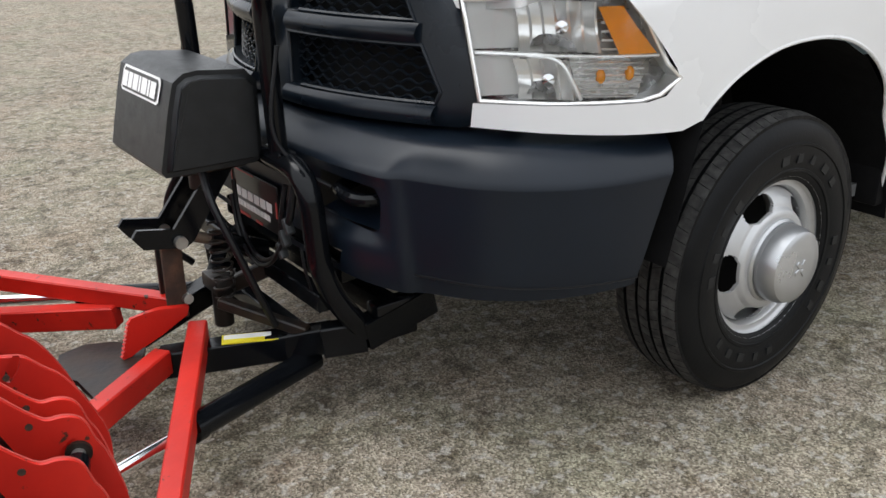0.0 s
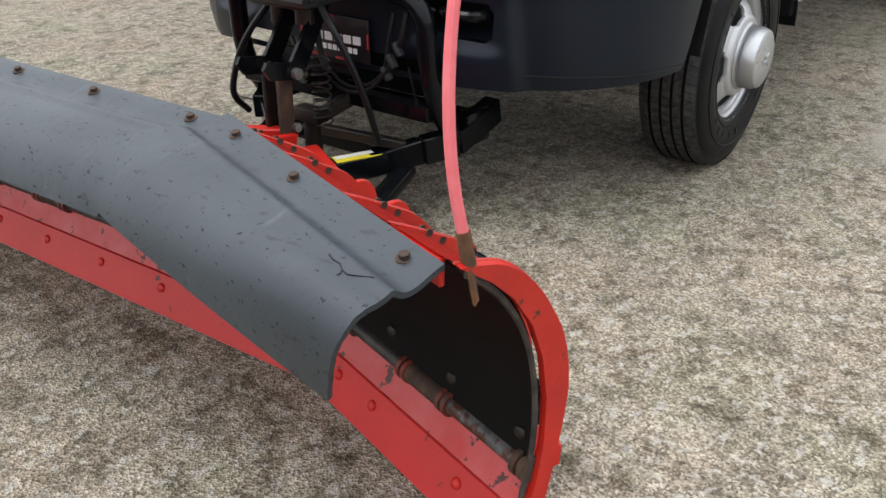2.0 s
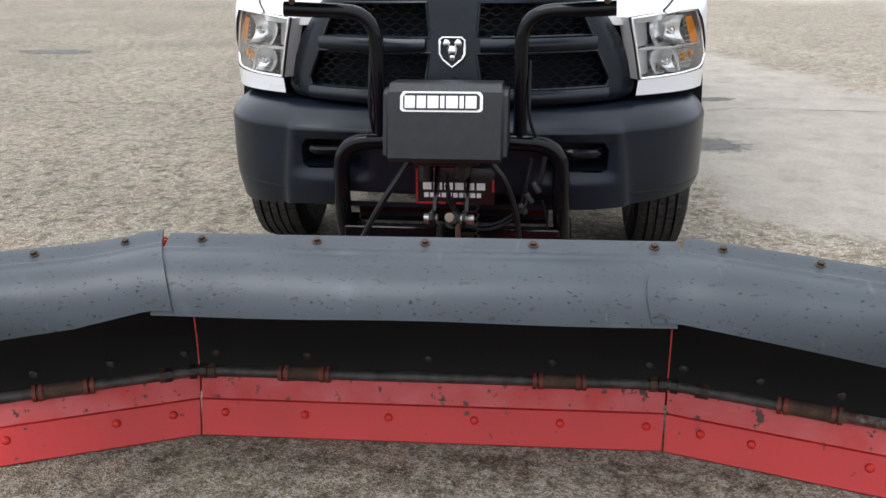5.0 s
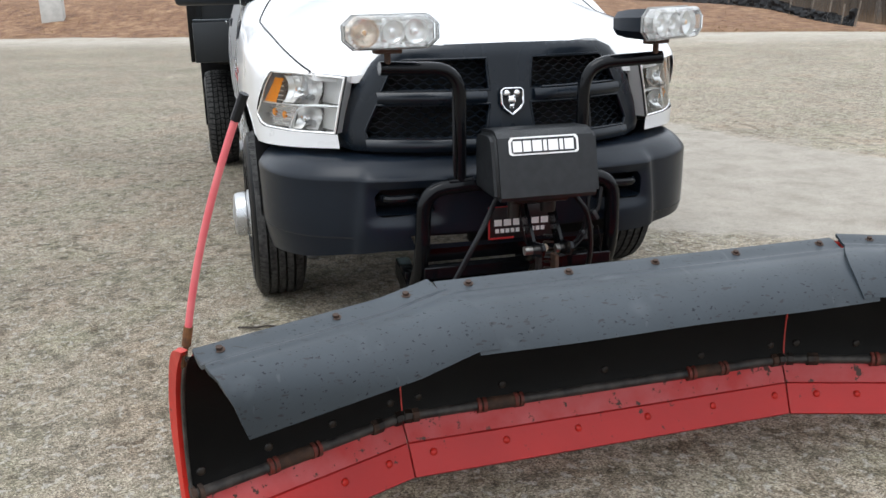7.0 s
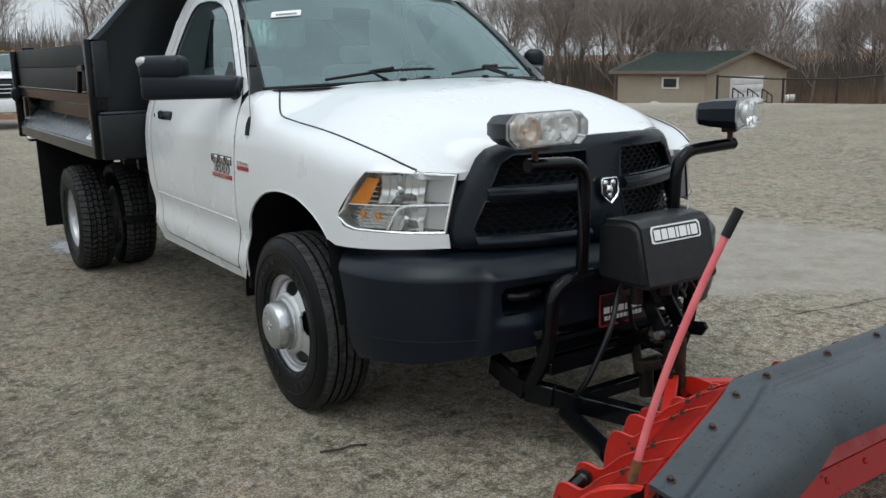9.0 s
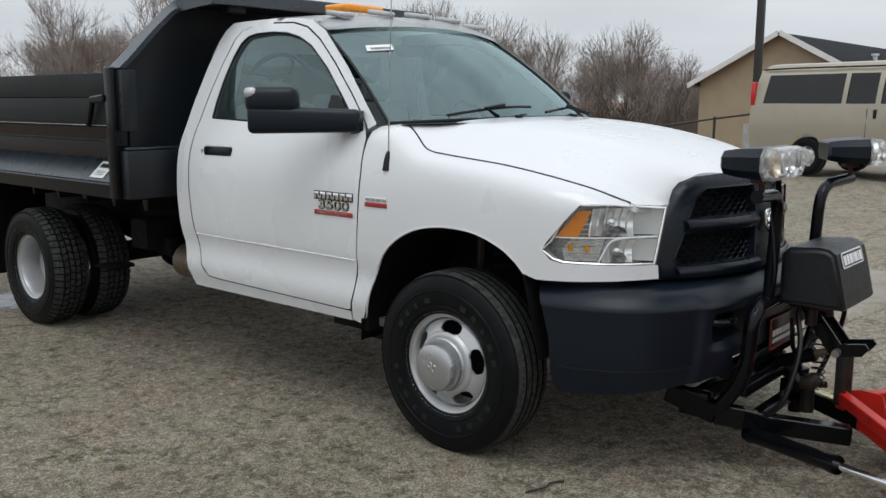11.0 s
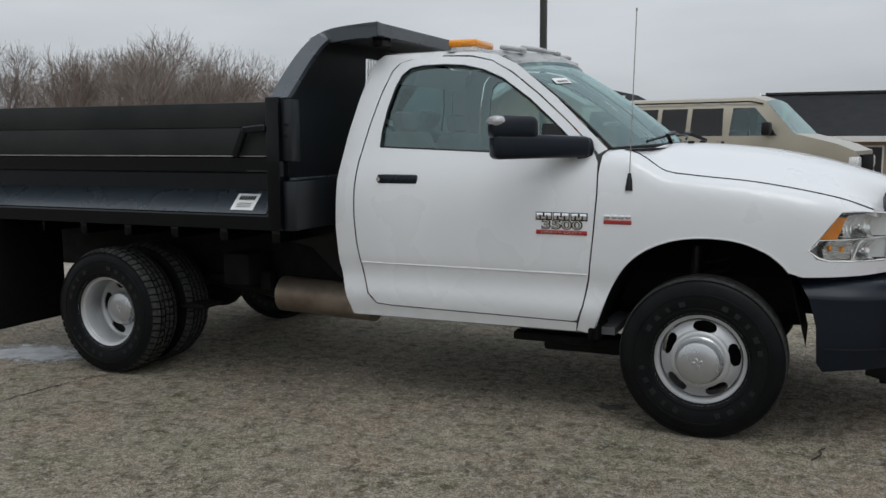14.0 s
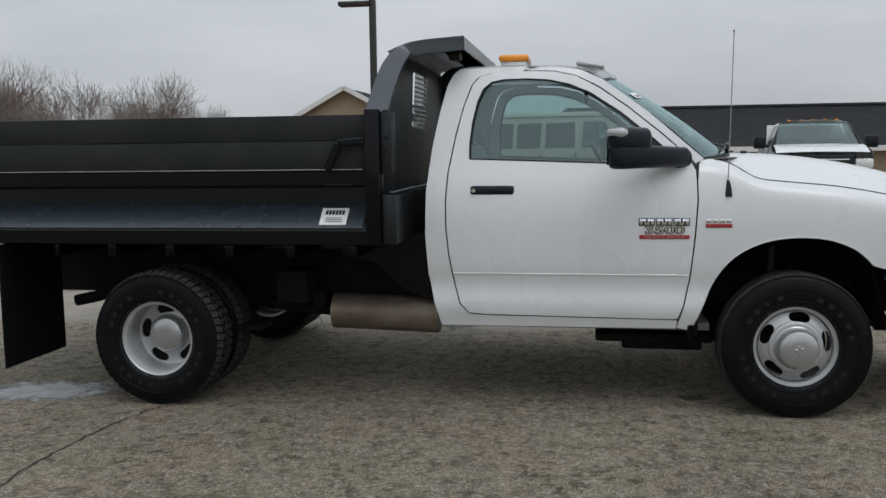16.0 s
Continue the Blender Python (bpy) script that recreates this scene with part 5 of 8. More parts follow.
    for k in range(6):
        dv = bmesh.new()
        tube(dv, [hl_place(s, 0.026)(a, 0.914 + 0.0145 * k) for a in (0.266 - 0.004 * k, 0.34, 0.415 - 0.010 * abs(k - 3))], 0.0024, 5)
        part("rib", dv, MIRRORED, hl)
    for k in range(5):
        dv = bmesh.new()
        tube(dv, [hl_place(s, 0.020)(a, 1.016 + 0.019 * k) for a in (0.300 - 0.002 * k, 0.338 - 0.010 * k)], 0.0026, 5)
        part("rib", dv, SILVERPL, hl)
    le = bmesh.new()
    panel(HL, hl_place(s, 0.003), 0.035, bm=le)
    part("lens", le, LENS, hl).visible_shadow = False
    # dark filler behind the joint of headlight and grille
    sm = bmesh.new()
    grid(sm, 6, 2, lambda u, v: (0.725 - 0.02 * u - 0.06 * v, s * (0.585 - 0.02 * u + 0.09 * v), 0.825 + 0.27 * u))
    part("seam_filler", sm, MESH, hl)

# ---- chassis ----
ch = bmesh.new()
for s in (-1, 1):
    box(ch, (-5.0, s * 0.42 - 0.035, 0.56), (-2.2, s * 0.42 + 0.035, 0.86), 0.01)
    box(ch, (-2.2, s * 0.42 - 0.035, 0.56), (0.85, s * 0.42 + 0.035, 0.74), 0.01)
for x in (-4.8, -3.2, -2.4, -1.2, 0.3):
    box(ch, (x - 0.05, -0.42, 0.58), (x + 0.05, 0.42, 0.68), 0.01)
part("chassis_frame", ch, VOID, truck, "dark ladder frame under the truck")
ax = bmesh.new()
tube(ax, [(-3.645, -0.7, 0.398), (-3.645, 0.7, 0.398)], 0.055, 12)
bmesh.ops.create_uvsphere(ax, u_segments=16, v_segments=10, radius=0.17, matrix=Matrix.Translation((-3.645, 0, 0.40)))
part("rear_axle", ax, VOID, truck)
ax = bmesh.new()
tube(ax, [(0, -0.75, 0.36), (0, 0.75, 0.36)], 0.05, 12)
part("front_axle", ax, VOID, truck)
ax = bmesh.new()
tube(ax, [(-3.645, 0, 0.42), (-0.8, 0, 0.55)], 0.05, 10)
part("drive_shaft", ax, VOID, truck)
for s in (-1, 1):
    sp = bmesh.new()
    for k in range(4):
        tube(sp, curve_pts([(-4.25 + 0.07 * k, s * 0.53, 0.62 - 0.02 * k), (-3.645, s * 0.53, 0.50 - 0.02 * k), (-3.05 - 0.07 * k, s * 0.53, 0.60 - 0.02 * k)], 5), 0.016, 6)
    part("leaf_spring", sp, VOID, truck)
    sp = bmesh.new()
    tube(sp, [(0.02 + 0.055 * math.cos(a), s * 0.60 + 0.055 * math.sin(a), 0.5 + 0.06 * a / math.tau) for a in np.linspace(0, 6 * math.tau, 90)], 0.010, 6)
    part("coil_spring", sp, VOID, truck)
    sp = bmesh.new()
    tube(sp, [(-0.10, s * 0.66, 0.42), (-0.08, s * 0.66, 0.92)], 0.025, 10)
    part("shock_absorber", sp, BLACK_WORN, truck)
mf = bmesh.new()
tube(mf, bend([(-2.74, -0.52, 0.47), (-2.05, -0.52, 0.45)], 0.1), 0.115, 20)
muffler = part("muffler", mf, MUFF, truck, "heat-stained oval muffler")
mf = bmesh.new()
tube(mf, curve_pts([(-4.5, -0.62, 0.52), (-3.9, -0.50, 0.62), (-3.2, -0.46, 0.50), (-2.74, -0.52, 0.47)], 5), 0.038, 10)
part("exhaust_pipe", mf, VOID, muffler)
sb = bmesh.new()
box(sb, (-1.08, -0.70, 0.34), (-0.40, -0.52, 0.39), 0.015)
box(sb, (-0.92, -0.62, 0.28), (-0.45, -0.47, 0.34), 0.015)
part("skid_rail", sb, VOID, truck)
for nm, lo_c, hi_c in (("battery_box", (-3.05, -0.75, 0.55), (-2.85, -0.50, 0.75)), ("bracket", (-2.86, -0.62, 0.5), (-2.78, -0.55, 0.62)), ("step_plate", (-3.3, -0.9, 0.40), (-3.1, -0.7, 0.43))):
    bt = bmesh.new()
    box(bt, lo_c, hi_c, 0.01)
    part(nm, bt, VOID, truck)
# black sheets added to stand in for the shade below the bed's front
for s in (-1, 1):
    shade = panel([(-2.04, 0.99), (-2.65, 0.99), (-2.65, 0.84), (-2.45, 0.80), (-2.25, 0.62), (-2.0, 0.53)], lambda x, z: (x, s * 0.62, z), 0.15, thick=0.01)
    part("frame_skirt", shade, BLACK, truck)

# ---- dump bed ----
bed = part("bed_floor", (lambda bm: (box(bm, (-5.05, -1.08, 0.95), (-2.28, 1.08, 1.06), 0.01), bm)[1])(bmesh.new()), BLACK, truck, "black steel dump bed")
for s in (-1, 1):
    lg = bmesh.new()
    box(lg, (-5.0, s * 0.40 - 0.05, 0.76), (-2.3, s * 0.40 + 0.05, 0.95), 0.01)
    part("bed_sill", lg, BLACK, bed)
for x in np.linspace(-4.8, -2.5, 7):
    lg = bmesh.new()
    box(lg, (x - 0.03, -0.95, 0.86), (x + 0.03, 0.95, 0.95), 0.005)
    part("crossmember", lg, BLACK, bed)
for s in (-1, 1):
    sd = bmesh.new()
    prof = [(1.262, 0.975), (1.262, 1.05), (1.252, 1.062), (1.12, 1.185), (1.115, 1.285), (1.225, 1.300), (1.242, 1.310), (1.242, 1.378), (1.232, 1.386), (1.12, 1.386)]
    grid(sd, 1, len(prof) - 1, lambda u, v: (-5.05 + 2.75 * u, s * prof[round(v * (len(prof) - 1))][0], prof[round(v * (len(prof) - 1))][1]))
    bmesh.ops.recalc_face_normals(sd, faces=sd.faces)
    bmesh.ops.solidify(sd, geom=sd.faces[:], thickness=0.006)
    side = part("bed_side", sd, BLACK, bed, "black steel bed side with sloped lower rail", 20)
    # sheet over the slope, coloured paler and bluer for the sky it reflects
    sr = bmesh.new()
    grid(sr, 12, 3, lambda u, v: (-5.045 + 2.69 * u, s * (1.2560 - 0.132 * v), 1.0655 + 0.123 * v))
    part("sloped_rail", sr, SATIN_SKY, side, "satin black sloped rail with sky sheen in its colour")
    # thin bright bar draws the highlight where the rail's top edge catches the sky
    we = bmesh.new()
    bar(we, (-5.04, s * 1.238, 1.3885), (-2.35, s * 1.238, 1.3885), 0.012, 0.006, 0.001)
    part("worn_edge", we, GALV, side, "bright strip standing in for the highlight on the rail's edge")
    for z0, z1 in ((1.392, 1.545), (1.549, 1.688)):
        bb = bmesh.new()
        box(bb, (-5.04, s * 1.205 - 0.02, z0), (-2.34, s * 1.205 + 0.02, z1), 0.004)
        part("side_board", bb, BOARD, side, "black-stained side board")
    for x in (-4.95,):
        bb = bmesh.new()
        box(bb, (x - 0.05, s * 1.12 - 0.07, 1.06), (x + 0.05, s * 1.12 + 0.04, 1.31), 0.006)
        part("stake_pocket", bb, BLACK, side)
    tp = bmesh.new()
    box(tp, (-5.105, s * 1.245 - 0.03, 0.95), (-5.055, s * 1.245 + 0.03, 1.69), 0.008)
    tail_post = part("rear_post", tp, BLACK, bed, "black rear corner post beside the tailgate")
    tp = bmesh.new()
    lathe(tp, [(0.001, 0.045), (0.030, 0.042), (0.040, 0.028), (0.040, 0.0)], 18, Matrix.Translation((-5.056, s * 1.268, 1.32)) @ Matrix.Rotation(-math.pi / 2, 4, "Z") @ Matrix.Diagonal((1, 1, 1.6, 1)))
    part("rear_lamp_housing", tp, MESH, tail_post)
    po = bmesh.new()
    box(po, (-2.335, s * 1.215 - 0.05, 0.975), (-2.250, s * 1.215 + 0.05, 1.715), 0.008)
    post = part("front_post", po, BLACK, bed, "black front corner post")
    bk = bmesh.new()
    for p, q in (((-2.545, 1.385), (-2.475, 1.535)), ((-2.487, 1.532), (-2.335, 1.545))):
        bar(bk, (p[0], s * 1.262, p[1]), (q[0], s * 1.262, q[1]), 0.030, 0.042, 0.008)
    part("corner_gusset", bk, BLACK, post)
    cp = bmesh.new()
    box(cp, (-2.250, s * 1.19 - 0.045, 1.36), (-2.185, s * 1.19 + 0.045, 1.70), 0.006)
    cheek = part("cheek_plate", cp, BED_FRONT, post)
    for x, z in ((-2.215, 1.56), (-2.222, 1.50)):
        cp = bmesh.new()
        box(cp, (x - 0.010, s * 1.236 - 0.001, z - 0.009), (x + 0.010, s * 1.236 + 0.001, z + 0.009), 0.004)
        part("bolt_hole", cp, MESH, cheek)
    # cheek of the headboard: rises and slants inwards, then runs forward as the edge of the canopy
    ck = bmesh.new()
    line = curve_pts([(-2.33, 1.235, 1.71), (-2.325, 1.155, 1.785), (-2.31, 1.05, 1.90), (-2.285, 0.955, 2.0), (-2.235, 0.895, 2.072), (-2.16, 0.872, 2.108), (-2.06, 0.866, 2.124), (-1.95, 0.864, 2.132), (-1.84, 0.863, 2.139)], 4)
    n_l = len(line) - 1
    rows = []
    for k, p in enumerate(line):
        w = min(1.0, max(0.0, (k / n_l - 0.40) / 0.28))
        w = w * w * (3 - 2 * w)
        q = p + Vector((0.125 * (1 - w) + 0.035 * w * (1 - w), 0, -0.080 * w))
        rows.append([ck.verts.new((v.x, s * (v.y + d), v.z)) for v, d in ((p, -0.05), (p, 0.0), (q, 0.0), (q, -0.04))])
    for a, b in zip(rows, rows[1:]):
        for k in range(3):
            ck.faces.new((a[k], a[k + 1], b[k + 1], b[k]))
    bmesh.ops.recalc_face_normals(ck, faces=ck.faces)
    part("headboard_edge", ck, SATIN_SKY, bed, "satin black headboard edge band with sky sheen in its colour", 30)
fs = bmesh.new()
box(fs, (-2.250, -1.235, 0.975), (-2.165, 1.235, 1.25), 0.008)
sill = part("front_sill", fs, BED_FRONT, bed, "boxed steel sill across the front of the bed")
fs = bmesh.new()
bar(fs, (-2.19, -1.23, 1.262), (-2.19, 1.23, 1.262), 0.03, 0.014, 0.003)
part("sill_edge", fs, SATIN_SKY, sill)
hd = panel([(-1.20, 1.0), (1.20, 1.0), (1.21, 1.71), (0.94, 1.99), (0.87, 2.07), (-0.87, 2.07), (-0.94, 1.99), (-1.21, 1.71)], lambda y, z: (-2.275 + 0.05 * max(0, z - 1.7), y, z), 0.25, [[(-0.22, 1.64), (0.22, 1.64), (0.22, 2.0), (-0.22, 2.0)]], 0.012)
part("headboard", hd, BED_FRONT, bed, "black steel headboard with mesh window")
ms = bmesh.new()
for k in range(12):
    y = -0.22 + 0.44 * k / 11
    for d in (-1, 1):
        tube(ms, [(-2.265 + 0.0016 * j, max(-0.22, min(0.22, y + d * 0.0105 * (1 if j % 2 else -1))), 1.635 + 0.030 * j) for j in range(13)], 0.0024, 3, False)
part("headboard_mesh", ms, GALV, bed, "expanded metal mesh window", 0)
cn = bmesh.new()
grid(cn, 6, 8, lambda u, v: (-2.285 + 0.445 * u, 0.868 * (2 * v - 1), 2.062 + 0.058 * math.sin(min(1, 2.2 * u) * math.pi / 2)))
bmesh.ops.solidify(cn, geom=cn.faces[:], thickness=0.008)
can = part("canopy", cn, BLACK, bed, "black cab protector canopy")
lip = bmesh.new()
bar(lip, (-1.838, -0.868, 2.098), (-1.838, 0.868, 2.098), 0.012, 0.075)
part("canopy_lip", lip, SATIN_SKY, can)
wlm = bmesh.new()
box(wlm, (-1.95, -0.72, 2.02), (-1.88, -0.60, 2.085), 0.012)
part("work_lamp", wlm, MESH, can, "small black work lamp")
tg = bmesh.new()
box(tg, (-5.10, -1.15, 1.0), (-5.05, 1.15, 1.70), 0.01)
for y in (-1.12, -0.4, 0.4, 1.12):
    box(tg, (-5.15, y - 0.05, 0.98), (-5.09, y + 0.05, 1.72), 0.008)
part("tailgate", tg, BLACK, bed, "black steel tailgate")
for s in (-1, 1):
    fp = bmesh.new()
    box(fp, (-4.62, s * 0.91 - 0.31, 0.20), (-4.605, s * 0.91 + 0.31, 0.98), 0.003)
    part("mud_flap", fp, LINER, bed, "large black rubber mud flap")
    hg = bmesh.new()
    box(hg, (-5.20, s * 1.17 - 0.03, 0.90), (-5.05, s * 1.17 + 0.03, 1.62), 0.01)
    tube(hg, [(-5.16, s * 1.14, 1.5), (-5.16, s * 1.24, 1.5)], 0.03, 10)
    part("gate_latch", hg, BLACK, bed)
    mk = bmesh.new()
    box(mk, (-4.72, s * 1.21 - 0.06, 0.955), (-4.60, s * 1.21 + 0.03, 0.975), 0.006)
    part("lamp_bracket", mk, WHITEPL, bed)
lb2 = bmesh.new()
grid(lb2, 1, 1, lambda u, v: (-2.61 + 0.155 * u, -1.2405 + 0.0925 * v, 1.0835 + 0.0862 * v))
maker = part("maker_label", lb2, WHITEPL, bed, "white maker's label")
for k in range(6):
    lb2 = bmesh.new()
    grid(lb2, 1, 1, lambda u, v: (-2.585 + 0.019 * k + 0.014 * u, -1.1875 + 0.024 * v, 1.1368 + 0.0224 * v))
    part("label_bar", lb2, DARKLAB, maker)
for k in range(3):
    lb2 = bmesh.new()
    grid(lb2, 1, 1, lambda u, v: (-2.58 + 0.10 * u, -1.2275 + 0.010 * k + 0.003 * v, 1.0995 + 0.0093 * k + 0.0028 * v))
    part("label_rule", lb2, DARKLAB, maker)

# ---- snow plow ----
plow = tagged(empty("snow_plow"), "red snow plow with grey rubber deflector and black lift frame", "snow plow")
TILT, HALF, WING = {"L": radians(19.0), "R": radians(22.0)}, 0.675, 0.70
BASE = pose(1.960, 0.02, 0, 0, 0, 1.6)
TAN = {s: math.tan(a / 2) for s, a in TILT.items()}


def on_plow(seg, a, v, z, wing=WING):
    """A point of the plow: seg C, L or R, a from 0 to 1 along it, v forward of the edge, z up."""
    if seg == "C":
        lo_y, hi_y = v * TAN["R"] - HALF, HALF - v * TAN["L"]
        return BASE @ Vector((v, lo_y + (hi_y - lo_y) * a, z))
    s, w = (1, TILT["L"]) if seg == "L" else (-1, TILT["R"])
    u = v * TAN[seg] + (wing - 0.012 + 0.22 * v - v * TAN[seg]) * a
    return BASE @ Vector((u * math.sin(w) + v * math.cos(w), s * (HALF + u * math.cos(w) - v * math.sin(w)), z))


BOARD_C = [(0.10, -0.045), (0.16, -0.066), (0.235, -0.081), (0.33, -0.080), (0.42, -0.062), (0.50, -0.028), (0.57, 0.022), (0.63, 0.086), (0.672, 0.150)]


def board_v(z):
    return smooth_table(BOARD_C, z)


SHAFT = (-0.076, 0.179)
for seg in "RCL":
    fb = bmesh.new()
    grid(fb, 12 if seg == "C" else 8, 16, lambda u, t: on_plow(seg, u, board_v(0.176 + 0.469 * t), 0.176 + 0.469 * t))
    bmesh.ops.solidify(fb, geom=fb.faces[:], thickness=0.012 if seg != "R" else -0.012)
    part("moldboard", fb, POLY, plow, "black poly moldboard face")
    ce = bmesh.new()
    vs = []
    prof = [(0.000, 0.004), (0.005, 0.010), (-0.040, 0.101), (-0.056, 0.104), (-0.014, 0.004)]
    rows = [[ce.verts.new(on_plow(seg, a, v, z)) for v, z in prof] for a in np.linspace(0.003, 0.997, 6)]
    for p, q in zip(rows, rows[1:]):
        for i in range(len(prof)):
            ce.faces.new((p[i], p[(i + 1) % len(prof)], q[(i + 1) % len(prof)], q[i]))
    ce.faces.new(rows[0])
    ce.faces.new(rows[-1])
    bmesh.ops.recalc_face_normals(ce, faces=ce.faces)
    edge_ob = part("cutting_edge", ce, EDGE_RED, plow, "red cutting edge bolted to the moldboard")
    tb = bmesh.new()
    prof = [(-0.043, 0.106), (-0.084, 0.170), (-0.100, 0.170), (-0.059, 0.106)]
    rows = [[tb.verts.new(on_plow(seg, a, v, z)) for v, z in prof] for a in np.linspace(0.003, 0.997, 6)]
    for p, q in zip(rows, rows[1:]):
        for i in range(4):
            tb.faces.new((p[i], p[(i + 1) % 4], q[(i + 1) % 4], q[i]))
    tb.faces.new(rows[0])
    tb.faces.new(rows[-1])
    bmesh.ops.recalc_face_normals(tb, faces=tb.faces)
    part("hinge_plate", tb, RED_CHIP, plow, "red hinge plate with chipped paint")
    # trip shaft with sleeves, bare metal towards a wing's tip
    sh = bmesh.new()
    tube(sh, [on_plow(seg, a, *SHAFT) for a in ((0.0, 0.5, 1.0) if seg == "C" else (0.0, 0.5, 0.66))], 0.0165, 14)
    shaft = part("trip_shaft", sh, PIPE, plow, "dark round trip shaft")
    if seg != "C":
        sh = bmesh.new()
        tube(sh, [on_plow(seg, a, *SHAFT) for a in (0.65, 0.82, 0.99)], 0.0168, 14)
        part("shaft_end", sh, BARE if seg == "L" else PIPE, shaft, "scraped shaft end with black paint flaking off" if seg == "L" else "")
    for c0, c1 in ((((0.188, 0.278), (0.732, 0.822)) if seg == "C" else ((0.455, 0.655),))):
        sl = bmesh.new()
        tube(sl, [on_plow(seg, c0, *SHAFT), on_plow(seg, c1, *SHAFT)], 0.0225, 16)
        sleeve = part("sleeve", sl, RUST, shaft, "rusted sleeve")
        for c in (c0, c1):
            for d in (-0.010, 0.008):
                w = 0.0055 / (WING if seg != "C" else 2 * HALF)
                k = c + d / (WING if seg != "C" else 2 * HALF)
                sl = bmesh.new()
                tube(sl, [on_plow(seg, k - w, *SHAFT), on_plow(seg, k + w, *SHAFT)], 0.0255, 16)
                part("sleeve_ring", sl, RING_RED, sleeve)
    # knuckles beside the joints
    for c, mt in (((0.012, BLACK_WORN), (0.030, RUST), (0.970, RUST), (0.988, BLACK_WORN)) if seg == "C" else ((0.03, BLACK_WORN), (0.13, BLACK_WORN), (0.155, RUST))):
        w = 0.010 / (WING if seg != "C" else 2 * HALF)
        sl = bmesh.new()
        tube(sl, [on_plow(seg, c - w, *SHAFT), on_plow(seg, c + w, *SHAFT)], 0.0235, 8)
        part("shaft_knuckle", sl, mt, shaft)
# red strip that shows in the gaps between the three faces
for s, a in (("R", 0.0), ("L", 1.0)):
    gp = bmesh.new()
    tube(gp, [on_plow("C", a, board_v(z) + 0.001, z) for z in np.linspace(0.20, 0.60, 14)], 0.0028, 5)
    part("joint_strip", gp, RED_EDGE, plow, "thin red strip in the joint of the faces")


CREASE = 0.22


def flap_point(seg, a, t, lift=0.0):
    """Rubber deflector: t from its back edge over the crease to the front edge; a wing's flap laps over the centre one below a = 0."""
    on, ac = seg, a
    if seg != "C" and a < 0:
        on, ac = "C", 1 + a * WING / (2 * HALF) if seg == "L" else -a * WING / (2 * HALF)
    k = 0.0 if on == "C" else min(1, a) ** 1.3
    p1, c, e = Vector((0.218, 0.680)), Vector((0.372 - 0.035 * k, 0.700 - 0.012 * k)), Vector((0.412 - 0.126 * k, 0.580 - 0.076 * k))
    if t < CREASE:
        q = Vector((0.138, 0.692)).lerp(p1, t / CREASE)
        q.y -= 0.007 * math.sin(math.pi * (t / CREASE) ** 2)
    else:
        w = (t - CREASE) / (1 - CREASE)
        q = p1.lerp(c, w).lerp(c.lerp(e, w), w)
        q.y += 0.006 * math.exp(-(((w - 0.05) / 0.045) ** 2))
        if on == "C":
            q.y -= 0.003 * math.sin(ac * 9.0) * math.sin(math.pi * ac) * w * w
        q.y += 0.0035 * math.sin(8 * ac + 3 * w) * math.sin(math.pi * w) * (math.sin(math.pi * ac) if on == "C" else math.sin(math.pi * min(1, ac)))
    return on_plow(on, ac, q.x, q.y + lift)


def flap_lift(seg, a):
    if seg == "C":
        return -0.009
    return 0.003 - (0.026 * max(0, a) if seg == "L" else 0.019 * min(1, max(0, a) / 0.25))


def flap_span(seg, t):
    """Where a flap begins and ends along its section at t."""
    notch = 0.014 * max(0, 1 - t / CREASE)
    if seg == "C":
        return notch * 0.5, 1 - notch * 0.5
    w = max(0, (t - CREASE) / (1 - CREASE))
    ragged = 0.0012 * math.sin(23 * t) + 0.0006 * math.sin(71 * t + 1)
    lap = 0.115 * math.sin(math.pi * 0.72 * w ** 0.8) if seg == "L" else 0.085 * w ** 0.9
    return notch - lap, (0.985 if seg == "L" else 0.985) - (0.105 if seg == "L" else 0.115) * t ** 1.6 + ragged * (t > 0.2)


for seg in "RCL":
    fp = bmesh.new()

    def flap_at(u, t):
        lo_a, hi_a = flap_span(seg, t)
        a = lo_a + (hi_a - lo_a) * u
        return flap_point(seg, a, t, flap_lift(seg, a))
    grid(fp, 30 if seg == "C" else 26, 50, flap_at)
    bmesh.ops.recalc_face_normals(fp, faces=fp.faces)
    if sum(f.normal.z for f in fp.faces) < 0:
        bmesh.ops.reverse_faces(fp, faces=fp.faces)
    bmesh.ops.solidify(fp, geom=fp.faces[:], thickness=0.009)
    part("deflector_flap", fp, BELT, plow, "scuffed grey rubber belting deflector")
# crack in the rubber near the wing's tip
for line in ([(0.778, 0.262), (0.80, 0.272), (0.821, 0.266), (0.838, 0.285), (0.858, 0.288), (0.885, 0.255), (0.915, 0.22)], [(0.838, 0.285), (0.845, 0.31), (0.842, 0.33)]):
    ck2 = bmesh.new()
    tube(ck2, [flap_point("L", a, t + 0.04, flap_lift("L", a) + 0.0005) for a, t in line], 0.0014, 5, r_end=0.0008)
    part("crack", ck2, MESH, plow, "dark crack in the rubber")
bolt_b = bmesh.new()
lathe(bolt_b, [(0.001, 0.0), (0.0135, 0.0), (0.0135, 0.003), (0.001, 0.003)], 16)
bmesh.ops.create_cone(bolt_b, cap_ends=True, segments=6, radius1=0.0085, radius2=0.0078, depth=0.008, matrix=Matrix.Translation((0, 0.0065, 0)) @ Matrix.Rotation(math.pi / 2, 4, "X"))
BOLT = finish("bolt", bolt_b, RUST, 30)
dome_b = bmesh.new()
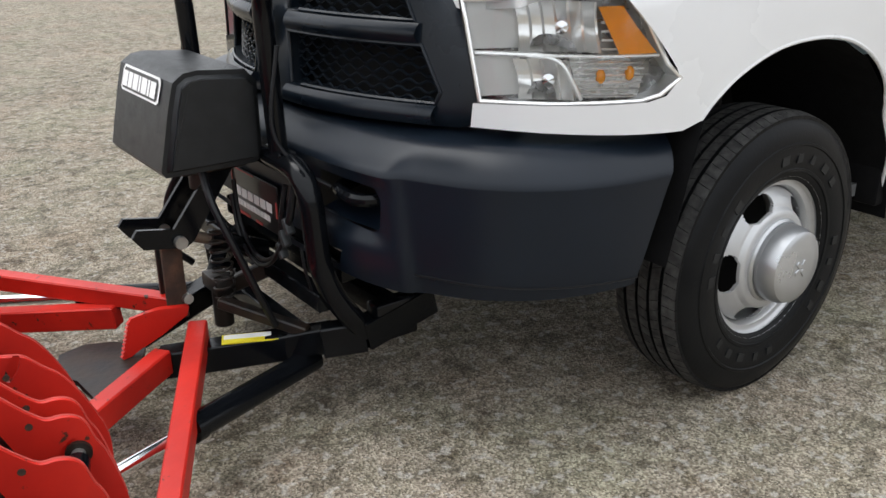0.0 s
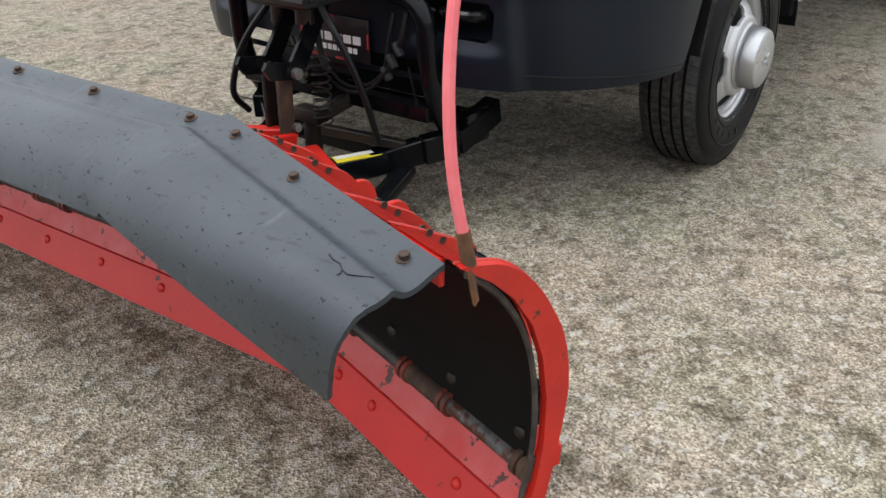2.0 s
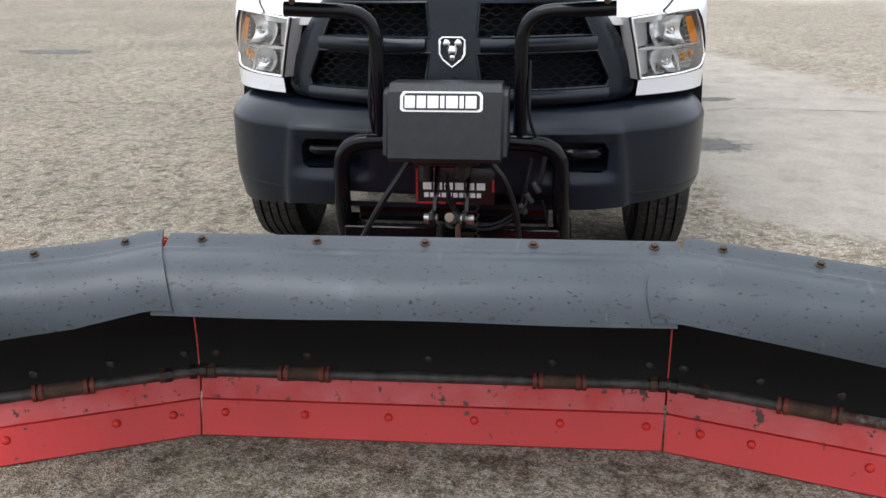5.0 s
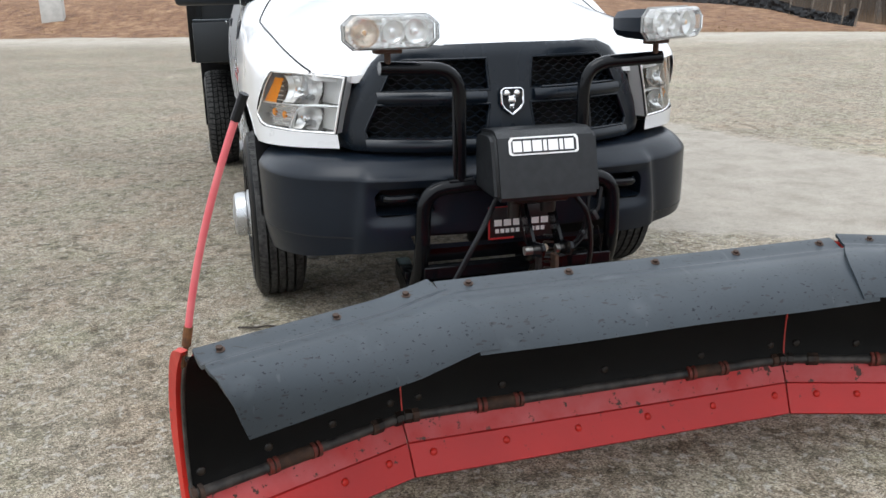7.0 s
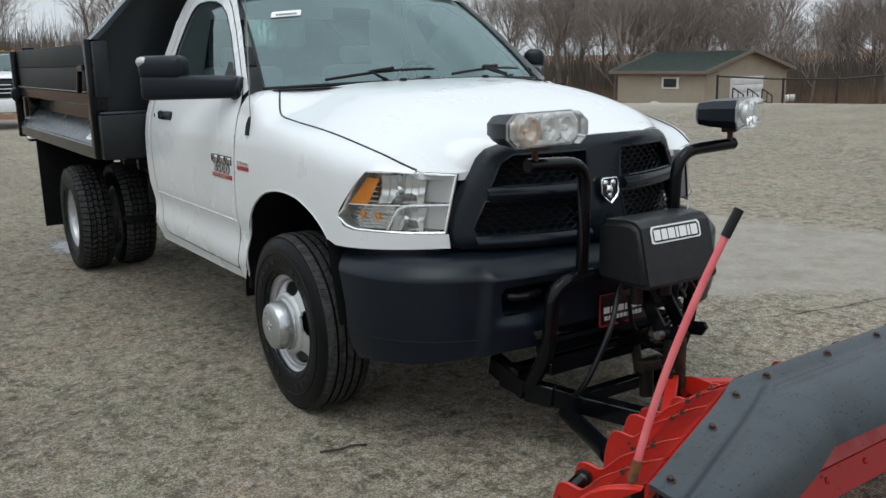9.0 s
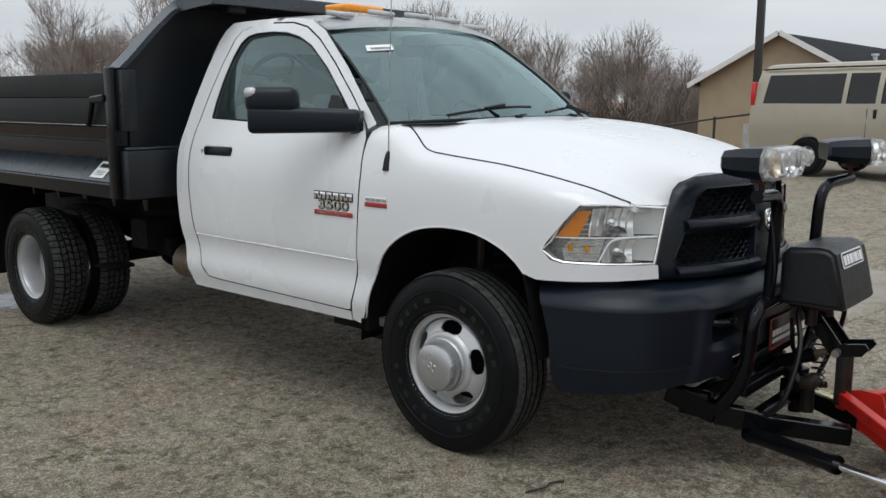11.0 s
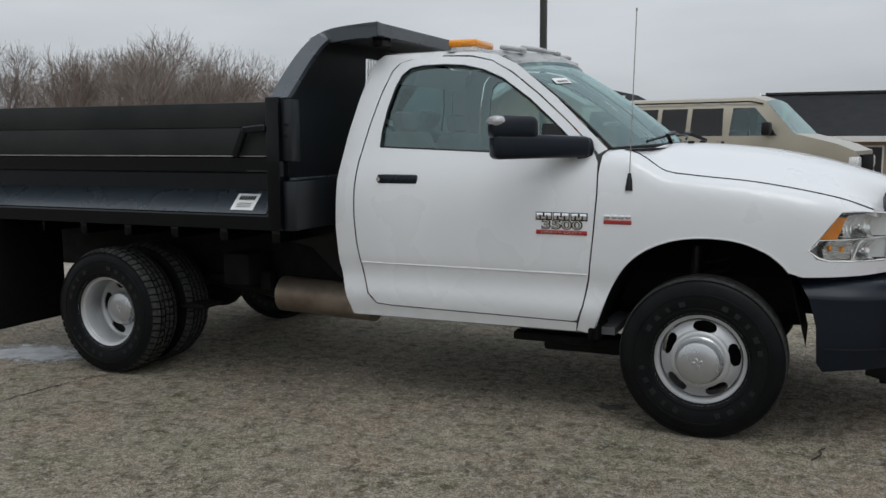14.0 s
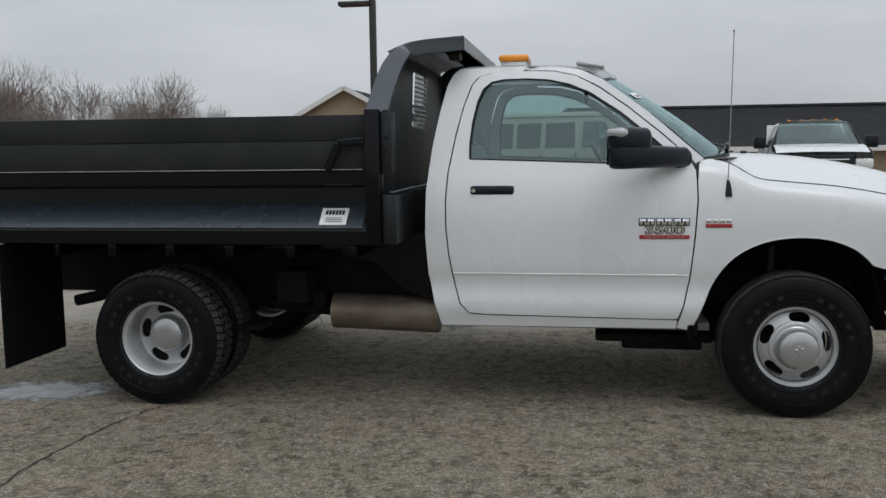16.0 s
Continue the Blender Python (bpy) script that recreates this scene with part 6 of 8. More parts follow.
bmesh.ops.create_uvsphere(dome_b, u_segments=12, v_segments=6, radius=0.0125, matrix=Matrix.Diagonal((1, 0.55, 1, 1)))
DOME = finish("bolt", dome_b, RED, 60)
dull_b = bmesh.new()
bmesh.ops.create_uvsphere(dull_b, u_segments=12, v_segments=6, radius=0.013, matrix=Matrix.Diagonal((1, 0.4, 1, 1)))
DULL = finish("bolt", dull_b, BLACK_WORN, 60)


def set_bolt(me, p, n):
    ob = new("bolt", me)
    ob.parent = plow
    y = Vector(n).normalized()
    x = y.orthogonal().normalized()
    m = Matrix((x, y, x.cross(y))).transposed().to_4x4()
    m.translation = p
    ob.matrix_basis = m


for a in (0.074, 0.304, 0.515, 0.723, 0.950):
    set_bolt(BOLT, flap_point("C", a, 0.075, -0.011), (0.2, 0, 1))
for seg in "LR":
    for a in (0.14, 0.45, 0.90):
        set_bolt(BOLT, flap_point(seg, a, 0.075, flap_lift(seg, a) - 0.003), (0.2, 0, 1))
for seg, domes, dulls in (("C", (0.055, 0.232, 0.415, 0.600, 0.782, 0.962), (0.04, 0.24, 0.50, 0.76, 0.96)), ("L", (0.145, 0.345, 0.775, 0.885), (0.06, 0.36, 0.66, 0.95)), ("R", (0.115, 0.345, 0.775, 0.885), (0.06, 0.36, 0.66, 0.95))):
    for a in domes:
        p, q = on_plow(seg, a, 0.005, 0.010), on_plow(seg, a, -0.040, 0.101)
        n = (q - p).cross(on_plow(seg, 1, 0, 0) - on_plow(seg, 0, 0, 0))
        n = n if n.x > 0 else -n
        set_bolt(DOME, p.lerp(q, 0.66) + n.normalized() * 0.001, n)
    for a in dulls:
        set_bolt(DULL, on_plow(seg, a, board_v(0.236) + 0.002, 0.236), on_plow(seg, a, 1, 0.236) - on_plow(seg, a, 0, 0.236))

# ribs and end plates on the back
BACK = [(0.125, 0.664), (0.085, 0.642), (0.03, 0.610), (-0.03, 0.576), (-0.075, 0.526), (-0.098, 0.501), (-0.125, 0.478), (-0.150, 0.477), (-0.172, 0.470), (-0.188, 0.452), (-0.199, 0.415), (-0.213, 0.385), (-0.232, 0.31), (-0.245, 0.22), (-0.235, 0.14), (-0.19, 0.09)]
BACK_L = [(0.125, 0.666), (0.085, 0.645), (0.03, 0.613)] + BACK[3:]
HUMP = [(0.125, 0.664), (0.070, 0.637), (0.014, 0.602), (-0.024, 0.568), (-0.050, 0.538), (-0.084, 0.522), (-0.128, 0.512), (-0.146, 0.500), (-0.166, 0.478), (-0.199, 0.446), (-0.235, 0.38), (-0.265, 0.29), (-0.262, 0.19), (-0.235, 0.12), (-0.19, 0.09)]
TIP = [(0.130, 0.672), (0.095, 0.664), (0.045, 0.646), (-0.003, 0.612), (-0.047, 0.566), (-0.085, 0.512), (-0.118, 0.454), (-0.138, 0.390), (-0.146, 0.325), (-0.138, 0.25), (-0.120, 0.17), (-0.098, 0.10)]
BACK_R = [(0.125, 0.664), (0.06, 0.632), (0.0, 0.590), (-0.05, 0.556), (-0.098, 0.508), (-0.125, 0.504), (-0.150, 0.507), (-0.172, 0.498), (-0.186, 0.46), (-0.195, 0.40), (-0.19, 0.33), (-0.19, 0.24), (-0.175, 0.15), (-0.14, 0.09)]
FRONT = [(board_v(z) - 0.013, z) for z in (0.10, 0.16, 0.235, 0.33, 0.42, 0.50, 0.57, 0.62, 0.638)]
oval = lambda v, z, rv, rz, n=14: [(v + rv * math.cos(a) - 0.4 * rz * math.sin(a), z + rz * math.sin(a)) for a in np.linspace(0, math.tau, n, endpoint=False)]
HOLE_A, HOLE_B = oval(-0.150, 0.40, 0.016, 0.030), oval(-0.165, 0.235, 0.022, 0.035)
STUD_B = bmesh.new()
bmesh.ops.create_cone(STUD_B, cap_ends=True, segments=8, radius1=0.007, radius2=0.0055, depth=0.006, matrix=Matrix.Rotation(math.pi / 2, 4, "X"))
STUD = finish("bolt", STUD_B, RUST, 30)


def rib(seg, a, name, thick, label, back=BACK, holes=()):
    rb = bmesh.new()
    back_line = [(p.x, p.y) for p in curve_pts([(v, z, 0) for v, z in back], 3)]
    flare = 0.24 if name == "end_plate" else 0.0
    at = lambda v, z: on_plow(seg, a + flare * max(0.0, board_v(z) - 0.013 - v), v, z)
    panel(FRONT + back_line, at, 0.05, holes, bm=rb)
    bmesh.ops.solidify(rb, geom=rb.faces[:], thickness=thick)
    r = part(name, rb, RIB_RED, plow, label)
    ed = bmesh.new()
    tube(ed, [at(v, z) for v, z in back_line[:-8]], 0.0022, 5)
    part("worn_rim", ed, RED_EDGE, r, "pale worn paint along the edge")
    for v, z in ((-0.10, 0.46), (-0.13, 0.34), (-0.125, 0.24), (-0.03, 0.575)) if name == "end_plate" else ((0.045, 0.622), (0.015, 0.598), (-0.10, 0.475)):
        n = on_plow(seg, a + 0.1, v, z) - on_plow(seg, a, v, z)
        for d in (-1, 1):
            set_bolt(STUD, at(v, z) + n.normalized() * d * 0.009, n)
    return r


def pivot_pin(seg, a0, a1, v, z):
    """A pin with a black sleeve between two ribs."""
    p, q = on_plow(seg, a0, v, z), on_plow(seg, a1, v, z)
    pn = bmesh.new()
    tube(pn, [p, q], 0.013, 12)
    pin = part("pivot_pin", pn, GALV, plow, "zinc pivot pin in a black sleeve")
    pn = bmesh.new()
    tube(pn, [p.lerp(q, 0.30), p.lerp(q, 0.78)], 0.021, 14)
    part("sleeve", pn, BLACK, pin)
    for t in (0.06, 0.94):
        pn = bmesh.new()
        tube(pn, [p.lerp(q, t - 0.035), p.lerp(q, t + 0.035)], 0.024, 14)
        part("collar", pn, BLACK_WORN, pin)


for seg, spots in (("C", (0.03, 0.13, 0.26, 0.5, 0.74, 0.87, 0.97)), ("L", (0.04, 0.24, 0.575, 0.76)), ("R", (0.04, 0.24, 0.575, 0.76))):
    for a in spots:
        tall = seg == "C" and a not in (0.03, 0.5, 0.97)
        rib(seg, a, "rib", 0.010, "red curved back rib with scalloped edge", BACK_R if seg == "R" or seg == "C" and a < 0.6 else HUMP if tall else BACK_L if seg == "L" else BACK, (oval(-0.115, 0.49, 0.012, 0.028),) if tall else (HOLE_A,) if a in (0.04, 0.97, 0.03) else ())
for seg, low in (("R", 0.46), ("C", 0.61), ("L", 0.626)):
    bs = bmesh.new()
    skin = [(0.46, board_v(0.46) - 0.030), (0.53, board_v(0.53) - 0.030), (0.60, board_v(0.60) - 0.030), (0.632, 0.068), (0.668, 0.126)]
    grid(bs, 12, 10, lambda u, t: on_plow(seg, 0.01 + 0.96 * u, lerp_table(skin, low + (0.668 - low) * t), low + (0.668 - low) * t))
    bmesh.ops.solidify(bs, geom=bs.faces[:], thickness=0.004)
    part("back_sheet", bs, RIB_RED, plow, "red backing sheet between the ribs")
for seg in "LR":
    e = rib(seg, 1.0, "end_plate", 0.014 if seg == "L" else -0.014, "red curved end plate with chipped rusty paint", TIP)
    we2 = bmesh.new()
    tube(we2, [on_plow(seg, 0.997, board_v(z) + 0.001, z) for z in np.linspace(0.13, 0.64, 18)], 0.0055, 6)
    part("board_edge", we2, PIPE, e, "dark worn edge of the poly face")
    for d in (0.955, 0.985):
        kn = bmesh.new()
        tube(kn, [on_plow(seg, d, *SHAFT), on_plow(seg, d + 0.018, *SHAFT)], 0.026, 14)
        part("hinge_knuckle", kn, RUST, e, "rusty hinge knuckle")
    pivot_pin(seg, 0.585, 0.75, -0.156 if seg == "L" else -0.152, 0.448 if seg == "L" else 0.472)
    pivot_pin(seg, 0.05, 0.23, -0.17 if seg == "L" else -0.14, 0.40 if seg == "L" else 0.37)
pivot_pin("C", 0.74, 0.87, -0.075, 0.505)
for seg in "RCL":
    ta = bmesh.new()
    bar(ta, on_plow(seg, 0.01, 0.124, 0.640), on_plow(seg, 0.985 if seg == "C" else 0.955, 0.124, 0.640), 0.010, 0.045, 0.002)
    part("top_angle", ta, RED, plow, "red top angle under the rubber")
for seg in "RCL":
    for v, z, w, h in ((-0.145, 0.125, 0.10, 0.05),):
        bk = bmesh.new()
        bar(bk, on_plow(seg, 0.0, v, z), on_plow(seg, 0.96, v, z), w, h, 0.003)
        part("back_stiffener", bk, RED, plow, "red horizontal stiffener")
for seg in "LR":
    s = 1 if seg == "L" else -1
    for a0 in (0.14, 0.41, 0.88):
        spg = bmesh.new()
        c0, c1 = on_plow(seg, a0 - 0.07, -0.165, 0.235), on_plow(seg, a0 + 0.07, -0.165, 0.235)
        d = (c1 - c0)
        x = Vector((0, 0, 1))
        y = d.normalized().cross(x)
        tube(spg, [c0 + d * t + 0.03 * (math.cos(t * 9 * math.tau) * x + math.sin(t * 9 * math.tau) * y) for t in np.linspace(0, 1, 90)], 0.006, 5)
        part("trip_spring", spg, BLACK, plow, "black coil trip spring")
    # label on the back of the moldboard
    lbp = bmesh.new()
    back_at = lambda t: Vector((board_v(0.36 + 0.24 * t) - 0.018, 0.36 + 0.24 * t))
    grid(lbp, 4, 8, lambda u, t: on_plow(seg, 0.785 + 0.19 * u, back_at(t).x, back_at(t).y))
    lab = part("brand_label", lbp, DARKLAB, plow, "black and white label with pale bars")
    for k in range(7):
        lbp = bmesh.new()
        grid(lbp, 1, 4, lambda u, t: on_plow(seg, 0.797 + 0.0245 * k + 0.019 * u, back_at(0.50 + 0.34 * t).x - 0.003, back_at(0.50 + 0.34 * t).y))
        part("label_bar", lbp, WHITEPL, lab)
    for t0 in (0.44, 0.84):
        lbp = bmesh.new()
        grid(lbp, 6, 1, lambda u, t: on_plow(seg, 0.793 + 0.172 * u, back_at(t0 + 0.025 * t).x - 0.003, back_at(t0).y + 0.006 * t))
        part("label_rule", lbp, YELLOW, lab)
    for k in range(6):
        lbp = bmesh.new()
        grid(lbp, 1, 2, lambda u, t: on_plow(seg, 0.835 + 0.018 * k + 0.012 * u, back_at(0.22 + 0.10 * t).x - 0.003, back_at(0.22 + 0.10 * t).y))
        part("label_bar", lbp, WHITEPL, lab)
# marker rods
for foot, bow, top in (((2.262, 1.342, 0.712), (2.290, 1.297, 0.938), (2.122, 1.290, 1.260)), ((2.359, -1.252, 0.720), (2.390, -1.205, 0.971), (2.458, -1.089, 1.250))):
    foot, bow, top = Vector(foot), Vector(bow), Vector(top)
    line = [foot.lerp(bow, t).lerp(bow.lerp(top, t), t) for t in np.linspace(0, 1, 21)]
    rod = bmesh.new()
    tube(rod, line[:19], 0.0085, 10, r_end=0.008)
    r_ob = part("marker_rod", rod, MARKER, plow, "faded red plow marker rod with black tip")
    rod = bmesh.new()
    tube(rod, line[18:], 0.0105, 10)
    part("rubber_tip", rod, MESH, r_ob)
    rod = bmesh.new()
    low = foot + (foot - line[3]).normalized() * 0.11
    tube(rod, [foot.lerp(low, 0.45), foot], 0.0108, 10)
    bar(rod, low, foot.lerp(low, 0.15), 0.020, 0.007)
    part("rod_clamp", rod, ORANGE_RUST, r_ob, "rusted clamp")

# push frame
for p, q, w, h in (((1.31, 0.11, 0.235), (1.74, 0.95, 0.17), 0.05, 0.07), ((1.33, 0.03, 0.29), (1.86, -0.64, 0.305), 0.045, 0.05), ((1.46, -0.10, 0.245), (1.80, -0.42, 0.20), 0.05, 0.065), ((1.42, 0.13, 0.19), (1.80, 0.42, 0.19), 0.05, 0.07), ((1.79, -0.75, 0.19), (1.79, 0.85, 0.17), 0.06, 0.07)):
    af = bmesh.new()
    bar(af, p, q, w, h)
    part("push_tube", af, RIB_RED, plow, "red push frame tube")
qp = bmesh.new()
teeth = [(1.482 + 0.034 * t + (0.008 if k % 2 else 0.0), 0.305 - 0.115 * t) for k, t in enumerate(np.linspace(0, 1, 22))]
panel([(1.315, 0.300), (1.40, 0.318), (1.478, 0.312), *teeth, (1.47, 0.215), (1.40, 0.238), (1.325, 0.272)], lambda x, z: (x, 0.06 + 0.10 * (x - 1.31), z), 0.04, thick=0.010, bm=qp)
part("quadrant_plate", qp, RED, plow, "red toothed quadrant plate")
dk = bmesh.new()
panel([(1.44, 0.05), (1.50, 0.17), (1.56, 0.24), (1.63, 0.25), (1.64, 0.13), (1.68, 0.06), (1.64, -0.04), (1.57, -0.06), (1.50, -0.03)], lambda x, y: (x, y, 0.205), 0.08, thick=0.015, bm=dk)
part("pivot_plate", dk, BLACK_WORN, plow, "dark pivot plate")
lb = bmesh.new()
for s in (-1, 1):
    bar(lb, (1.0, s * 0.30, 0.20), (1.42, s * 0.10, 0.17), 0.065, 0.075)
bar(lb, (1.06, -0.27, 0.19), (1.06, 0.27, 0.19), 0.05, 0.05)
for s in (-1, 1):
    bar(lb, (1.04, s * 0.36, 0.235), (1.12, s * 0.25, 0.19), 0.05, 0.07)
    tube(lb, [(1.07, s * 0.25, 0.10), (1.07, s * 0.25, 0.215)], 0.03, 12)
part("hitch_frame", lb, BLACK, plow, "black hitch A-frame")
for s in (-1, 1):
    hx = bmesh.new()
    tube(hx, [(1.065, s * 0.25, 0.215), (1.065, s * 0.25, 0.232)], 0.022, 6)
    part("pin", hx, GALV, plow, "zinc pin")
    hx = bmesh.new()
    tube(hx, [(1.325, s * 0.04 + 0.02, 0.492), (1.325, s * 0.085 + 0.02, 0.492)], 0.017, 12)
    part("pin", hx, GALV, plow, "zinc pin")
hx = bmesh.new()
tube(hx, [(1.315, 0.045, 0.315), (1.315, 0.075, 0.318)], 0.014, 10)
part("pin", hx, GALV, plow, "zinc pin")
yl = bmesh.new()
m = Matrix.Translation((1.205, 0.205, 0.222)) @ Matrix.Rotation(radians(-25.5), 4, "Z")
box(yl, (-0.075, -0.02, 0), (0.075, 0.03, 0.0035), 0, m)
yel = part("warning_label", yl, YELLOW, plow, "yellow warning label")
yl = bmesh.new()
box(yl, (-0.07, -0.016, 0.0036), (0.07, 0.008, 0.0046), 0, m)
part("label_field", yl, WHITEPL, yel)
for s in (-1, 1):
    hy = bmesh.new()
    a, b = Vector((1.06, s * 0.285, 0.145)), Vector((1.72, s * 0.56, 0.19))
    tube(hy, [a, a.lerp(b, 0.62)], 0.034, 14)
    tube(hy, [a.lerp(b, 0.60), a.lerp(b, 0.64)], 0.038, 14)
    cyl = part("angle_cylinder", hy, BLACK, plow, "black hydraulic angle cylinder")
    hy = bmesh.new()
    tube(hy, [a.lerp(b, 0.62), b], 0.016, 12)
    part("piston_rod", hy, CHROME, cyl)

# mount, lift tower and lights
for s in (-1, 1):
    mt = bmesh.new()
    bar(mt, (0.76, s * 0.42, 0.30), (0.98, s * 0.42, 0.25), 0.06, 0.085)
    box(mt, (0.82, s * 0.42 - 0.028, 0.22), (0.95, s * 0.42 + 0.028, 0.33), 0.008)
    bar(mt, (0.97, s * 0.42, 0.248), (1.07, s * 0.36, 0.235), 0.055, 0.085)
    part("mount_arm", mt, BLACK, plow, "black frame mount arm")
mt = bmesh.new()
bar(mt, (0.88, -0.39, 0.29), (0.88, 0.39, 0.29), 0.06, 0.06)
part("mount_beam", mt, BLACK, plow)
mt = bmesh.new()
bar(mt, (0.98, -0.36, 0.41), (0.98, 0.36, 0.41), 0.05, 0.06)
part("mount_beam", mt, BLACK, plow)
tw = bmesh.new()
for s in (-1, 1):
    tube(tw, bend([(1.10, s * 0.20, 0.715), (1.10, s * 0.395, 0.705), (1.085, s * 0.405, 0.42), (0.97, s * 0.415, 0.25)], 0.13, 7), 0.031, 14)
bar(tw, (1.10, -0.30, 0.715), (1.10, 0.30, 0.715), 0.05, 0.05)
bar(tw, (1.07, -0.40, 0.36), (1.07, 0.40, 0.36), 0.05, 0.05)
part("lift_tower", tw, BLACK, plow, "black tubular lift tower")
la = bmesh.new()
for s in (-1, 1):
    y = 0.02 + s * 0.055
    ob_pts = [(1.12, 0.72), (1.185, 0.72), (1.335, 0.528), (1.43, 0.545), (1.445, 0.525), (1.42, 0.490), (1.31, 0.470), (1.285, 0.485)]
    panel(ob_pts, lambda x, z: (x, y, z), 0.1, thick=0.012, bm=la)
part("lift_arm", la, BLACK, plow, "black bent lift arm")
li = bmesh.new()
tube(li, [(1.06, 0.02, 0.385), (1.22, 0.02, 0.455)], 0.030, 14)
lift = part("lift_cylinder", li, BLACK, plow, "black lift cylinder")
li = bmesh.new()
tube(li, [(1.20, 0.02, 0.447), (1.315, 0.02, 0.495)], 0.016, 12)
part("piston_rod", li, MUFF, lift)
ul = bmesh.new()
box(ul, (1.312, 0.045, 0.26), (1.368, 0.060, 0.475), 0.004)
part("lift_link", ul, RUST, plow, "rusty flat lift link")
ul = bmesh.new()
box(ul, (1.317, -0.02, 0.26), (1.362, -0.005, 0.475), 0.004)
part("lift_link", ul, BLACK_WORN, plow, "black flat lift link")
st = bmesh.new()
tube(st, [(1.20, 0.02, 0.19), (1.20, 0.02, 0.33)], 0.028, 12)
box(st, (1.175, -0.035, 0.30), (1.235, 0.075, 0.345), 0.008)
part("jack_stand", st, BLACK_WORN, plow, "black worn jack stand")
st = bmesh.new()
bar(st, (1.18, 0.0, 0.29), (1.05, 0.10, 0.37), 0.035, 0.045)
part("brace", st, BLACK_WORN, plow)
st = bmesh.new()
bar(st, (1.08, 0.30, 0.24), (1.24, 0.10, 0.30), 0.035, 0.03)
part("brace", st, BLACK_WORN, plow)
st = bmesh.new()
tube(st, [(1.215 + 0.028 * math.cos(k), 0.085 + 0.028 * math.sin(k), 0.305 + 0.0045 * k / 1.05) for k in np.linspace(0, 8 * math.tau, 110)], 0.0035, 5)
part("return_spring", st, BLACK_WORN, plow)
pb = bmesh.new()
prof = [(1.12, 0.715), (1.12, 0.905), (1.15, 0.938), (1.27, 0.948), (1.305, 0.944), (1.333, 0.925), (1.351, 0.862), (1.385, 0.715), (1.375, 0.70), (1.14, 0.70)]
ring_l, ring_r = [pb.verts.new((x, 0.215, z)) for x, z in prof], [pb.verts.new((x, -0.195, z)) for x, z in prof]
for i in range(len(prof)):
    j = (i + 1) % len(prof)
    pb.faces.new((ring_l[i], ring_l[j], ring_r[j], ring_r[i]))
pb.faces.new(ring_l[::-1])
pb.faces.new(ring_r)
bmesh.ops.recalc_face_normals(pb, faces=pb.faces)
bmesh.ops.bevel(pb, geom=[e for e in pb.edges if abs(e.verts[0].co.y - e.verts[1].co.y) < 0.01], offset=0.02, segments=3, affect="EDGES")
bx = part("pump_box", pb, BOXMAT, plow, "textured black pump box with white label")


def box_front(y, w, off):
    """w from 0 to 1 down the sloped upper front of the box."""
    a, b = Vector((1.3345, 0.920)), Vector((1.350, 0.867))
    q = a.lerp(b, w)
    n = Vector((b.y - a.y, -(b.x - a.x))).normalized() * -off
    return (q.x + n.x, y, q.y + n.y)


lbq = bmesh.new()
label_shape = [(-0.135, 0.15), (-0.125, -0.12), (0.125, -0.12), (0.135, 0.10), (0.135, 0.95), (0.125, 1.08), (-0.125, 1.08), (-0.135, 0.95)]
panel(label_shape, lambda y, w: box_front(y, w, 0.003), 0.2, bm=lbq)
labl = part("brand_label", lbq, WHITEPL, bx, "white label with dark bars")
lbq = bmesh.new()
panel([(y * 0.93, 0.5 + (w - 0.5) * 0.82) for y, w in label_shape], lambda y, w: box_front(y, w, 0.0045), 0.2, bm=lbq)
part("label_field", lbq, DARKLAB, labl)
y0 = 0.115
for wide in (0.036, 0.014, 0.038, 0.014, 0.036, 0.030, 0.034):
    lbq = bmesh.new()
    y1 = y0 - wide
    panel([(y1, 0.14), (y0, 0.14), (y0, 0.86), (y1, 0.86)], lambda y, w: box_front(y, w, 0.006), 0.3, bm=lbq)
    part("label_bar", lbq, WHITEPL, labl)
    y0 = y1 - 0.0055
for s in (-1, 1):
    lt = bmesh.new()
    tube(lt, bend([(1.10, s * 0.25, 0.70), (1.12, s * 0.25, 1.16), (1.15, s * 0.56, 1.175)], 0.11, 7), 0.025, 12)
    part("light_post", lt, BLACK, plow, "black bent light post")
OCT = [(-0.172, -0.026), (-0.135, -0.058), (0.135, -0.058), (0.172, -0.026), (0.172, 0.026), (0.135, 0.058), (-0.135, 0.058), (-0.172, 0.026)]


def loft(bm, m, rings, caps=True):
    """Skins octagons given as (x, scale in y, scale in z, shift in y)."""
    made = [[bm.verts.new(m @ Vector((x, y * ky + dy, z * kz))) for y, z in OCT] for x, ky, kz, dy in rings]
    for p, q in zip(made, made[1:]):
        for k in range(8):
            bm.faces.new((p[k], p[(k + 1) % 8], q[(k + 1) % 8], q[k]))
    if caps:
        bm.faces.new(made[0][::-1])
        bm.faces.new(made[-1])
    bmesh.ops.recalc_face_normals(bm, faces=bm.faces)
    return bm


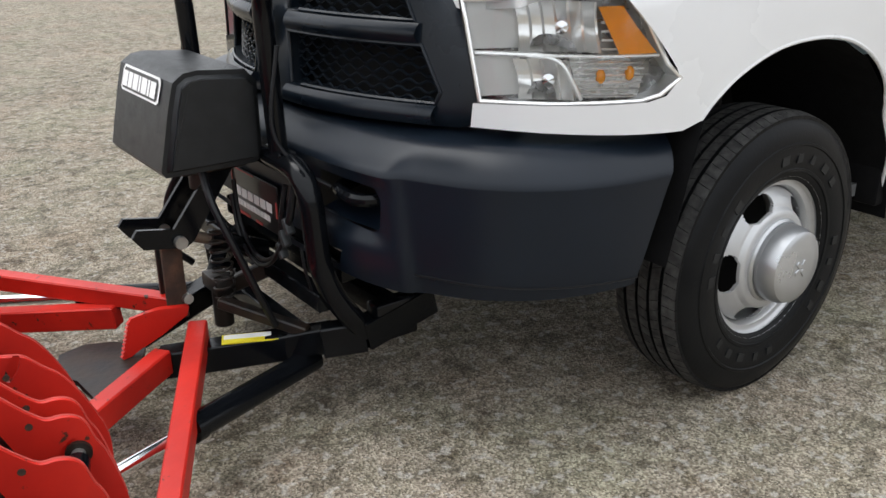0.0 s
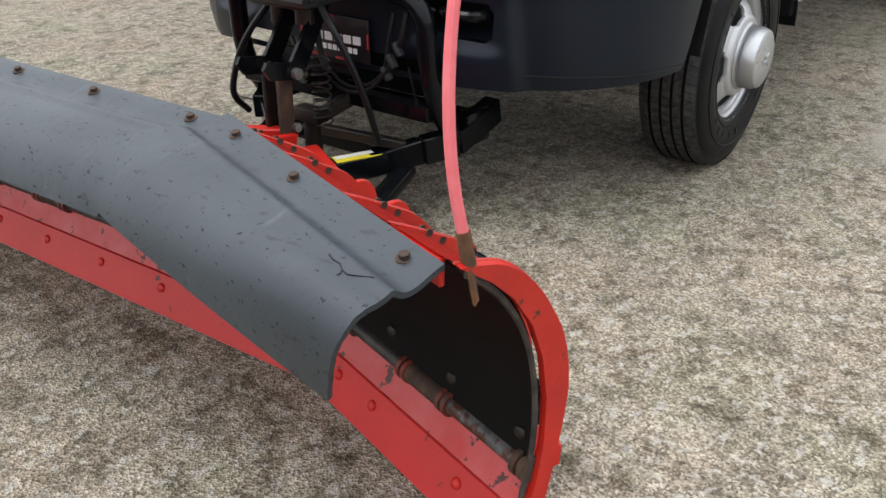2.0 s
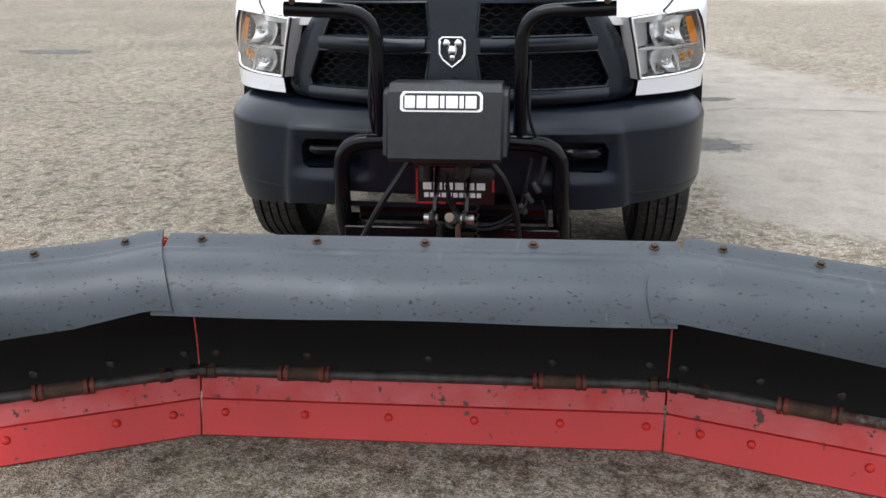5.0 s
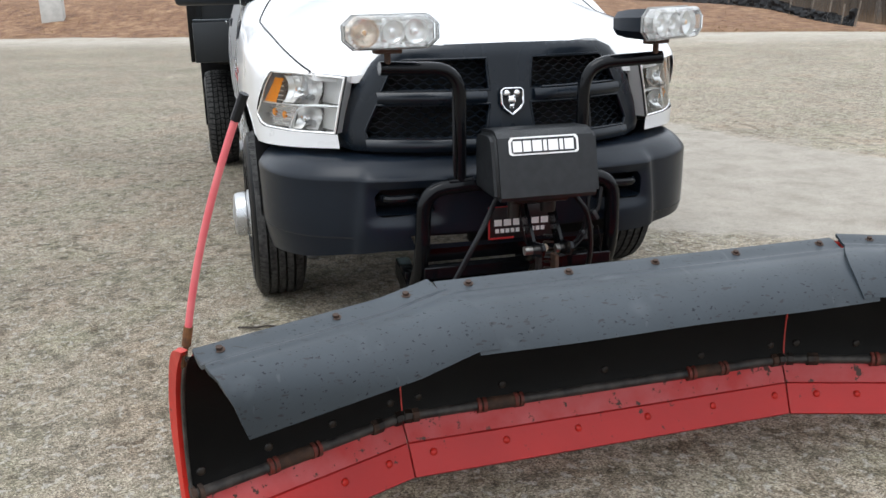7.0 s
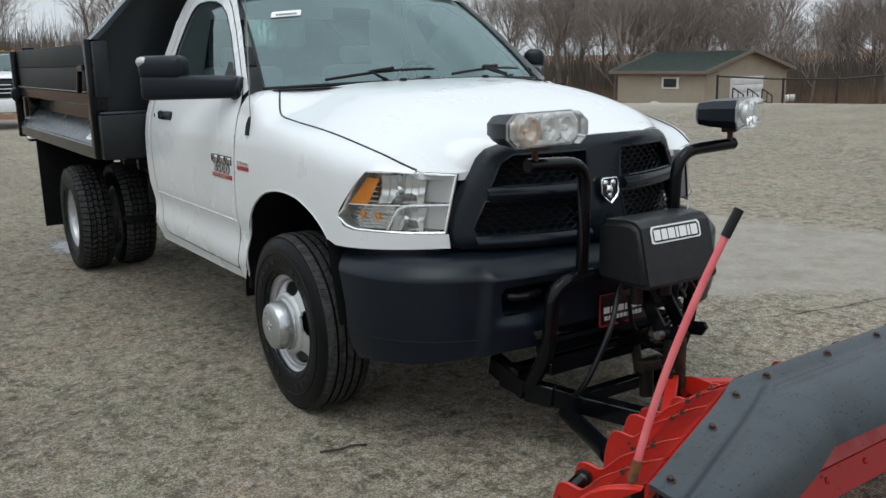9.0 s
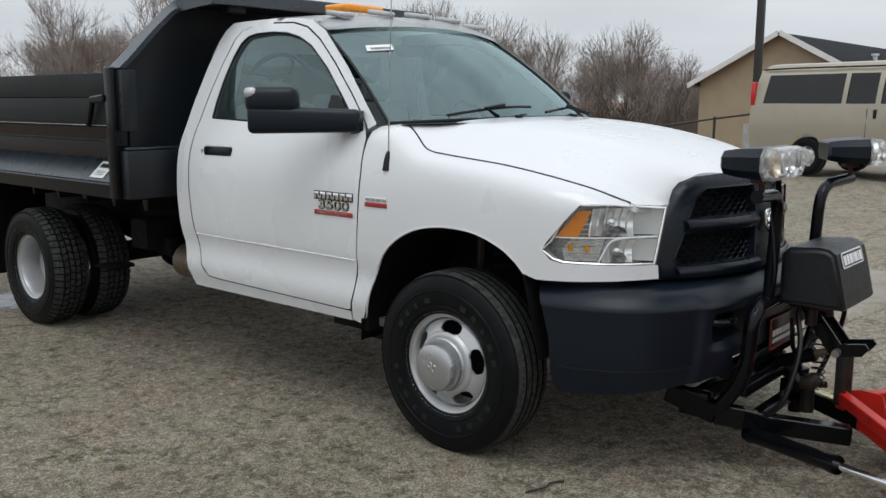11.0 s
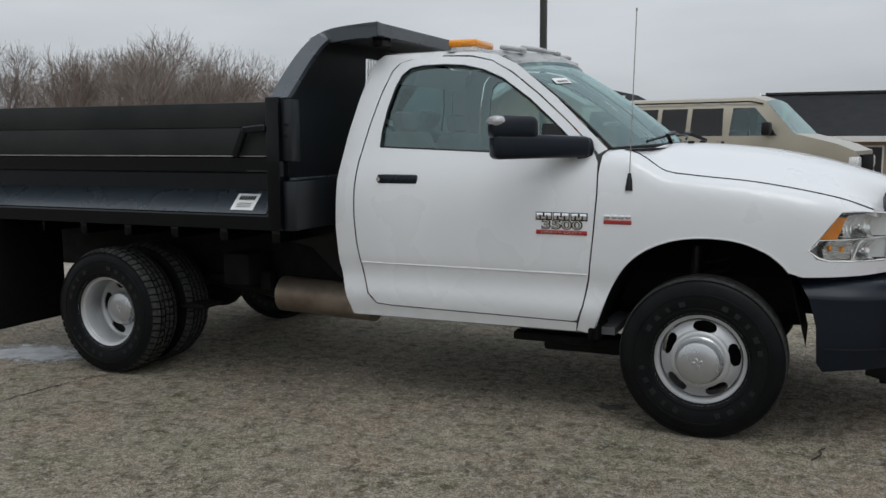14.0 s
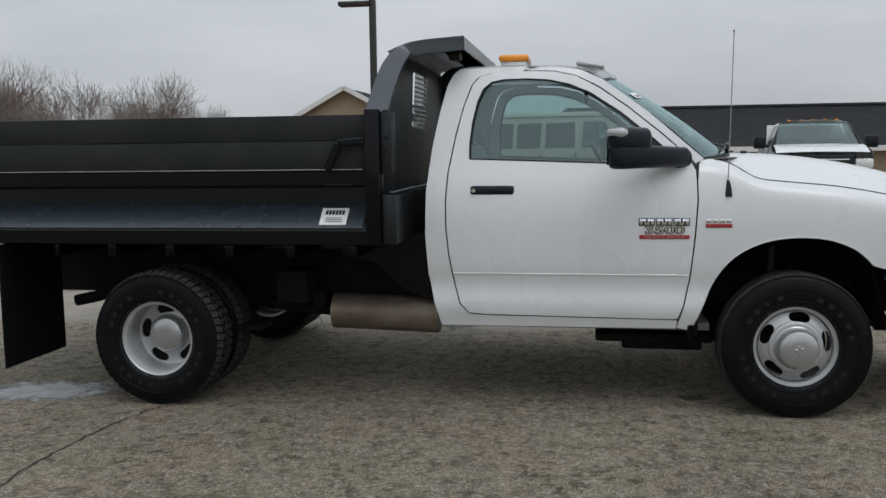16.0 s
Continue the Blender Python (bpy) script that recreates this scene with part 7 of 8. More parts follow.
for s in (-1, 1):
    c = pose(1.155, s * 0.53, 1.305, 0, 0, 4 if s < 0 else 30)
    hb2 = loft(bmesh.new(), c, [(-0.125, 0.62, 0.62, 0), (-0.115, 0.72, 0.75, 0), (-0.06, 0.86, 0.90, 0), (0.03, 0.95, 0.98, 0), (0.042, 0.96, 0.98, 0)])
    lamp = part("plow_light", hb2, BUMPER, plow, "black plow light with clear faceted lens", 20)
    hb2 = loft(bmesh.new(), c, [(0.0425, 0.93, 0.94, 0), (0.046, 0.93, 0.94, 0)])
    part("reflector", hb2, REFL, lamp, "bright faceted reflector", 0)
    for y, r in ((-0.005, 0.040), (-0.088, 0.044), (0.098, 0.050)):
        hb2 = bmesh.new()
        lathe(hb2, [(r, 0.034), (r * 0.9, 0.016), (r * 0.55, 0.004), (0.012, 0.002), (0.012, 0.020), (0.001, 0.024)], 24)
        bmesh.ops.transform(hb2, matrix=c @ Matrix.Translation((0.046, s * y, 0)) @ Matrix.Rotation(-math.pi / 2, 4, "Z"), verts=hb2.verts)
        part("reflector_bowl", hb2, AMBER_TINT if y > 0.05 and s < 0 else MIRRORED, lamp)
    hb2 = bmesh.new()
    bmesh.ops.create_uvsphere(hb2, u_segments=14, v_segments=8, radius=0.010, matrix=c @ Matrix.Translation((0.062, s * 0.098, 0)))
    part("amber_bulb", hb2, PALE_AMBER, lamp, "small pale amber bulb")
    hb2 = loft(bmesh.new(), c, [(0.044, 1.0, 1.0, 0), (0.085, 1.0, 1.0, 0), (0.104, 0.93, 0.90, 0), (0.112, 0.84, 0.76, 0)])
    bmesh.ops.delete(hb2, geom=[f for f in hb2.faces if all((c.inverted() @ v.co).x < 0.05 for v in f.verts)], context="FACES")
    ob = part("lens", hb2, MILKY, lamp, smooth=20)
    ob.visible_shadow = False
    hb2 = bmesh.new()
    tube(hb2, [c @ Vector((0.044, y, z)) for y, z in OCT + OCT[:1]], 0.004, 6)
    part("lens_rim", hb2, PALE_EDGE, lamp)
    hb2 = bmesh.new()
    box(hb2, (-0.03, -0.05, -0.078), (0.03, 0.05, -0.055), 0.006, c)
    tube(hb2, [c @ Vector((0.0, 0.0, -0.13)), c @ Vector((0.0, 0.0, -0.07))], 0.012, 8)
    part("bracket", hb2, RUST, lamp)
# hoses and cables
for pts, r in (([(1.19, -0.11, 0.70), (1.19, -0.140, 0.650), (1.225, -0.20, 0.560), (1.235, -0.257, 0.468), (1.215, -0.325, 0.330), (1.15, -0.33, 0.25)], 0.011),
               ([(1.27, 0.15, 0.70), (1.27, 0.165, 0.67), (1.27, 0.208, 0.610), (1.24, 0.242, 0.503), (1.20, 0.256, 0.387), (1.15, 0.25, 0.26)], 0.0105),
               ([(1.12, -0.01, 0.60), (1.12, 0.0, 0.515), (1.12, 0.027, 0.457), (1.12, 0.086, 0.412), (1.12, 0.151, 0.410), (1.12, 0.215, 0.439), (1.12, 0.259, 0.490), (1.12, 0.278, 0.576), (1.11, 0.292, 0.657)], 0.007),
               ([(1.13, -0.01, 0.56), (1.13, 0.008, 0.48), (1.13, 0.050, 0.418), (1.13, 0.120, 0.394), (1.13, 0.200, 0.416), (1.13, 0.262, 0.470), (1.12, 0.286, 0.519)], 0.006),
               ([(1.11, 0.34, 0.665), (1.12, 0.327, 0.589), (1.12, 0.312, 0.563)], 0.010),
               ([(1.10, 0.335, 0.50), (1.10, 0.35, 0.44), (1.08, 0.36, 0.34)], 0.004),
               ([(1.10, 0.28, 1.0), (1.13, 0.285, 0.8), (1.08, 0.33, 0.70), (1.03, 0.38, 0.66)], 0.006),
               ([(1.10, -0.27, 1.08), (1.13, -0.28, 0.85), (1.11, -0.27, 0.72)], 0.006)):
    hs = bmesh.new()
    tube(hs, curve_pts(pts, 7), r, 8)
    part("hose", hs, MESH, plow, "black hydraulic hose")
for p in ((1.12, 0.312, 0.555), (1.12, 0.288, 0.515), (1.12, 0.266, 0.475)):
    cn2 = bmesh.new()
    box(cn2, (p[0] - 0.012, p[1] - 0.009, p[2] - 0.022), (p[0] + 0.012, p[1] + 0.009, p[2] + 0.022), 0.004)
    bmesh.ops.rotate(cn2, verts=cn2.verts, cent=p, matrix=Matrix.Rotation(radians(32), 3, "X"))
    part("plug", cn2, PLUG, plow, "grey cable plug")
pw = bmesh.new()
box(pw, (1.13, -0.10, 0.67), (1.31, 0.12, 0.70), 0.01)
tube(pw, [(1.24, 0.06, 0.62), (1.24, 0.06, 0.70)], 0.03, 12)
tube(pw, [(1.22, -0.07, 0.60), (1.22, -0.07, 0.70)], 0.025, 12)
part("pump_block", pw, BLACK_WORN, plow)

# ---- surroundings ----
SIDING = mat("tan_vinyl_siding", (0.36, 0.285, 0.185), 0.6, 0, 0.1, 1.5)
SIDING_B = mat("beige_shed_siding", (0.36, 0.315, 0.24), 0.65, 0, 0.1, 1.5)
SIDING_C = mat("brown_shed_trim", (0.17, 0.14, 0.115), 0.6, 0, 0.1, 2.0)
TRIM = mat("white_trim", (0.72, 0.72, 0.70), 0.5, 0, 0.08, 3.0)
SHINGLE = mat("dark_shingles", (0.035, 0.037, 0.042), 0.85, 0, 0.0, 2.2, dark=(0.052, 0.054, 0.058), bump=0.5, bump_scale=6, fine=0.5)
GREEN_ROOF = mat("green_shingles", (0.062, 0.088, 0.072), 0.85, 0, 0.25, 2.5, fine=0.4)
CONCRETE = mat("concrete", (0.42, 0.41, 0.39), 0.85, 0, 0.25, 4.0, bump=0.3, bump_scale=20)
IRON = mat("dark_painted_iron", (0.022, 0.02, 0.018), 0.5, 0, 0.2, 5.0)
BARK = mat("grey_brown_bark", (0.16, 0.14, 0.122), 0.9, 0, 0.35, 3.0)
TWIG = mat("brown_twigs", (0.27, 0.225, 0.195), 0.9, 0, 0.3, 0.6)
STRAW = mat("dry_straw", (0.30, 0.20, 0.11), 0.95, 0, 0.4, 0.8)
BRUSH = mat("dry_brush", (0.17, 0.12, 0.08), 0.95, 0, 0.35, 0.5)
SAPLING = mat("bare_saplings", (0.15, 0.125, 0.105), 0.95, 0, 0.45, 0.3)
PALE = mat("pale_stone", (0.5, 0.49, 0.46), 0.9, 0, 0.2, 4.0)
GREENP = mat("green_card", (0.10, 0.75, 0.12), 0.6)


def slab(bm, pts, thick):
    """A flat polygon in space, given depth."""
    f = bm.faces.new([bm.verts.new(p) for p in pts])
    bmesh.ops.solidify(bm, geom=[f], thickness=thick)


def house(name, x0, x1, y0, y1, zb, ze, zr, ridge, wall_mat, roof_mat, label, over=0.4, rows=0.0):
    """A gabled house; ridge x or y. Walls of lapped boards, roof slabs with overhang, fascia."""
    top = tagged(empty(name), label, "building")
    m = lambda u, v, z: (u, v, z)
    hw = bmesh.new()
    step = rows or 0.2
    xm, ym = (x0 + x1) / 2, (y0 + y1) / 2
    n = int((zr - zb) / step) + 1
    below = {}

    def lap(key, q):
        """One board, joined to the one under it."""
        vs = [hw.verts.new(p) for p in q]
        hw.faces.new(vs)
        if key in below:
            hw.faces.new((below[key][0], below[key][1], vs[1], vs[0]))
        below[key] = (vs[3], vs[2])

    for k in range(n):
        a, b = zb + k * step, min(zb + (k + 1) * step, zr - 0.02)
        if b <= a:
            continue
        cut = lambda z: max(0.0, (z - ze) / (zr - ze))
        for side in (0, 1):
            # gable ends narrow above the eaves
            t0, t1 = cut(a), cut(b)
            if ridge == "y":
                yy, o = (y0, -1) if side == 0 else (y1, 1)
                q = [(x0 + (xm - x0) * t0, yy + o * 0.02, a), (x1 - (x1 - xm) * t0, yy + o * 0.02, a), (x1 - (x1 - xm) * t1, yy, b), (x0 + (xm - x0) * t1, yy, b)]
            else:
                xx, o = (x0, -1) if side == 0 else (x1, 1)
                q = [(xx + o * 0.02, y0 + (ym - y0) * t0, a), (xx + o * 0.02, y1 - (y1 - ym) * t0, a), (xx, y1 - (y1 - ym) * t1, b), (xx, y0 + (ym - y0) * t1, b)]
            lap(("gable", side), q)
            if b <= ze + step:
                if ridge == "y":
                    xx, o = (x0, -1) if side == 0 else (x1, 1)
                    q = [(xx + o * 0.02, y0, a), (xx + o * 0.02, y1, a), (xx, y1, min(b, ze)), (xx, y0, min(b, ze))]
                else:
                    yy, o = (y0, -1) if side == 0 else (y1, 1)
                    q = [(x0, yy + o * 0.02, a), (x1, yy + o * 0.02, a), (x1, yy, min(b, ze)), (x0, yy, min(b, ze))]
                lap(("long", side), q)
    part("wall", hw, wall_mat, top, "", 0)
    rb = bmesh.new()
    drop = (zr - ze) / ((x1 - x0) / 2 if ridge == "y" else (y1 - y0) / 2) * over
    if ridge == "y":
        slab(rb, [(x0 - over, y0 - over, ze - drop), (x0 - over, y1 + over, ze - drop), (xm, y1 + over, zr), (xm, y0 - over, zr)], 0.14)
        slab(rb, [(xm, y0 - over, zr), (xm, y1 + over, zr), (x1 + over, y1 + over, ze - drop), (x1 + over, y0 - over, ze - drop)], 0.14)
    else:
        slab(rb, [(x0 - over, y0 - over, ze - drop), (x0 - over, ym, zr), (x1 + over, ym, zr), (x1 + over, y0 - over, ze - drop)], 0.14)
        slab(rb, [(x0 - over, ym, zr), (x0 - over, y1 + over, ze - drop), (x1 + over, y1 + over, ze - drop), (x1 + over, ym, zr)], 0.14)
    bmesh.ops.recalc_face_normals(rb, faces=rb.faces)
    part("roof", rb, roof_mat, top, "", 0)
    fb2 = bmesh.new()
    if ridge == "y":
        for y in (y0 - over - 0.02,):
            bar(fb2, (x0 - over, y, ze - drop), (xm, y, zr), 0.05, 0.24)
            bar(fb2, (xm, y, zr), (x1 + over, y, ze - drop), 0.05, 0.24)
        for x in (x0 - over, x1 + over):
            bar(fb2, (x, y0 - over, ze - drop), (x, y1 + over, ze - drop), 0.05, 0.22)
    else:
        for x in (x0 - over, x1 + over):
            bar(fb2, (x, y0 - over, ze - drop), (x, ym, zr), 0.05, 0.22)
            bar(fb2, (x, ym, zr), (x, y1 + over, ze - drop), 0.05, 0.22)
        bar(fb2, (x0 - over, y0 - over - 0.02, ze - drop), (x1 + over, y0 - over - 0.02, ze - drop), 0.05, 0.22)
    part("fascia", fb2, TRIM if wall_mat is not SIDING_B else SIDING_C, top)
    return top


gable_house = house("house", -17.5, -9.5, 38.8, 65.0, -1.6, 2.55, 4.72, "y", SIDING, SHINGLE, "tan lapped-siding house with dark shingle roof", 0.45, 0.16)
for x, y in ((-11.6, 47.0), (-11.4, 50.0)):
    vt = bmesh.new()
    tube(vt, [(x, y, 3.4), (x, y, 4.0)], 0.12, 10)
    tube(vt, [(x, y, 3.9), (x, y, 4.02)], 0.2, 10)
    part("roof_vent", vt, TRIM, gable_house)
store = house("store_building", -1.9, 30.0, 33.0, 42.0, -1.6, 1.55, 3.32, "x", SIDING, SHINGLE, "long low building with dark shingle roof", 0.5, 0.2)
for k, x in enumerate((-0.9, 1.2, 4.6, 8.0, 12.0, 15.0)):
    wd = bmesh.new()
    box(wd, (x, 32.93, -0.2), (x + 1.3, 33.0, 1.1), 0.01)
    w = part("window", wd, TRIM, store)
    wd = bmesh.new()
    box(wd, (x + 0.07, 32.90, -0.13), (x + 0.62, 32.94, 1.03), 0)
    box(wd, (x + 0.68, 32.90, -0.13), (x + 1.23, 32.94, 1.03), 0)
    part("pane", wd, DARKLAB, w)
rv = bmesh.new()
bar(rv, (-2.2, 37.5, 3.36), (30.3, 37.5, 3.36), 0.3, 0.1)
part("ridge_cap", rv, IRON, store)
annex = house("rear_building", -12.0, -2.6, 44.0, 52.0, -1.6, 1.9, 3.62, "x", SIDING, SHINGLE, "low building with dark roof behind the van", 0.4, 0.25)

shed = house("shed", -42.6, -34.8, 43.6, 52.0, -2.5, 0.35, 1.55, "x", SIDING_B, GREEN_ROOF, "beige garden shed with green shingle roof", 0.45, 0.22)
sd = bmesh.new()
box(sd, (-34.80, 46.0, -2.3), (-34.72, 49.4, -0.15), 0.01)
dr = part("door", sd, TRIM, shed, "white overhead door")
sd = bmesh.new()
for k in range(4):
    box(sd, (-34.73, 46.15, -2.2 + 0.51 * k), (-34.69, 49.25, -1.75 + 0.51 * k), 0.02)
part("door_panel", sd, WHITE, dr)
sd = bmesh.new()
box(sd, (-38.45, 43.53, -0.88), (-36.95, 43.60, -0.10), 0.01)
sw = part("window", sd, TRIM, shed, "small window in a white frame")
sd = bmesh.new()
box(sd, (-38.25, 43.50, -0.75), (-37.15, 43.56, -0.2), 0.01)
part("pane", sd, IRON, sw)
x0 = -33.9
for k in range(3):
    rk = bmesh.new()
    y0 = 45.2 + 1.5 * k
    gz = ground_z(x0, y0)
    tube(rk, bend([(x0, y0, gz), (x0, y0, gz + 1.6), (x0, y0 + 1.1, gz + 1.1), (x0, y0 + 1.1, gz)], 0.1), 0.045, 6)
    tube(rk, [(x0, y0, gz + 0.8), (x0, y0 + 1.1, gz + 0.6)], 0.03, 6)
    tube(rk, [(x0, y0 + 0.55, gz), (x0, y0 + 0.55, gz + 1.35)], 0.03, 6)
    thing("steel_rack", rk, IRON, "dark steel pipe rack in front of the shed", "rack", "racks by the shed")
tk = bmesh.new()
tube(tk, curve_pts([(-42.4, 61.3, -2.45), (-42.2, 61.5, -2.45), (-41.6, 62.5, -2.45), (-41.4, 62.7, -2.45)], 4), 0.34, 14)
thing("propane_tank", tk, TRIM, "white propane tank on the grass", "tank")
heap = bmesh.new()
for k in range(9):
    ring = []
    for i in range(28):
        a, r = i * math.tau / 28, 1 - k / 9
        x, y = -37.4 + 1.9 * r * math.cos(a), 41.6 + 1.1 * r * math.sin(a)
        lump = noise.noise((1.7 * x, 1.7 * y, 3.0))
        ring.append(heap.verts.new((x, y, ground_z(x, y) - 0.05 + (0.78 + 0.22 * lump) * (1 - r) ** 0.8 + 0.05 * lump)))
    if k:
        for i in range(28):
            heap.faces.new((last[i], last[(i + 1) % 28], ring[(i + 1) % 28], ring[i]))
    last = ring
heap.faces.new(last)
thing("gravel_heap", heap, PALE, "low heap of pale gravel beside the shed", "gravel heap")

# sagging black silt fence along the bank
silt = tagged(empty("silt_fence"), "torn black fabric silt fence sagging along the bank", "fence")
SILT = mat("black_woven_fabric", (0.020, 0.021, 0.023), 0.55, 0, 0.3, 2.0, bump=0.3, bump_scale=8, spec=0.4)
STAKE = mat("weathered_stake", (0.20, 0.17, 0.14), 0.9, 0, 0.3, 6.0)
run = curve_pts([Vector((-22.6, 20.7, 0)), Vector((-24.6, 20.9, 0)), Vector((-28.5, 21.6, 0)), Vector((-33.0, 22.2, 0)), Vector((-40.0, 23.8, 0))], 14)
fb3 = bmesh.new()


def cloth(u, v):
    i = min(len(run) - 2, int(u * (len(run) - 1)))
    p = Vector(run[i]).lerp(Vector(run[i + 1]), u * (len(run) - 1) - i)
    slump = 0.5 + 0.5 * noise.noise((11 * u, 0.3, 0.0))
    top_z = 0.26 + 0.24 * slump + (0.24 if u < 0.035 else 0.0)
    fold = 0.16 * noise.noise((60 * u, 3 * v, 1.0)) + 0.22 * v * noise.noise((17 * u, 2.0, 2.0))
    return (p.x + 0.3 * fold, p.y + fold + 0.25 * (1 - slump) * v, ground_z(p.x, p.y) - 0.04 + top_z * v + 0.04 * noise.noise((45 * u, 5 * v, 4.0)))


grid(fb3, 150, 7, cloth)
bmesh.ops.solidify(fb3, geom=fb3.faces[:], thickness=0.01)
part("fabric", fb3, SILT, silt, "crumpled black fabric")
for i in range(0, len(run), 6):
    p = Vector(run[i])
    sk = bmesh.new()
    z = ground_z(p.x, p.y)
    bar(sk, (p.x, p.y + 0.05, z - 0.1), (p.x + random.uniform(-0.15, 0.15), p.y + 0.12, z + random.uniform(0.65, 0.95)), 0.045, 0.045)
    part("stake", sk, STAKE, silt)

# fence
fence = tagged(empty("fence"), "dark iron rail fence at the edge of the lot", "fence", kind="structure")
line = [(-21.2, 28.0), (-19.3, 29.8), (-17.0, 30.0), (-13.9, 28.4), (-11.0, 26.2), (-8.9, 24.8), (-6.5, 25.5), (-3.5, 26.2)]
for (xa, ya), (xb, yb) in zip(line, line[1:]):
    za, zb2 = ground_z(xa, ya), ground_z(xb, yb)
    pb2 = bmesh.new()
    tube(pb2, [(xa, ya, za - 0.1), (xa, ya, za + 1.45)], 0.05, 8)
    part("post", pb2, IRON, fence)
    for h, r in ((1.38, 0.035), (0.12, 0.02)):
        pb2 = bmesh.new()
        tube(pb2, [(xa, ya, za + h), (xb, yb, zb2 + h)], r, 6)
        part("rail", pb2, IRON, fence)
# lamp pole
lp = tagged(empty("lamp_pole"), "tall dark lamp pole on a concrete base", "lamp pole")
gz = ground_z(-8.0, 22.3)
q = bmesh.new()
box(q, (-8.10, 22.2, gz), (-7.90, 22.4, 6.3), 0.02)
part("pole", q, IRON, lp)
q = bmesh.new()
tube(q, [(-8.0, 22.3, gz - 0.1), (-8.0, 22.3, gz + 0.85)], 0.32, 20)
part("base", q, CONCRETE, lp)
q = bmesh.new()
box(q, (-9.1, 22.1, 6.12), (-8.05, 22.5, 6.26), 0.03)
part("lamp_head", q, IRON, lp)

# passenger van
def van_part(name, outline, place, material, parent, label="", holes=(), step=0.25):
    return part(name, panel(outline, place, step, holes), material, parent, label)


van = tagged(empty("passenger_van"), "champagne passenger van with dark rear windows", "van")
VY = [(0.2, 0.93), (0.6, 0.985), (1.0, 1.0), (1.25, 0.98), (1.85, 0.88), (2.0, 0.80), (2.08, 0.70)]
body = [(-2.95, 0.42), (-3.0, 0.75), (-2.98, 1.3), (-2.86, 1.95), (-2.75, 2.06), (0.9, 2.08), (1.15, 2.0), (1.75, 1.38), (2.55, 1.18), (2.86, 1.05), (2.92, 0.62), (2.85, 0.36), (2.38, 0.36), (2.36, 0.52), (2.24, 0.72), (2.05, 0.80), (1.86, 0.76), (1.70, 0.6), (1.64, 0.36), (-1.35, 0.36), (-1.38, 0.52), (-1.5, 0.70), (-1.7, 0.80), (-1.9, 0.76), (-2.08, 0.6), (-2.14, 0.40)]
panes = [[(-2.72, 1.34), (-2.64, 1.87), (-1.06, 1.88), (-1.08, 1.34)], [(-0.99, 1.34), (-0.97, 1.88), (-0.42, 1.88), (-0.44, 1.34)], [(-0.34, 1.34), (-0.32, 1.88), (0.32, 1.88), (0.34, 1.34)], [(0.47, 1.34), (0.52, 1.88), (0.95, 1.88), (1.20, 1.62), (1.42, 1.34)]]
for s in (-1, 1):
    van_part("side", body, lambda x, z: (x, s * (lerp_table(VY, z) - 0.25 * max(0, x - 2.2) ** 2), z), TAN_PAINT, van, "", panes)
    for k, pn in enumerate(panes):
        g = van_part("window", pn, lambda x, z: (x, s * (lerp_table(VY, z) - 0.015), z), DGLASS if k < 3 else GLASS, van)
    q = bmesh.new()
    tube(q, [(-2.80, s * 0.835, 1.985), (-2.0, s * 0.83, 2.0), (0.85, s * 0.83, 2.0), (1.10, s * 0.845, 1.95)], 0.016, 5)
    part("drip_rail", q, MESH, van)
    for x in (0.27, -0.57):
        q = bmesh.new()
        tube(q, [(x, s * 1.002, 0.5), (x, s * 0.985, 1.25)], 0.006, 4)
        part("door_seam", q, MESH, van)
    for x in (0.36, -0.42):
        q = bmesh.new()
        box(q, (x - 0.03, s * 0.985 - 0.02, 1.08), (x + 0.03, s * 0.985 + 0.02, 1.24), 0.01)
        part("door_handle", q, MESH, van)
    q = bmesh.new()
    box(q, (1.18, s * 1.14 - 0.12, 1.34), (1.34, s * 1.14 + 0.12, 1.60), 0.04)
    tube(q, [(1.3, s * 0.93, 1.38), (1.26, s * 1.05, 1.42)], 0.035, 6)
    part("mirror", q, MESH, van)
    q = bmesh.new()
    box(q, (-3.0, s * 0.93 - 0.05, 1.30), (-2.90, s * 0.93 + 0.05, 1.75), 0.015)
    part("tail_lamp", q, TAIL, van)
    for x in (-1.74, 2.02):
        w = new("wheel", TYRE)
        w.parent = van
        w.matrix_basis = pose(x, s * 0.86, 0.36, 0, 0, 0) @ Matrix.Diagonal((0.9, 0.9, 0.9, 1))
        w = new("wheel_disc", front_disc)
        w.parent = van
        w.matrix_basis = pose(x, s * 0.86, 0.36, 0, 0, 0 if s > 0 else 180) @ Matrix.Diagonal((1.0, 0.9, 1.0, 1))
q = bmesh.new()
skin = body[2:11]
rows = [[q.verts.new((x, v * (lerp_table(VY, z) - 0.25 * max(0, x - 2.2) ** 2), z + (0.05 * (1 - v * v) if z > 1.9 else 0))) for x, z in skin] for v in np.linspace(-1, 1, 9)]
faces = []
for a, b in zip(rows, rows[1:]):
    for i in range(len(skin) - 1):
        f = q.faces.new((a[i], a[i + 1], b[i + 1], b[i]))
        f.material_index = 1 if i == 4 else 0
bmesh.ops.recalc_face_normals(q, faces=q.faces)
part("roof_and_hood", q, [TAN_PAINT, GLASS], van)
q = bmesh.new()
box(q, (2.80, -0.96, 0.36), (2.98, 0.96, 0.60), 0.05)
box(q, (2.86, -0.60, 0.66), (2.94, 0.60, 0.98), 0.02)
part("front_bumper", q, LINER, van)
for s in (-1, 1):
    q = bmesh.new()
    box(q, (2.74, s * 0.77 - 0.16, 0.72), (2.92, s * 0.77 + 0.16, 0.95), 0.03)
    part("headlight", q, SILVERPL, van)
q = bmesh.new()
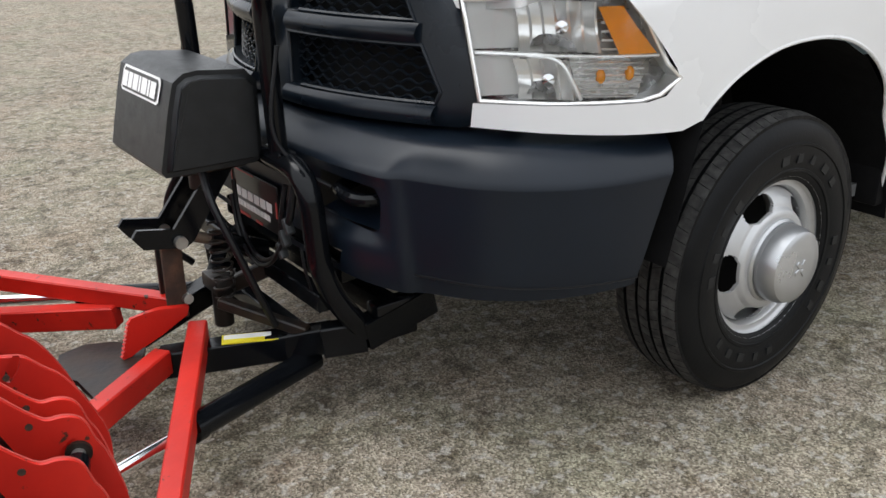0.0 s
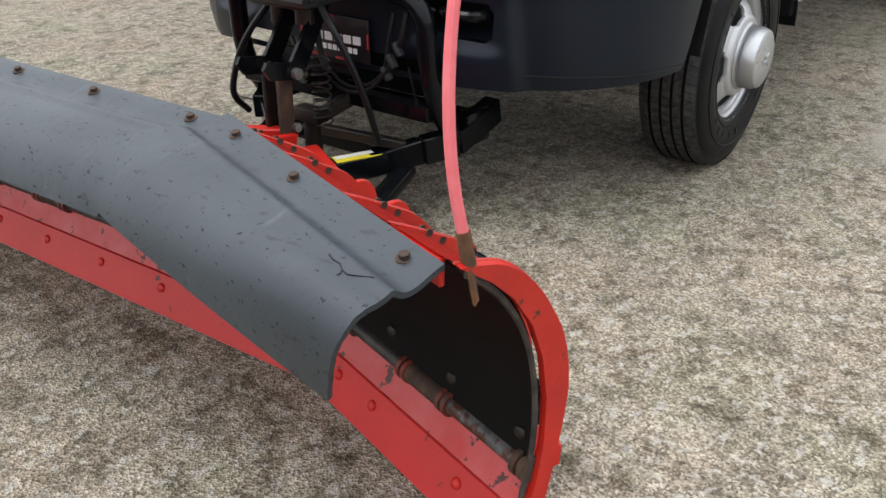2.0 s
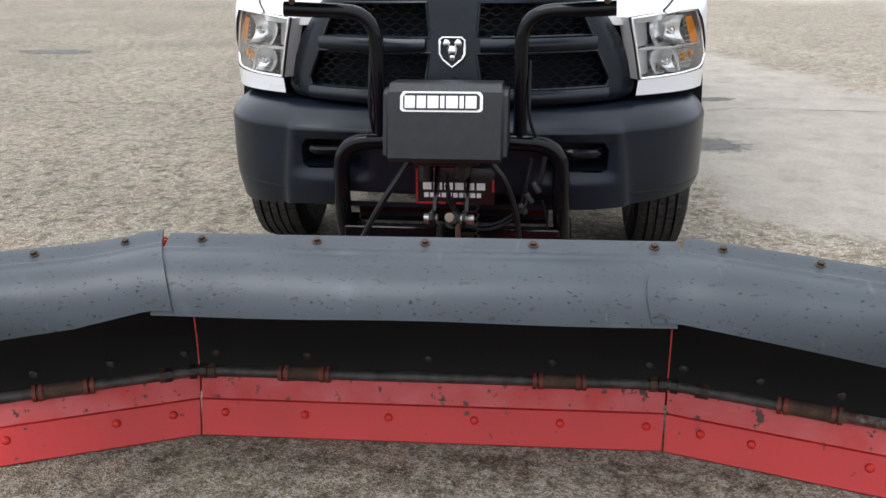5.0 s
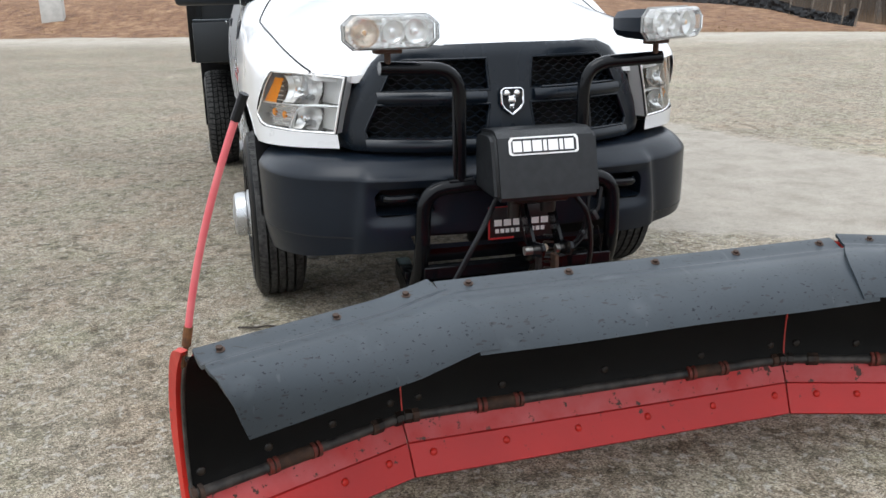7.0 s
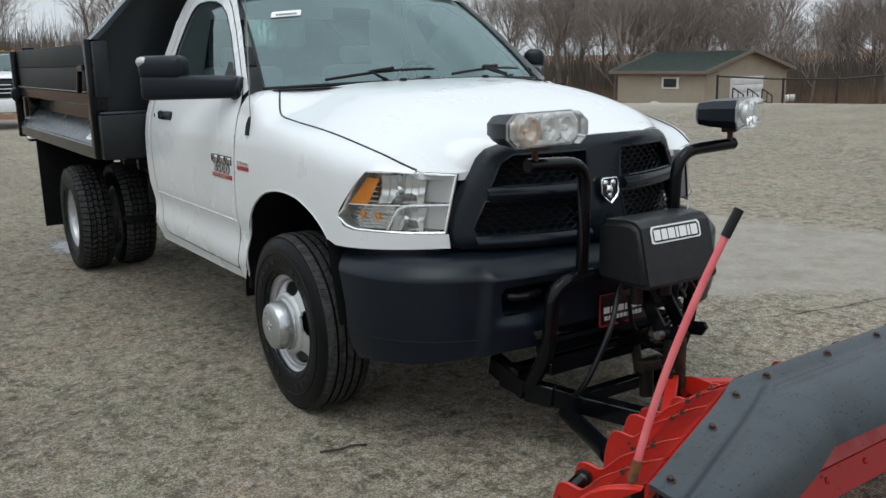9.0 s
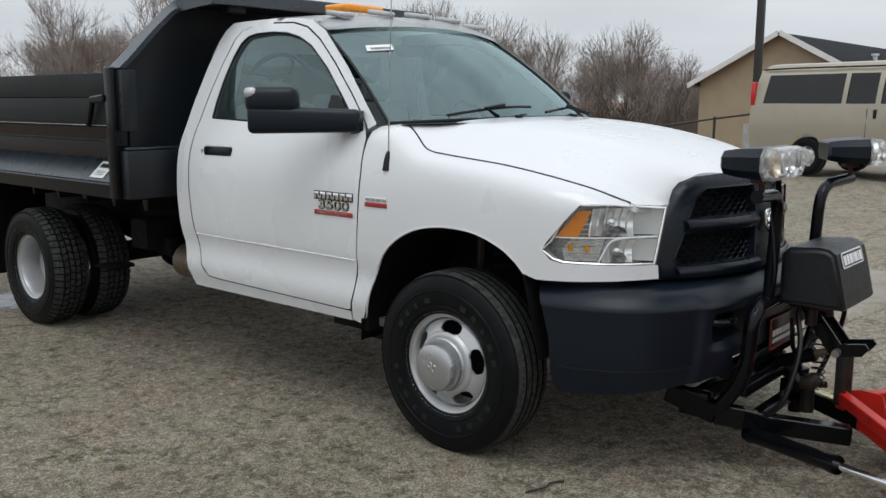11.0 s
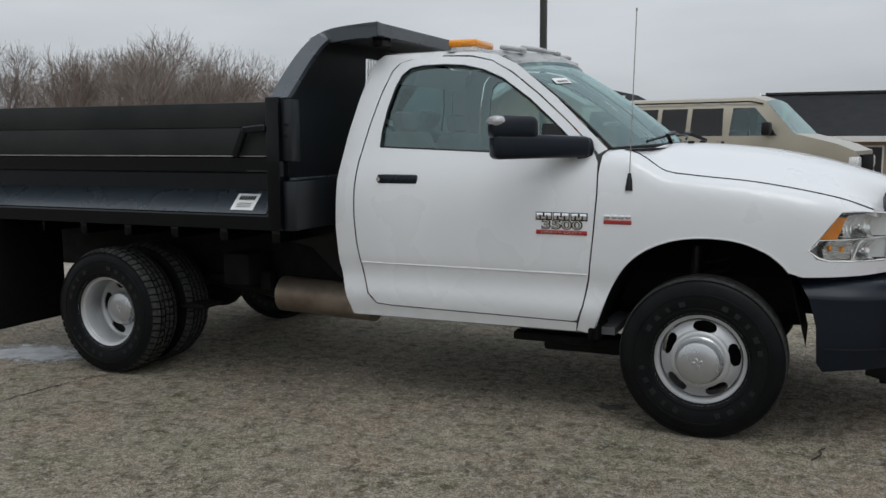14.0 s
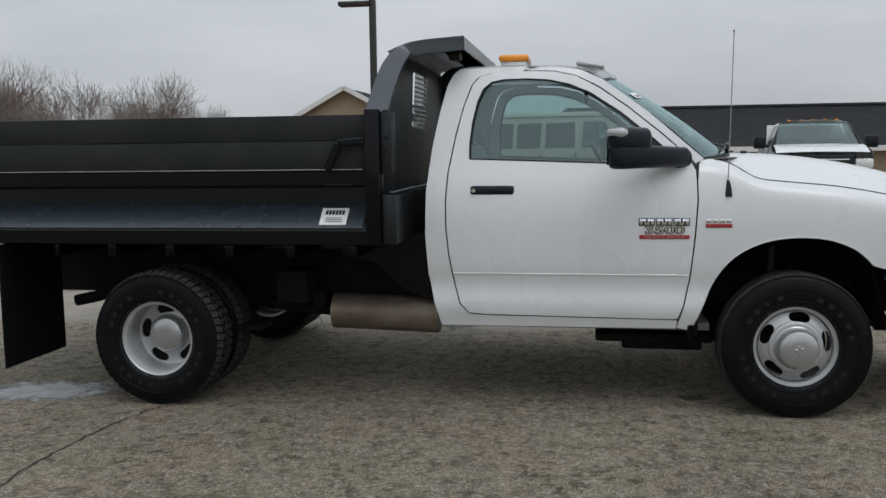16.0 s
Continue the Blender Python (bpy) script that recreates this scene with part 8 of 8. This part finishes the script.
box(q, (1.30, -0.2, 1.62), (1.32, 0.15, 1.86), 0, pose(0, 0, 0))
part("price_card", q, GREENP, van, "bright green card in the windshield")
q = bmesh.new()
box(q, (-2.9, -0.85, 0.40), (2.7, 0.85, 0.46), 0)
for x in (-1.6, -0.7, 0.2):
    box(q, (x, -0.75, 0.46), (x + 0.15, 0.75, 1.45), 0.04)
part("floor_and_seats", q, DASH, van)
van.matrix_basis = pose(-1.54, 13.80, ground_z(-1.95, 13.85), 0, 0, -11.0) @ Matrix.Diagonal((0.96, 1, 1, 1))

# far white pickups
def far_pickup():
    t = tagged(empty("pickup_truck"), "white pickup truck parked facing the lot", "truck", "parked white pickups")
    for s in (-1, 1):
        part("side", panel([(-4.2, 0.55), (-4.25, 1.35), (-2.2, 1.38), (-2.1, 1.9), (-0.95, 1.93), (-0.25, 1.42), (0.85, 1.28), (0.95, 0.5), (0.5, 0.45), (0.38, 0.8), (0.0, 0.98), (-0.38, 0.8), (-0.5, 0.45), (-3.1, 0.5), (-3.2, 0.8), (-3.5, 0.95), (-3.85, 0.8), (-3.95, 0.5)], lambda x, z: (x, s * (smooth_table(SIDE_Z, z) - 0.12 * max(0, x - 0.4) ** 2), z), 0.2, [[(-1.95, 1.42), (-1.9, 1.86), (-1.0, 1.87), (-0.45, 1.42)]]), WHITE, t)
        part("side_window", panel([(-1.95, 1.42), (-1.9, 1.86), (-1.0, 1.87), (-0.45, 1.42)], lambda x, z: (x, s * (smooth_table(SIDE_Z, z) - 0.01), z), 0.3), DGLASS, t)
        q = bmesh.new()
        box(q, (-0.62, s * 1.15 - 0.13, 1.35), (-0.45, s * 1.15 + 0.13, 1.62), 0.04)
        tube(q, [(-0.5, s * 0.95, 1.4), (-0.5, s * 1.08, 1.42)], 0.04, 6)
        part("mirror", q, MESH, t)
        q = bmesh.new()
        box(q, (0.78, s * 0.79 - 0.17, 0.93), (0.93, s * 0.79 + 0.17, 1.13), 0.03)
        part("headlight", q, SILVERPL, t)
        for x in (0.0, -3.5):
            w = new("wheel", TYRE)
            w.parent = t
            w.matrix_basis = pose(x, s * 0.86, 0.398)
            w = new("wheel_disc", front_disc)
            w.parent = t
            w.matrix_basis = pose(x, s * 0.86, 0.398, 0, 0, 0 if s > 0 else 180) @ Matrix.Diagonal((1, 0.8, 1, 1))
    q = bmesh.new()
    grid(q, 8, 10, lambda u, v: (-0.25 + 1.12 * u, 0.90 * (2 * v - 1), 1.43 + 0.02 * (1 - (2 * v - 1) ** 2) - 0.17 * u ** 2))
    part("hood", q, WHITE, t)
    q = bmesh.new()
    grid(q, 6, 10, lambda u, v: (-0.25 - 0.75 * u, (0.84 - 0.13 * u) * (2 * v - 1), 1.43 + 0.49 * u + 0.03 * (1 - (2 * v - 1) ** 2)))
    part("windshield", q, GLASS, t)
    q = bmesh.new()
    grid(q, 6, 10, lambda u, v: (-0.98 - 1.15 * u, 0.71 * (2 * v - 1), 1.93 + 0.05 * (1 - (2 * v - 1) ** 2) * (1 - 0.2 * u)))
    part("roof", q, WHITE, t)
    for y in (-0.5, -0.25, 0, 0.25, 0.5):
        q = bmesh.new()
        box(q, (-1.13, y - 0.035, 1.96), (-1.04, y + 0.035, 1.992), 0.012)
        part("clearance_light", q, AMBER, t)
    q = bmesh.new()
    box(q, (0.82, -0.60, 0.80), (0.96, 0.60, 1.22), 0.04)
    part("grille", q, GRILLE, t)
    for z in (0.90, 1.0, 1.1):
        q = bmesh.new()
        box(q, (0.95, -0.5, z), (0.985, 0.5, z + 0.03), 0.008)
        part("grille_bar", q, CHROME, t)
    q = bmesh.new()
    box(q, (0.70, -0.98, 0.42), (1.05, 0.98, 0.78), 0.08)
    part("bumper", q, WHITE, t)
    q = bmesh.new()
    box(q, (-1.05, -0.85, 1.0), (-0.35, 0.85, 1.40), 0.05)
    for y in (-0.42, 0.42):
        box(q, (-1.8, y - 0.26, 0.9), (-1.6, y + 0.26, 1.55), 0.05)
    part("dashboard_and_seats", q, DASH, t)
    q = bmesh.new()
    box(q, (-2.25, -0.9, 0.5), (-2.15, 0.9, 1.9), 0.02)
    part("cab_back", q, WHITE, t)
    return t


near_pickup = far_pickup()
near_pickup.matrix_basis = pose(3.75, 14.2, ground_z(3.75, 14.2), 0, 0, -97)
far_one = copy_thing(near_pickup, pose(-22.2, 0.74, ground_z(-22.2, 0.74), 0, 0, -12))

# bare winter trees
def grow(rng, height):
    """A bare broadleaf tree: a short trunk, rising limbs and forks on forks that fill a rounded crown with fine twigs."""
    trunk, crown = bmesh.new(), bmesh.new()
    share = (0.50, 0.25, 0.155, 0.100, 0.068)
    thick = (0.0120, 0.0047, 0.0024, 0.0014, 0.0010)

    def branch(p, d, level):
        length, r, n = height * share[level] * rng.uniform(0.8, 1.2), height * thick[level], (4, 4, 3, 2, 2)[level]
        pts, q, v = [p], p.copy(), d.copy()
        for k in range(n):
            v = (v + Vector((rng.uniform(-1, 1), rng.uniform(-1, 1), rng.uniform(-0.35, 0.75))) * (0.09 if level == 0 else 0.26)).normalized()
            q = q + v * length / n
            pts.append(q.copy())
        tube(trunk if level == 0 else crown, pts, r, (6, 4, 3, 3, 3)[level], False, r * (0.62 if level < 4 else 0.4))
        if level == 4:
            return
        many = (8, 5, 5, 5)[level]
        spin = rng.uniform(0, math.tau)
        for k in range(many):
            t = 1.0 if k < 2 else rng.uniform(0.42 if level == 0 else 0.3, 0.97)
            i = min(n - 1, int(t * n))
            s = pts[i].lerp(pts[i + 1], t * n - i)
            side = v.orthogonal().normalized()
            side.rotate(Matrix.Rotation(spin + k * 2.4 + rng.uniform(-0.4, 0.4), 3, v))
            open_by = radians(rng.uniform(14, 30) if k < 2 else rng.uniform(28, 50))
            branch(s, (v * math.cos(open_by) + side * math.sin(open_by) + Vector((0, 0, 0.26))).normalized(), level + 1)
    branch(Vector((0, 0, -0.2)), Vector((rng.uniform(-0.12, 0.12), rng.uniform(-0.12, 0.12), 1)).normalized(), 0)
    return finish("trunk", trunk, BARK, 60), finish("crown", crown, TWIG, 0)


rng = random.Random(7)
kinds = []
for k in range(6):
    tm, cm = grow(rng, 10.0 + 0.6 * k)
    t = tagged(empty("bare_tree"), "leafless grey-brown deciduous tree in the wood", "tree", "trees of the wood behind the lot")
    for nm, me in (("trunk", tm), ("crown", cm)):
        o = new(nm, me)
        o.parent = t
    kinds.append(t)
spots = []
for k in range(150):
    deg = rng.uniform(117, 190)
    if deg > 158 and k % 2:
        continue
    a, d = radians(deg), rng.uniform(72, 125)
    spots.append((d * math.cos(a), d * math.sin(a), rng.uniform(0.75, 1.1) * (1.0 + 0.27 * min(1, max(0, (deg - 122) / 12)) - 0.36 * min(1, max(0, (deg - 148) / 10)))))
for k in range(26):
    deg = rng.uniform(110.5, 118.5)
    a, d = radians(deg), rng.uniform(98, 118)
    spots.append((d * math.cos(a), d * math.sin(a), rng.uniform(0.5, 0.68) + 0.045 * (deg - 112)))
for k, (x, y, sc) in enumerate(spots):
    t = kinds[k] if k < len(kinds) else copy_thing(kinds[k % len(kinds)], Matrix.Identity(4))
    t.matrix_basis = pose(x, y, ground_z(x, y), 0, 0, rng.uniform(0, 360)) @ Matrix.Diagonal((sc * 1.1, sc * 1.1, sc, 1))
br = bmesh.new()
for k in range(52000):
    a = radians(rng.uniform(112, 190))
    d = rng.uniform(66, 118)
    x, y = d * math.cos(a), d * math.sin(a)
    if -44 < x < -31 and 41 < y < 60:
        continue
    z, h, w = ground_z(x, y), rng.uniform(0.4, 2.4) * (1 + 0.9 * (d > 80) * rng.random()), rng.uniform(0.012, 0.045)
    lean, tx, ty = Vector((rng.uniform(-0.5, 0.5), rng.uniform(-0.5, 0.5), h)), -math.sin(a) * w, math.cos(a) * w
    base = Vector((x, y, z - 0.05))
    v = [br.verts.new(base + Vector((-tx, -ty, 0))), br.verts.new(base + Vector((tx, ty, 0))), br.verts.new(base + lean)]
    br.faces.new(v)
thing("brush", br, BRUSH, "dry brown brush under the trees", "brush", kind="stuff", smooth=0)
sp = bmesh.new()
for k in range(40000):
    a, d = radians(rng.uniform(114, 190)), rng.uniform(84, 135)
    x, y = d * math.cos(a), d * math.sin(a)
    if a > 2.75 and k % 2:
        continue
    h, w = rng.uniform(2.0, 7.5) * rng.uniform(0.5, 1.0), rng.uniform(0.015, 0.05)
    tx, ty = -math.sin(a) * w, math.cos(a) * w
    base = Vector((x, y, ground_z(x, y) - 0.1))
    top_at = base + Vector((rng.uniform(-0.16, 0.16) * h, rng.uniform(-0.16, 0.16) * h, h))
    sp.faces.new((sp.verts.new(base + Vector((-tx, -ty, 0))), sp.verts.new(base + Vector((tx, ty, 0))), sp.verts.new(top_at)))
    fork = base.lerp(top_at, rng.uniform(0.3, 0.6))
    tip = fork + Vector((rng.uniform(-0.35, 0.35) * h, rng.uniform(-0.35, 0.35) * h, 0.45 * h))
    sp.faces.new((sp.verts.new(fork + Vector((-tx, -ty, 0)) * 0.6), sp.verts.new(fork + Vector((tx, ty, 0)) * 0.6), sp.verts.new(tip)))
thing("saplings", sp, SAPLING, "thicket of thin bare saplings between the trees", "thicket", kind="stuff", smooth=0)
gr = bmesh.new()
for k in range(9000):
    u = rng.uniform(0, 1)
    y = -30 + 55 * u
    x = -26.6 + 0.463 * y - rng.expovariate(0.35)
    z, h, w = ground_z(x, y), rng.uniform(0.03, 0.13), rng.uniform(0.006, 0.018)
    base = Vector((x, y, z - 0.01))
    f = [gr.verts.new(base + Vector((0, -w, 0))), gr.verts.new(base + Vector((0, w, 0))), gr.verts.new(base + Vector((rng.uniform(-0.2, 0.2), rng.uniform(-0.2, 0.2), h)))]
    gr.faces.new(f)
thing("dry_grass", gr, STRAW, "tufts of dry grass along the edge of the lot", "grass", kind="stuff", smooth=0)
wp = bmesh.new()
box(wp, (-34.3, -7.2, -0.1), (-33.5, -6.4, 1.3), 0.03)
thing("concrete_post", wp, PALE, "square white concrete post on the grass", "post")

# stains, cracks and litter on the lot
def soft_patch(name, color, rough, cover):
    """A film on the ground that thins out towards its edge, with a ragged outline."""
    m = mat(name, color, rough, 0, 0.35, 9.0)
    n, l = m.node_tree.nodes, m.node_tree.links
    out = next(x for x in n if x.type == "OUTPUT_MATERIAL")
    tc, split, grain = n.new("ShaderNodeTexCoord"), n.new("ShaderNodeSeparateXYZ"), n.new("ShaderNodeTexNoise")
    l.new(tc.outputs["Generated"], split.inputs[0])
    l.new(tc.outputs["Object"], grain.inputs["Vector"])
    grain.inputs["Scale"].default_value, grain.inputs["Detail"].default_value, grain.inputs["Roughness"].default_value = 9.0, 6.0, 0.68

    def calc(op, a, c, k=0.0, limit=False):
        x = n.new("ShaderNodeMath")
        x.operation, x.use_clamp = op, limit
        for i, v in enumerate((a, c, k)):
            if isinstance(v, (int, float)):
                x.inputs[i].default_value = v
            else:
                l.new(v, x.inputs[i])
        return x.outputs[0]

    dx, dy = calc("MULTIPLY_ADD", split.outputs["X"], 2.0, -1.0), calc("MULTIPLY_ADD", split.outputs["Y"], 2.0, -1.0)
    reach = calc("POWER", calc("ADD", calc("MULTIPLY", dx, dx), calc("MULTIPLY", dy, dy)), 0.5)
    amount = calc("MULTIPLY", calc("SUBTRACT", calc("MULTIPLY_ADD", grain.outputs["Fac"], 1.3, 0.10), reach), 3.2, 0.0, True)
    clear, blend = n.new("ShaderNodeBsdfTransparent"), n.new("ShaderNodeMixShader")
    l.new(calc("MULTIPLY", amount, cover), blend.inputs[0])
    l.new(clear.outputs[0], blend.inputs[1])
    l.new(n["Principled BSDF"].outputs[0], blend.inputs[2])
    l.new(blend.outputs[0], out.inputs[0])
    return m


STAIN = soft_patch("wet_stain", (0.085, 0.080, 0.072), 0.55, 0.78)
SALT = soft_patch("frosty_salt_patch", (0.42, 0.43, 0.44), 0.45, 0.85)
DEADWOOD = mat("dark_dead_wood", (0.040, 0.031, 0.026), 0.9, 0, 0.3, 30.0)
CRACK = mat("tar_crack", (0.035, 0.03, 0.026), 0.9)


def blot(x, y, rx, ry, turn, material, name, label):
    b = bmesh.new()
    pts = [b.verts.new((rx * math.cos(k * math.tau / 32), ry * math.sin(k * math.tau / 32), 0)) for k in range(32)]
    b.faces.new(pts)
    thing(name, b, material, label, "stain", kind="structure").matrix_basis = pose(x, y, ground_z(x, y) + 0.004, 0, 0, turn)


blot(-2.20, 1.50, 0.34, 0.45, -25, STAIN, "wet_stain", "dark wet stain on the pale part of the lot")
blot(-4.15, 1.88, 0.16, 0.30, 10, STAIN, "wet_stain", "small dark stain beside the crack in the lot")
blot(-7.65, -6.45, 0.35, 0.95, -8, STAIN, "wet_stain", "long dark wet stain on the lot")
blot(-0.50, -0.68, 0.13, 0.08, 20, STAIN, "wet_stain", "dark wet stain under the truck")
blot(-4.50, -0.99, 0.62, 0.36, 8, SALT, "salt_patch", "pale salt patch beside the rear tyre")


def crack(pts, w):
    b = bmesh.new()
    line = []
    for p, q in zip(pts, pts[1:]):
        n = max(2, int(math.dist(p, q) / 0.05))
        line += [(p[0] + (q[0] - p[0]) * k / n + random.gauss(0, 0.008), p[1] + (q[1] - p[1]) * k / n + random.gauss(0, 0.008)) for k in range(n)]
    rows = []
    for (x, y), (x2, y2) in zip(line, line[1:]):
        d = Vector((x2 - x, y2 - y)).normalized()
        ww = w * random.uniform(0.4, 1.3)
        rows.append((b.verts.new((x - d.y * ww, y + d.x * ww, ground_z(x, y) + 0.003)), b.verts.new((x + d.y * ww, y - d.x * ww, ground_z(x, y) + 0.003))))
    for a, c in zip(rows, rows[1:]):
        b.faces.new((a[0], a[1], c[1], c[0]))
    thing("crack", b, CRACK, "thin dark crack in the lot", "crack", kind="structure")


crack([(-3.62, -1.2), (-3.74, -1.65), (-3.76, -1.95), (-3.78, -2.25), (-3.72, -2.6), (-3.65, -3.4), (-3.7, -5.0)], 0.008)
crack([(0.44, 1.85), (0.48, 1.98), (0.58, 2.35), (0.64, 2.78), (0.78, 3.6), (0.92, 4.6)], 0.005)
crack([(-3.42, 1.0), (-3.40, 1.32), (-3.70, 2.01), (-3.64, 2.64), (-3.5, 4.2)], 0.006)
tg = bmesh.new()
tube(tg, curve_pts([(0.52, -1.13, 0.006), (0.56, -1.05, 0.012), (0.55, -1.0, 0.010), (0.575, -0.94, 0.006)], 4), 0.004, 6)
thing("twig", tg, DEADWOOD, "thin dead twig lying on the lot", "twig")


# panes and lenses face outwards
for ob in [o for o in scene.objects if o.type == "MESH" and o.parent and o.parent.name.split(".")[0] != "plow_light"]:
    mats_here = [m for m in ob.data.materials if m in (GLASS, SCREEN, DGLASS, LENS)]
    if not mats_here:
        continue
    fix = bmesh.new()
    fix.from_mesh(ob.data)
    mid = Vector((-1.2, 0, 1.2)) if ob.parent is not van else Vector((-0.5, 0, 1.0))
    wrong = [f for f in fix.faces if ob.data.materials[f.material_index] in mats_here and f.normal.dot(f.calc_center_median() - mid) < 0]
    bmesh.ops.reverse_faces(fix, faces=wrong)
    fix.to_mesh(ob.data)
    fix.free()
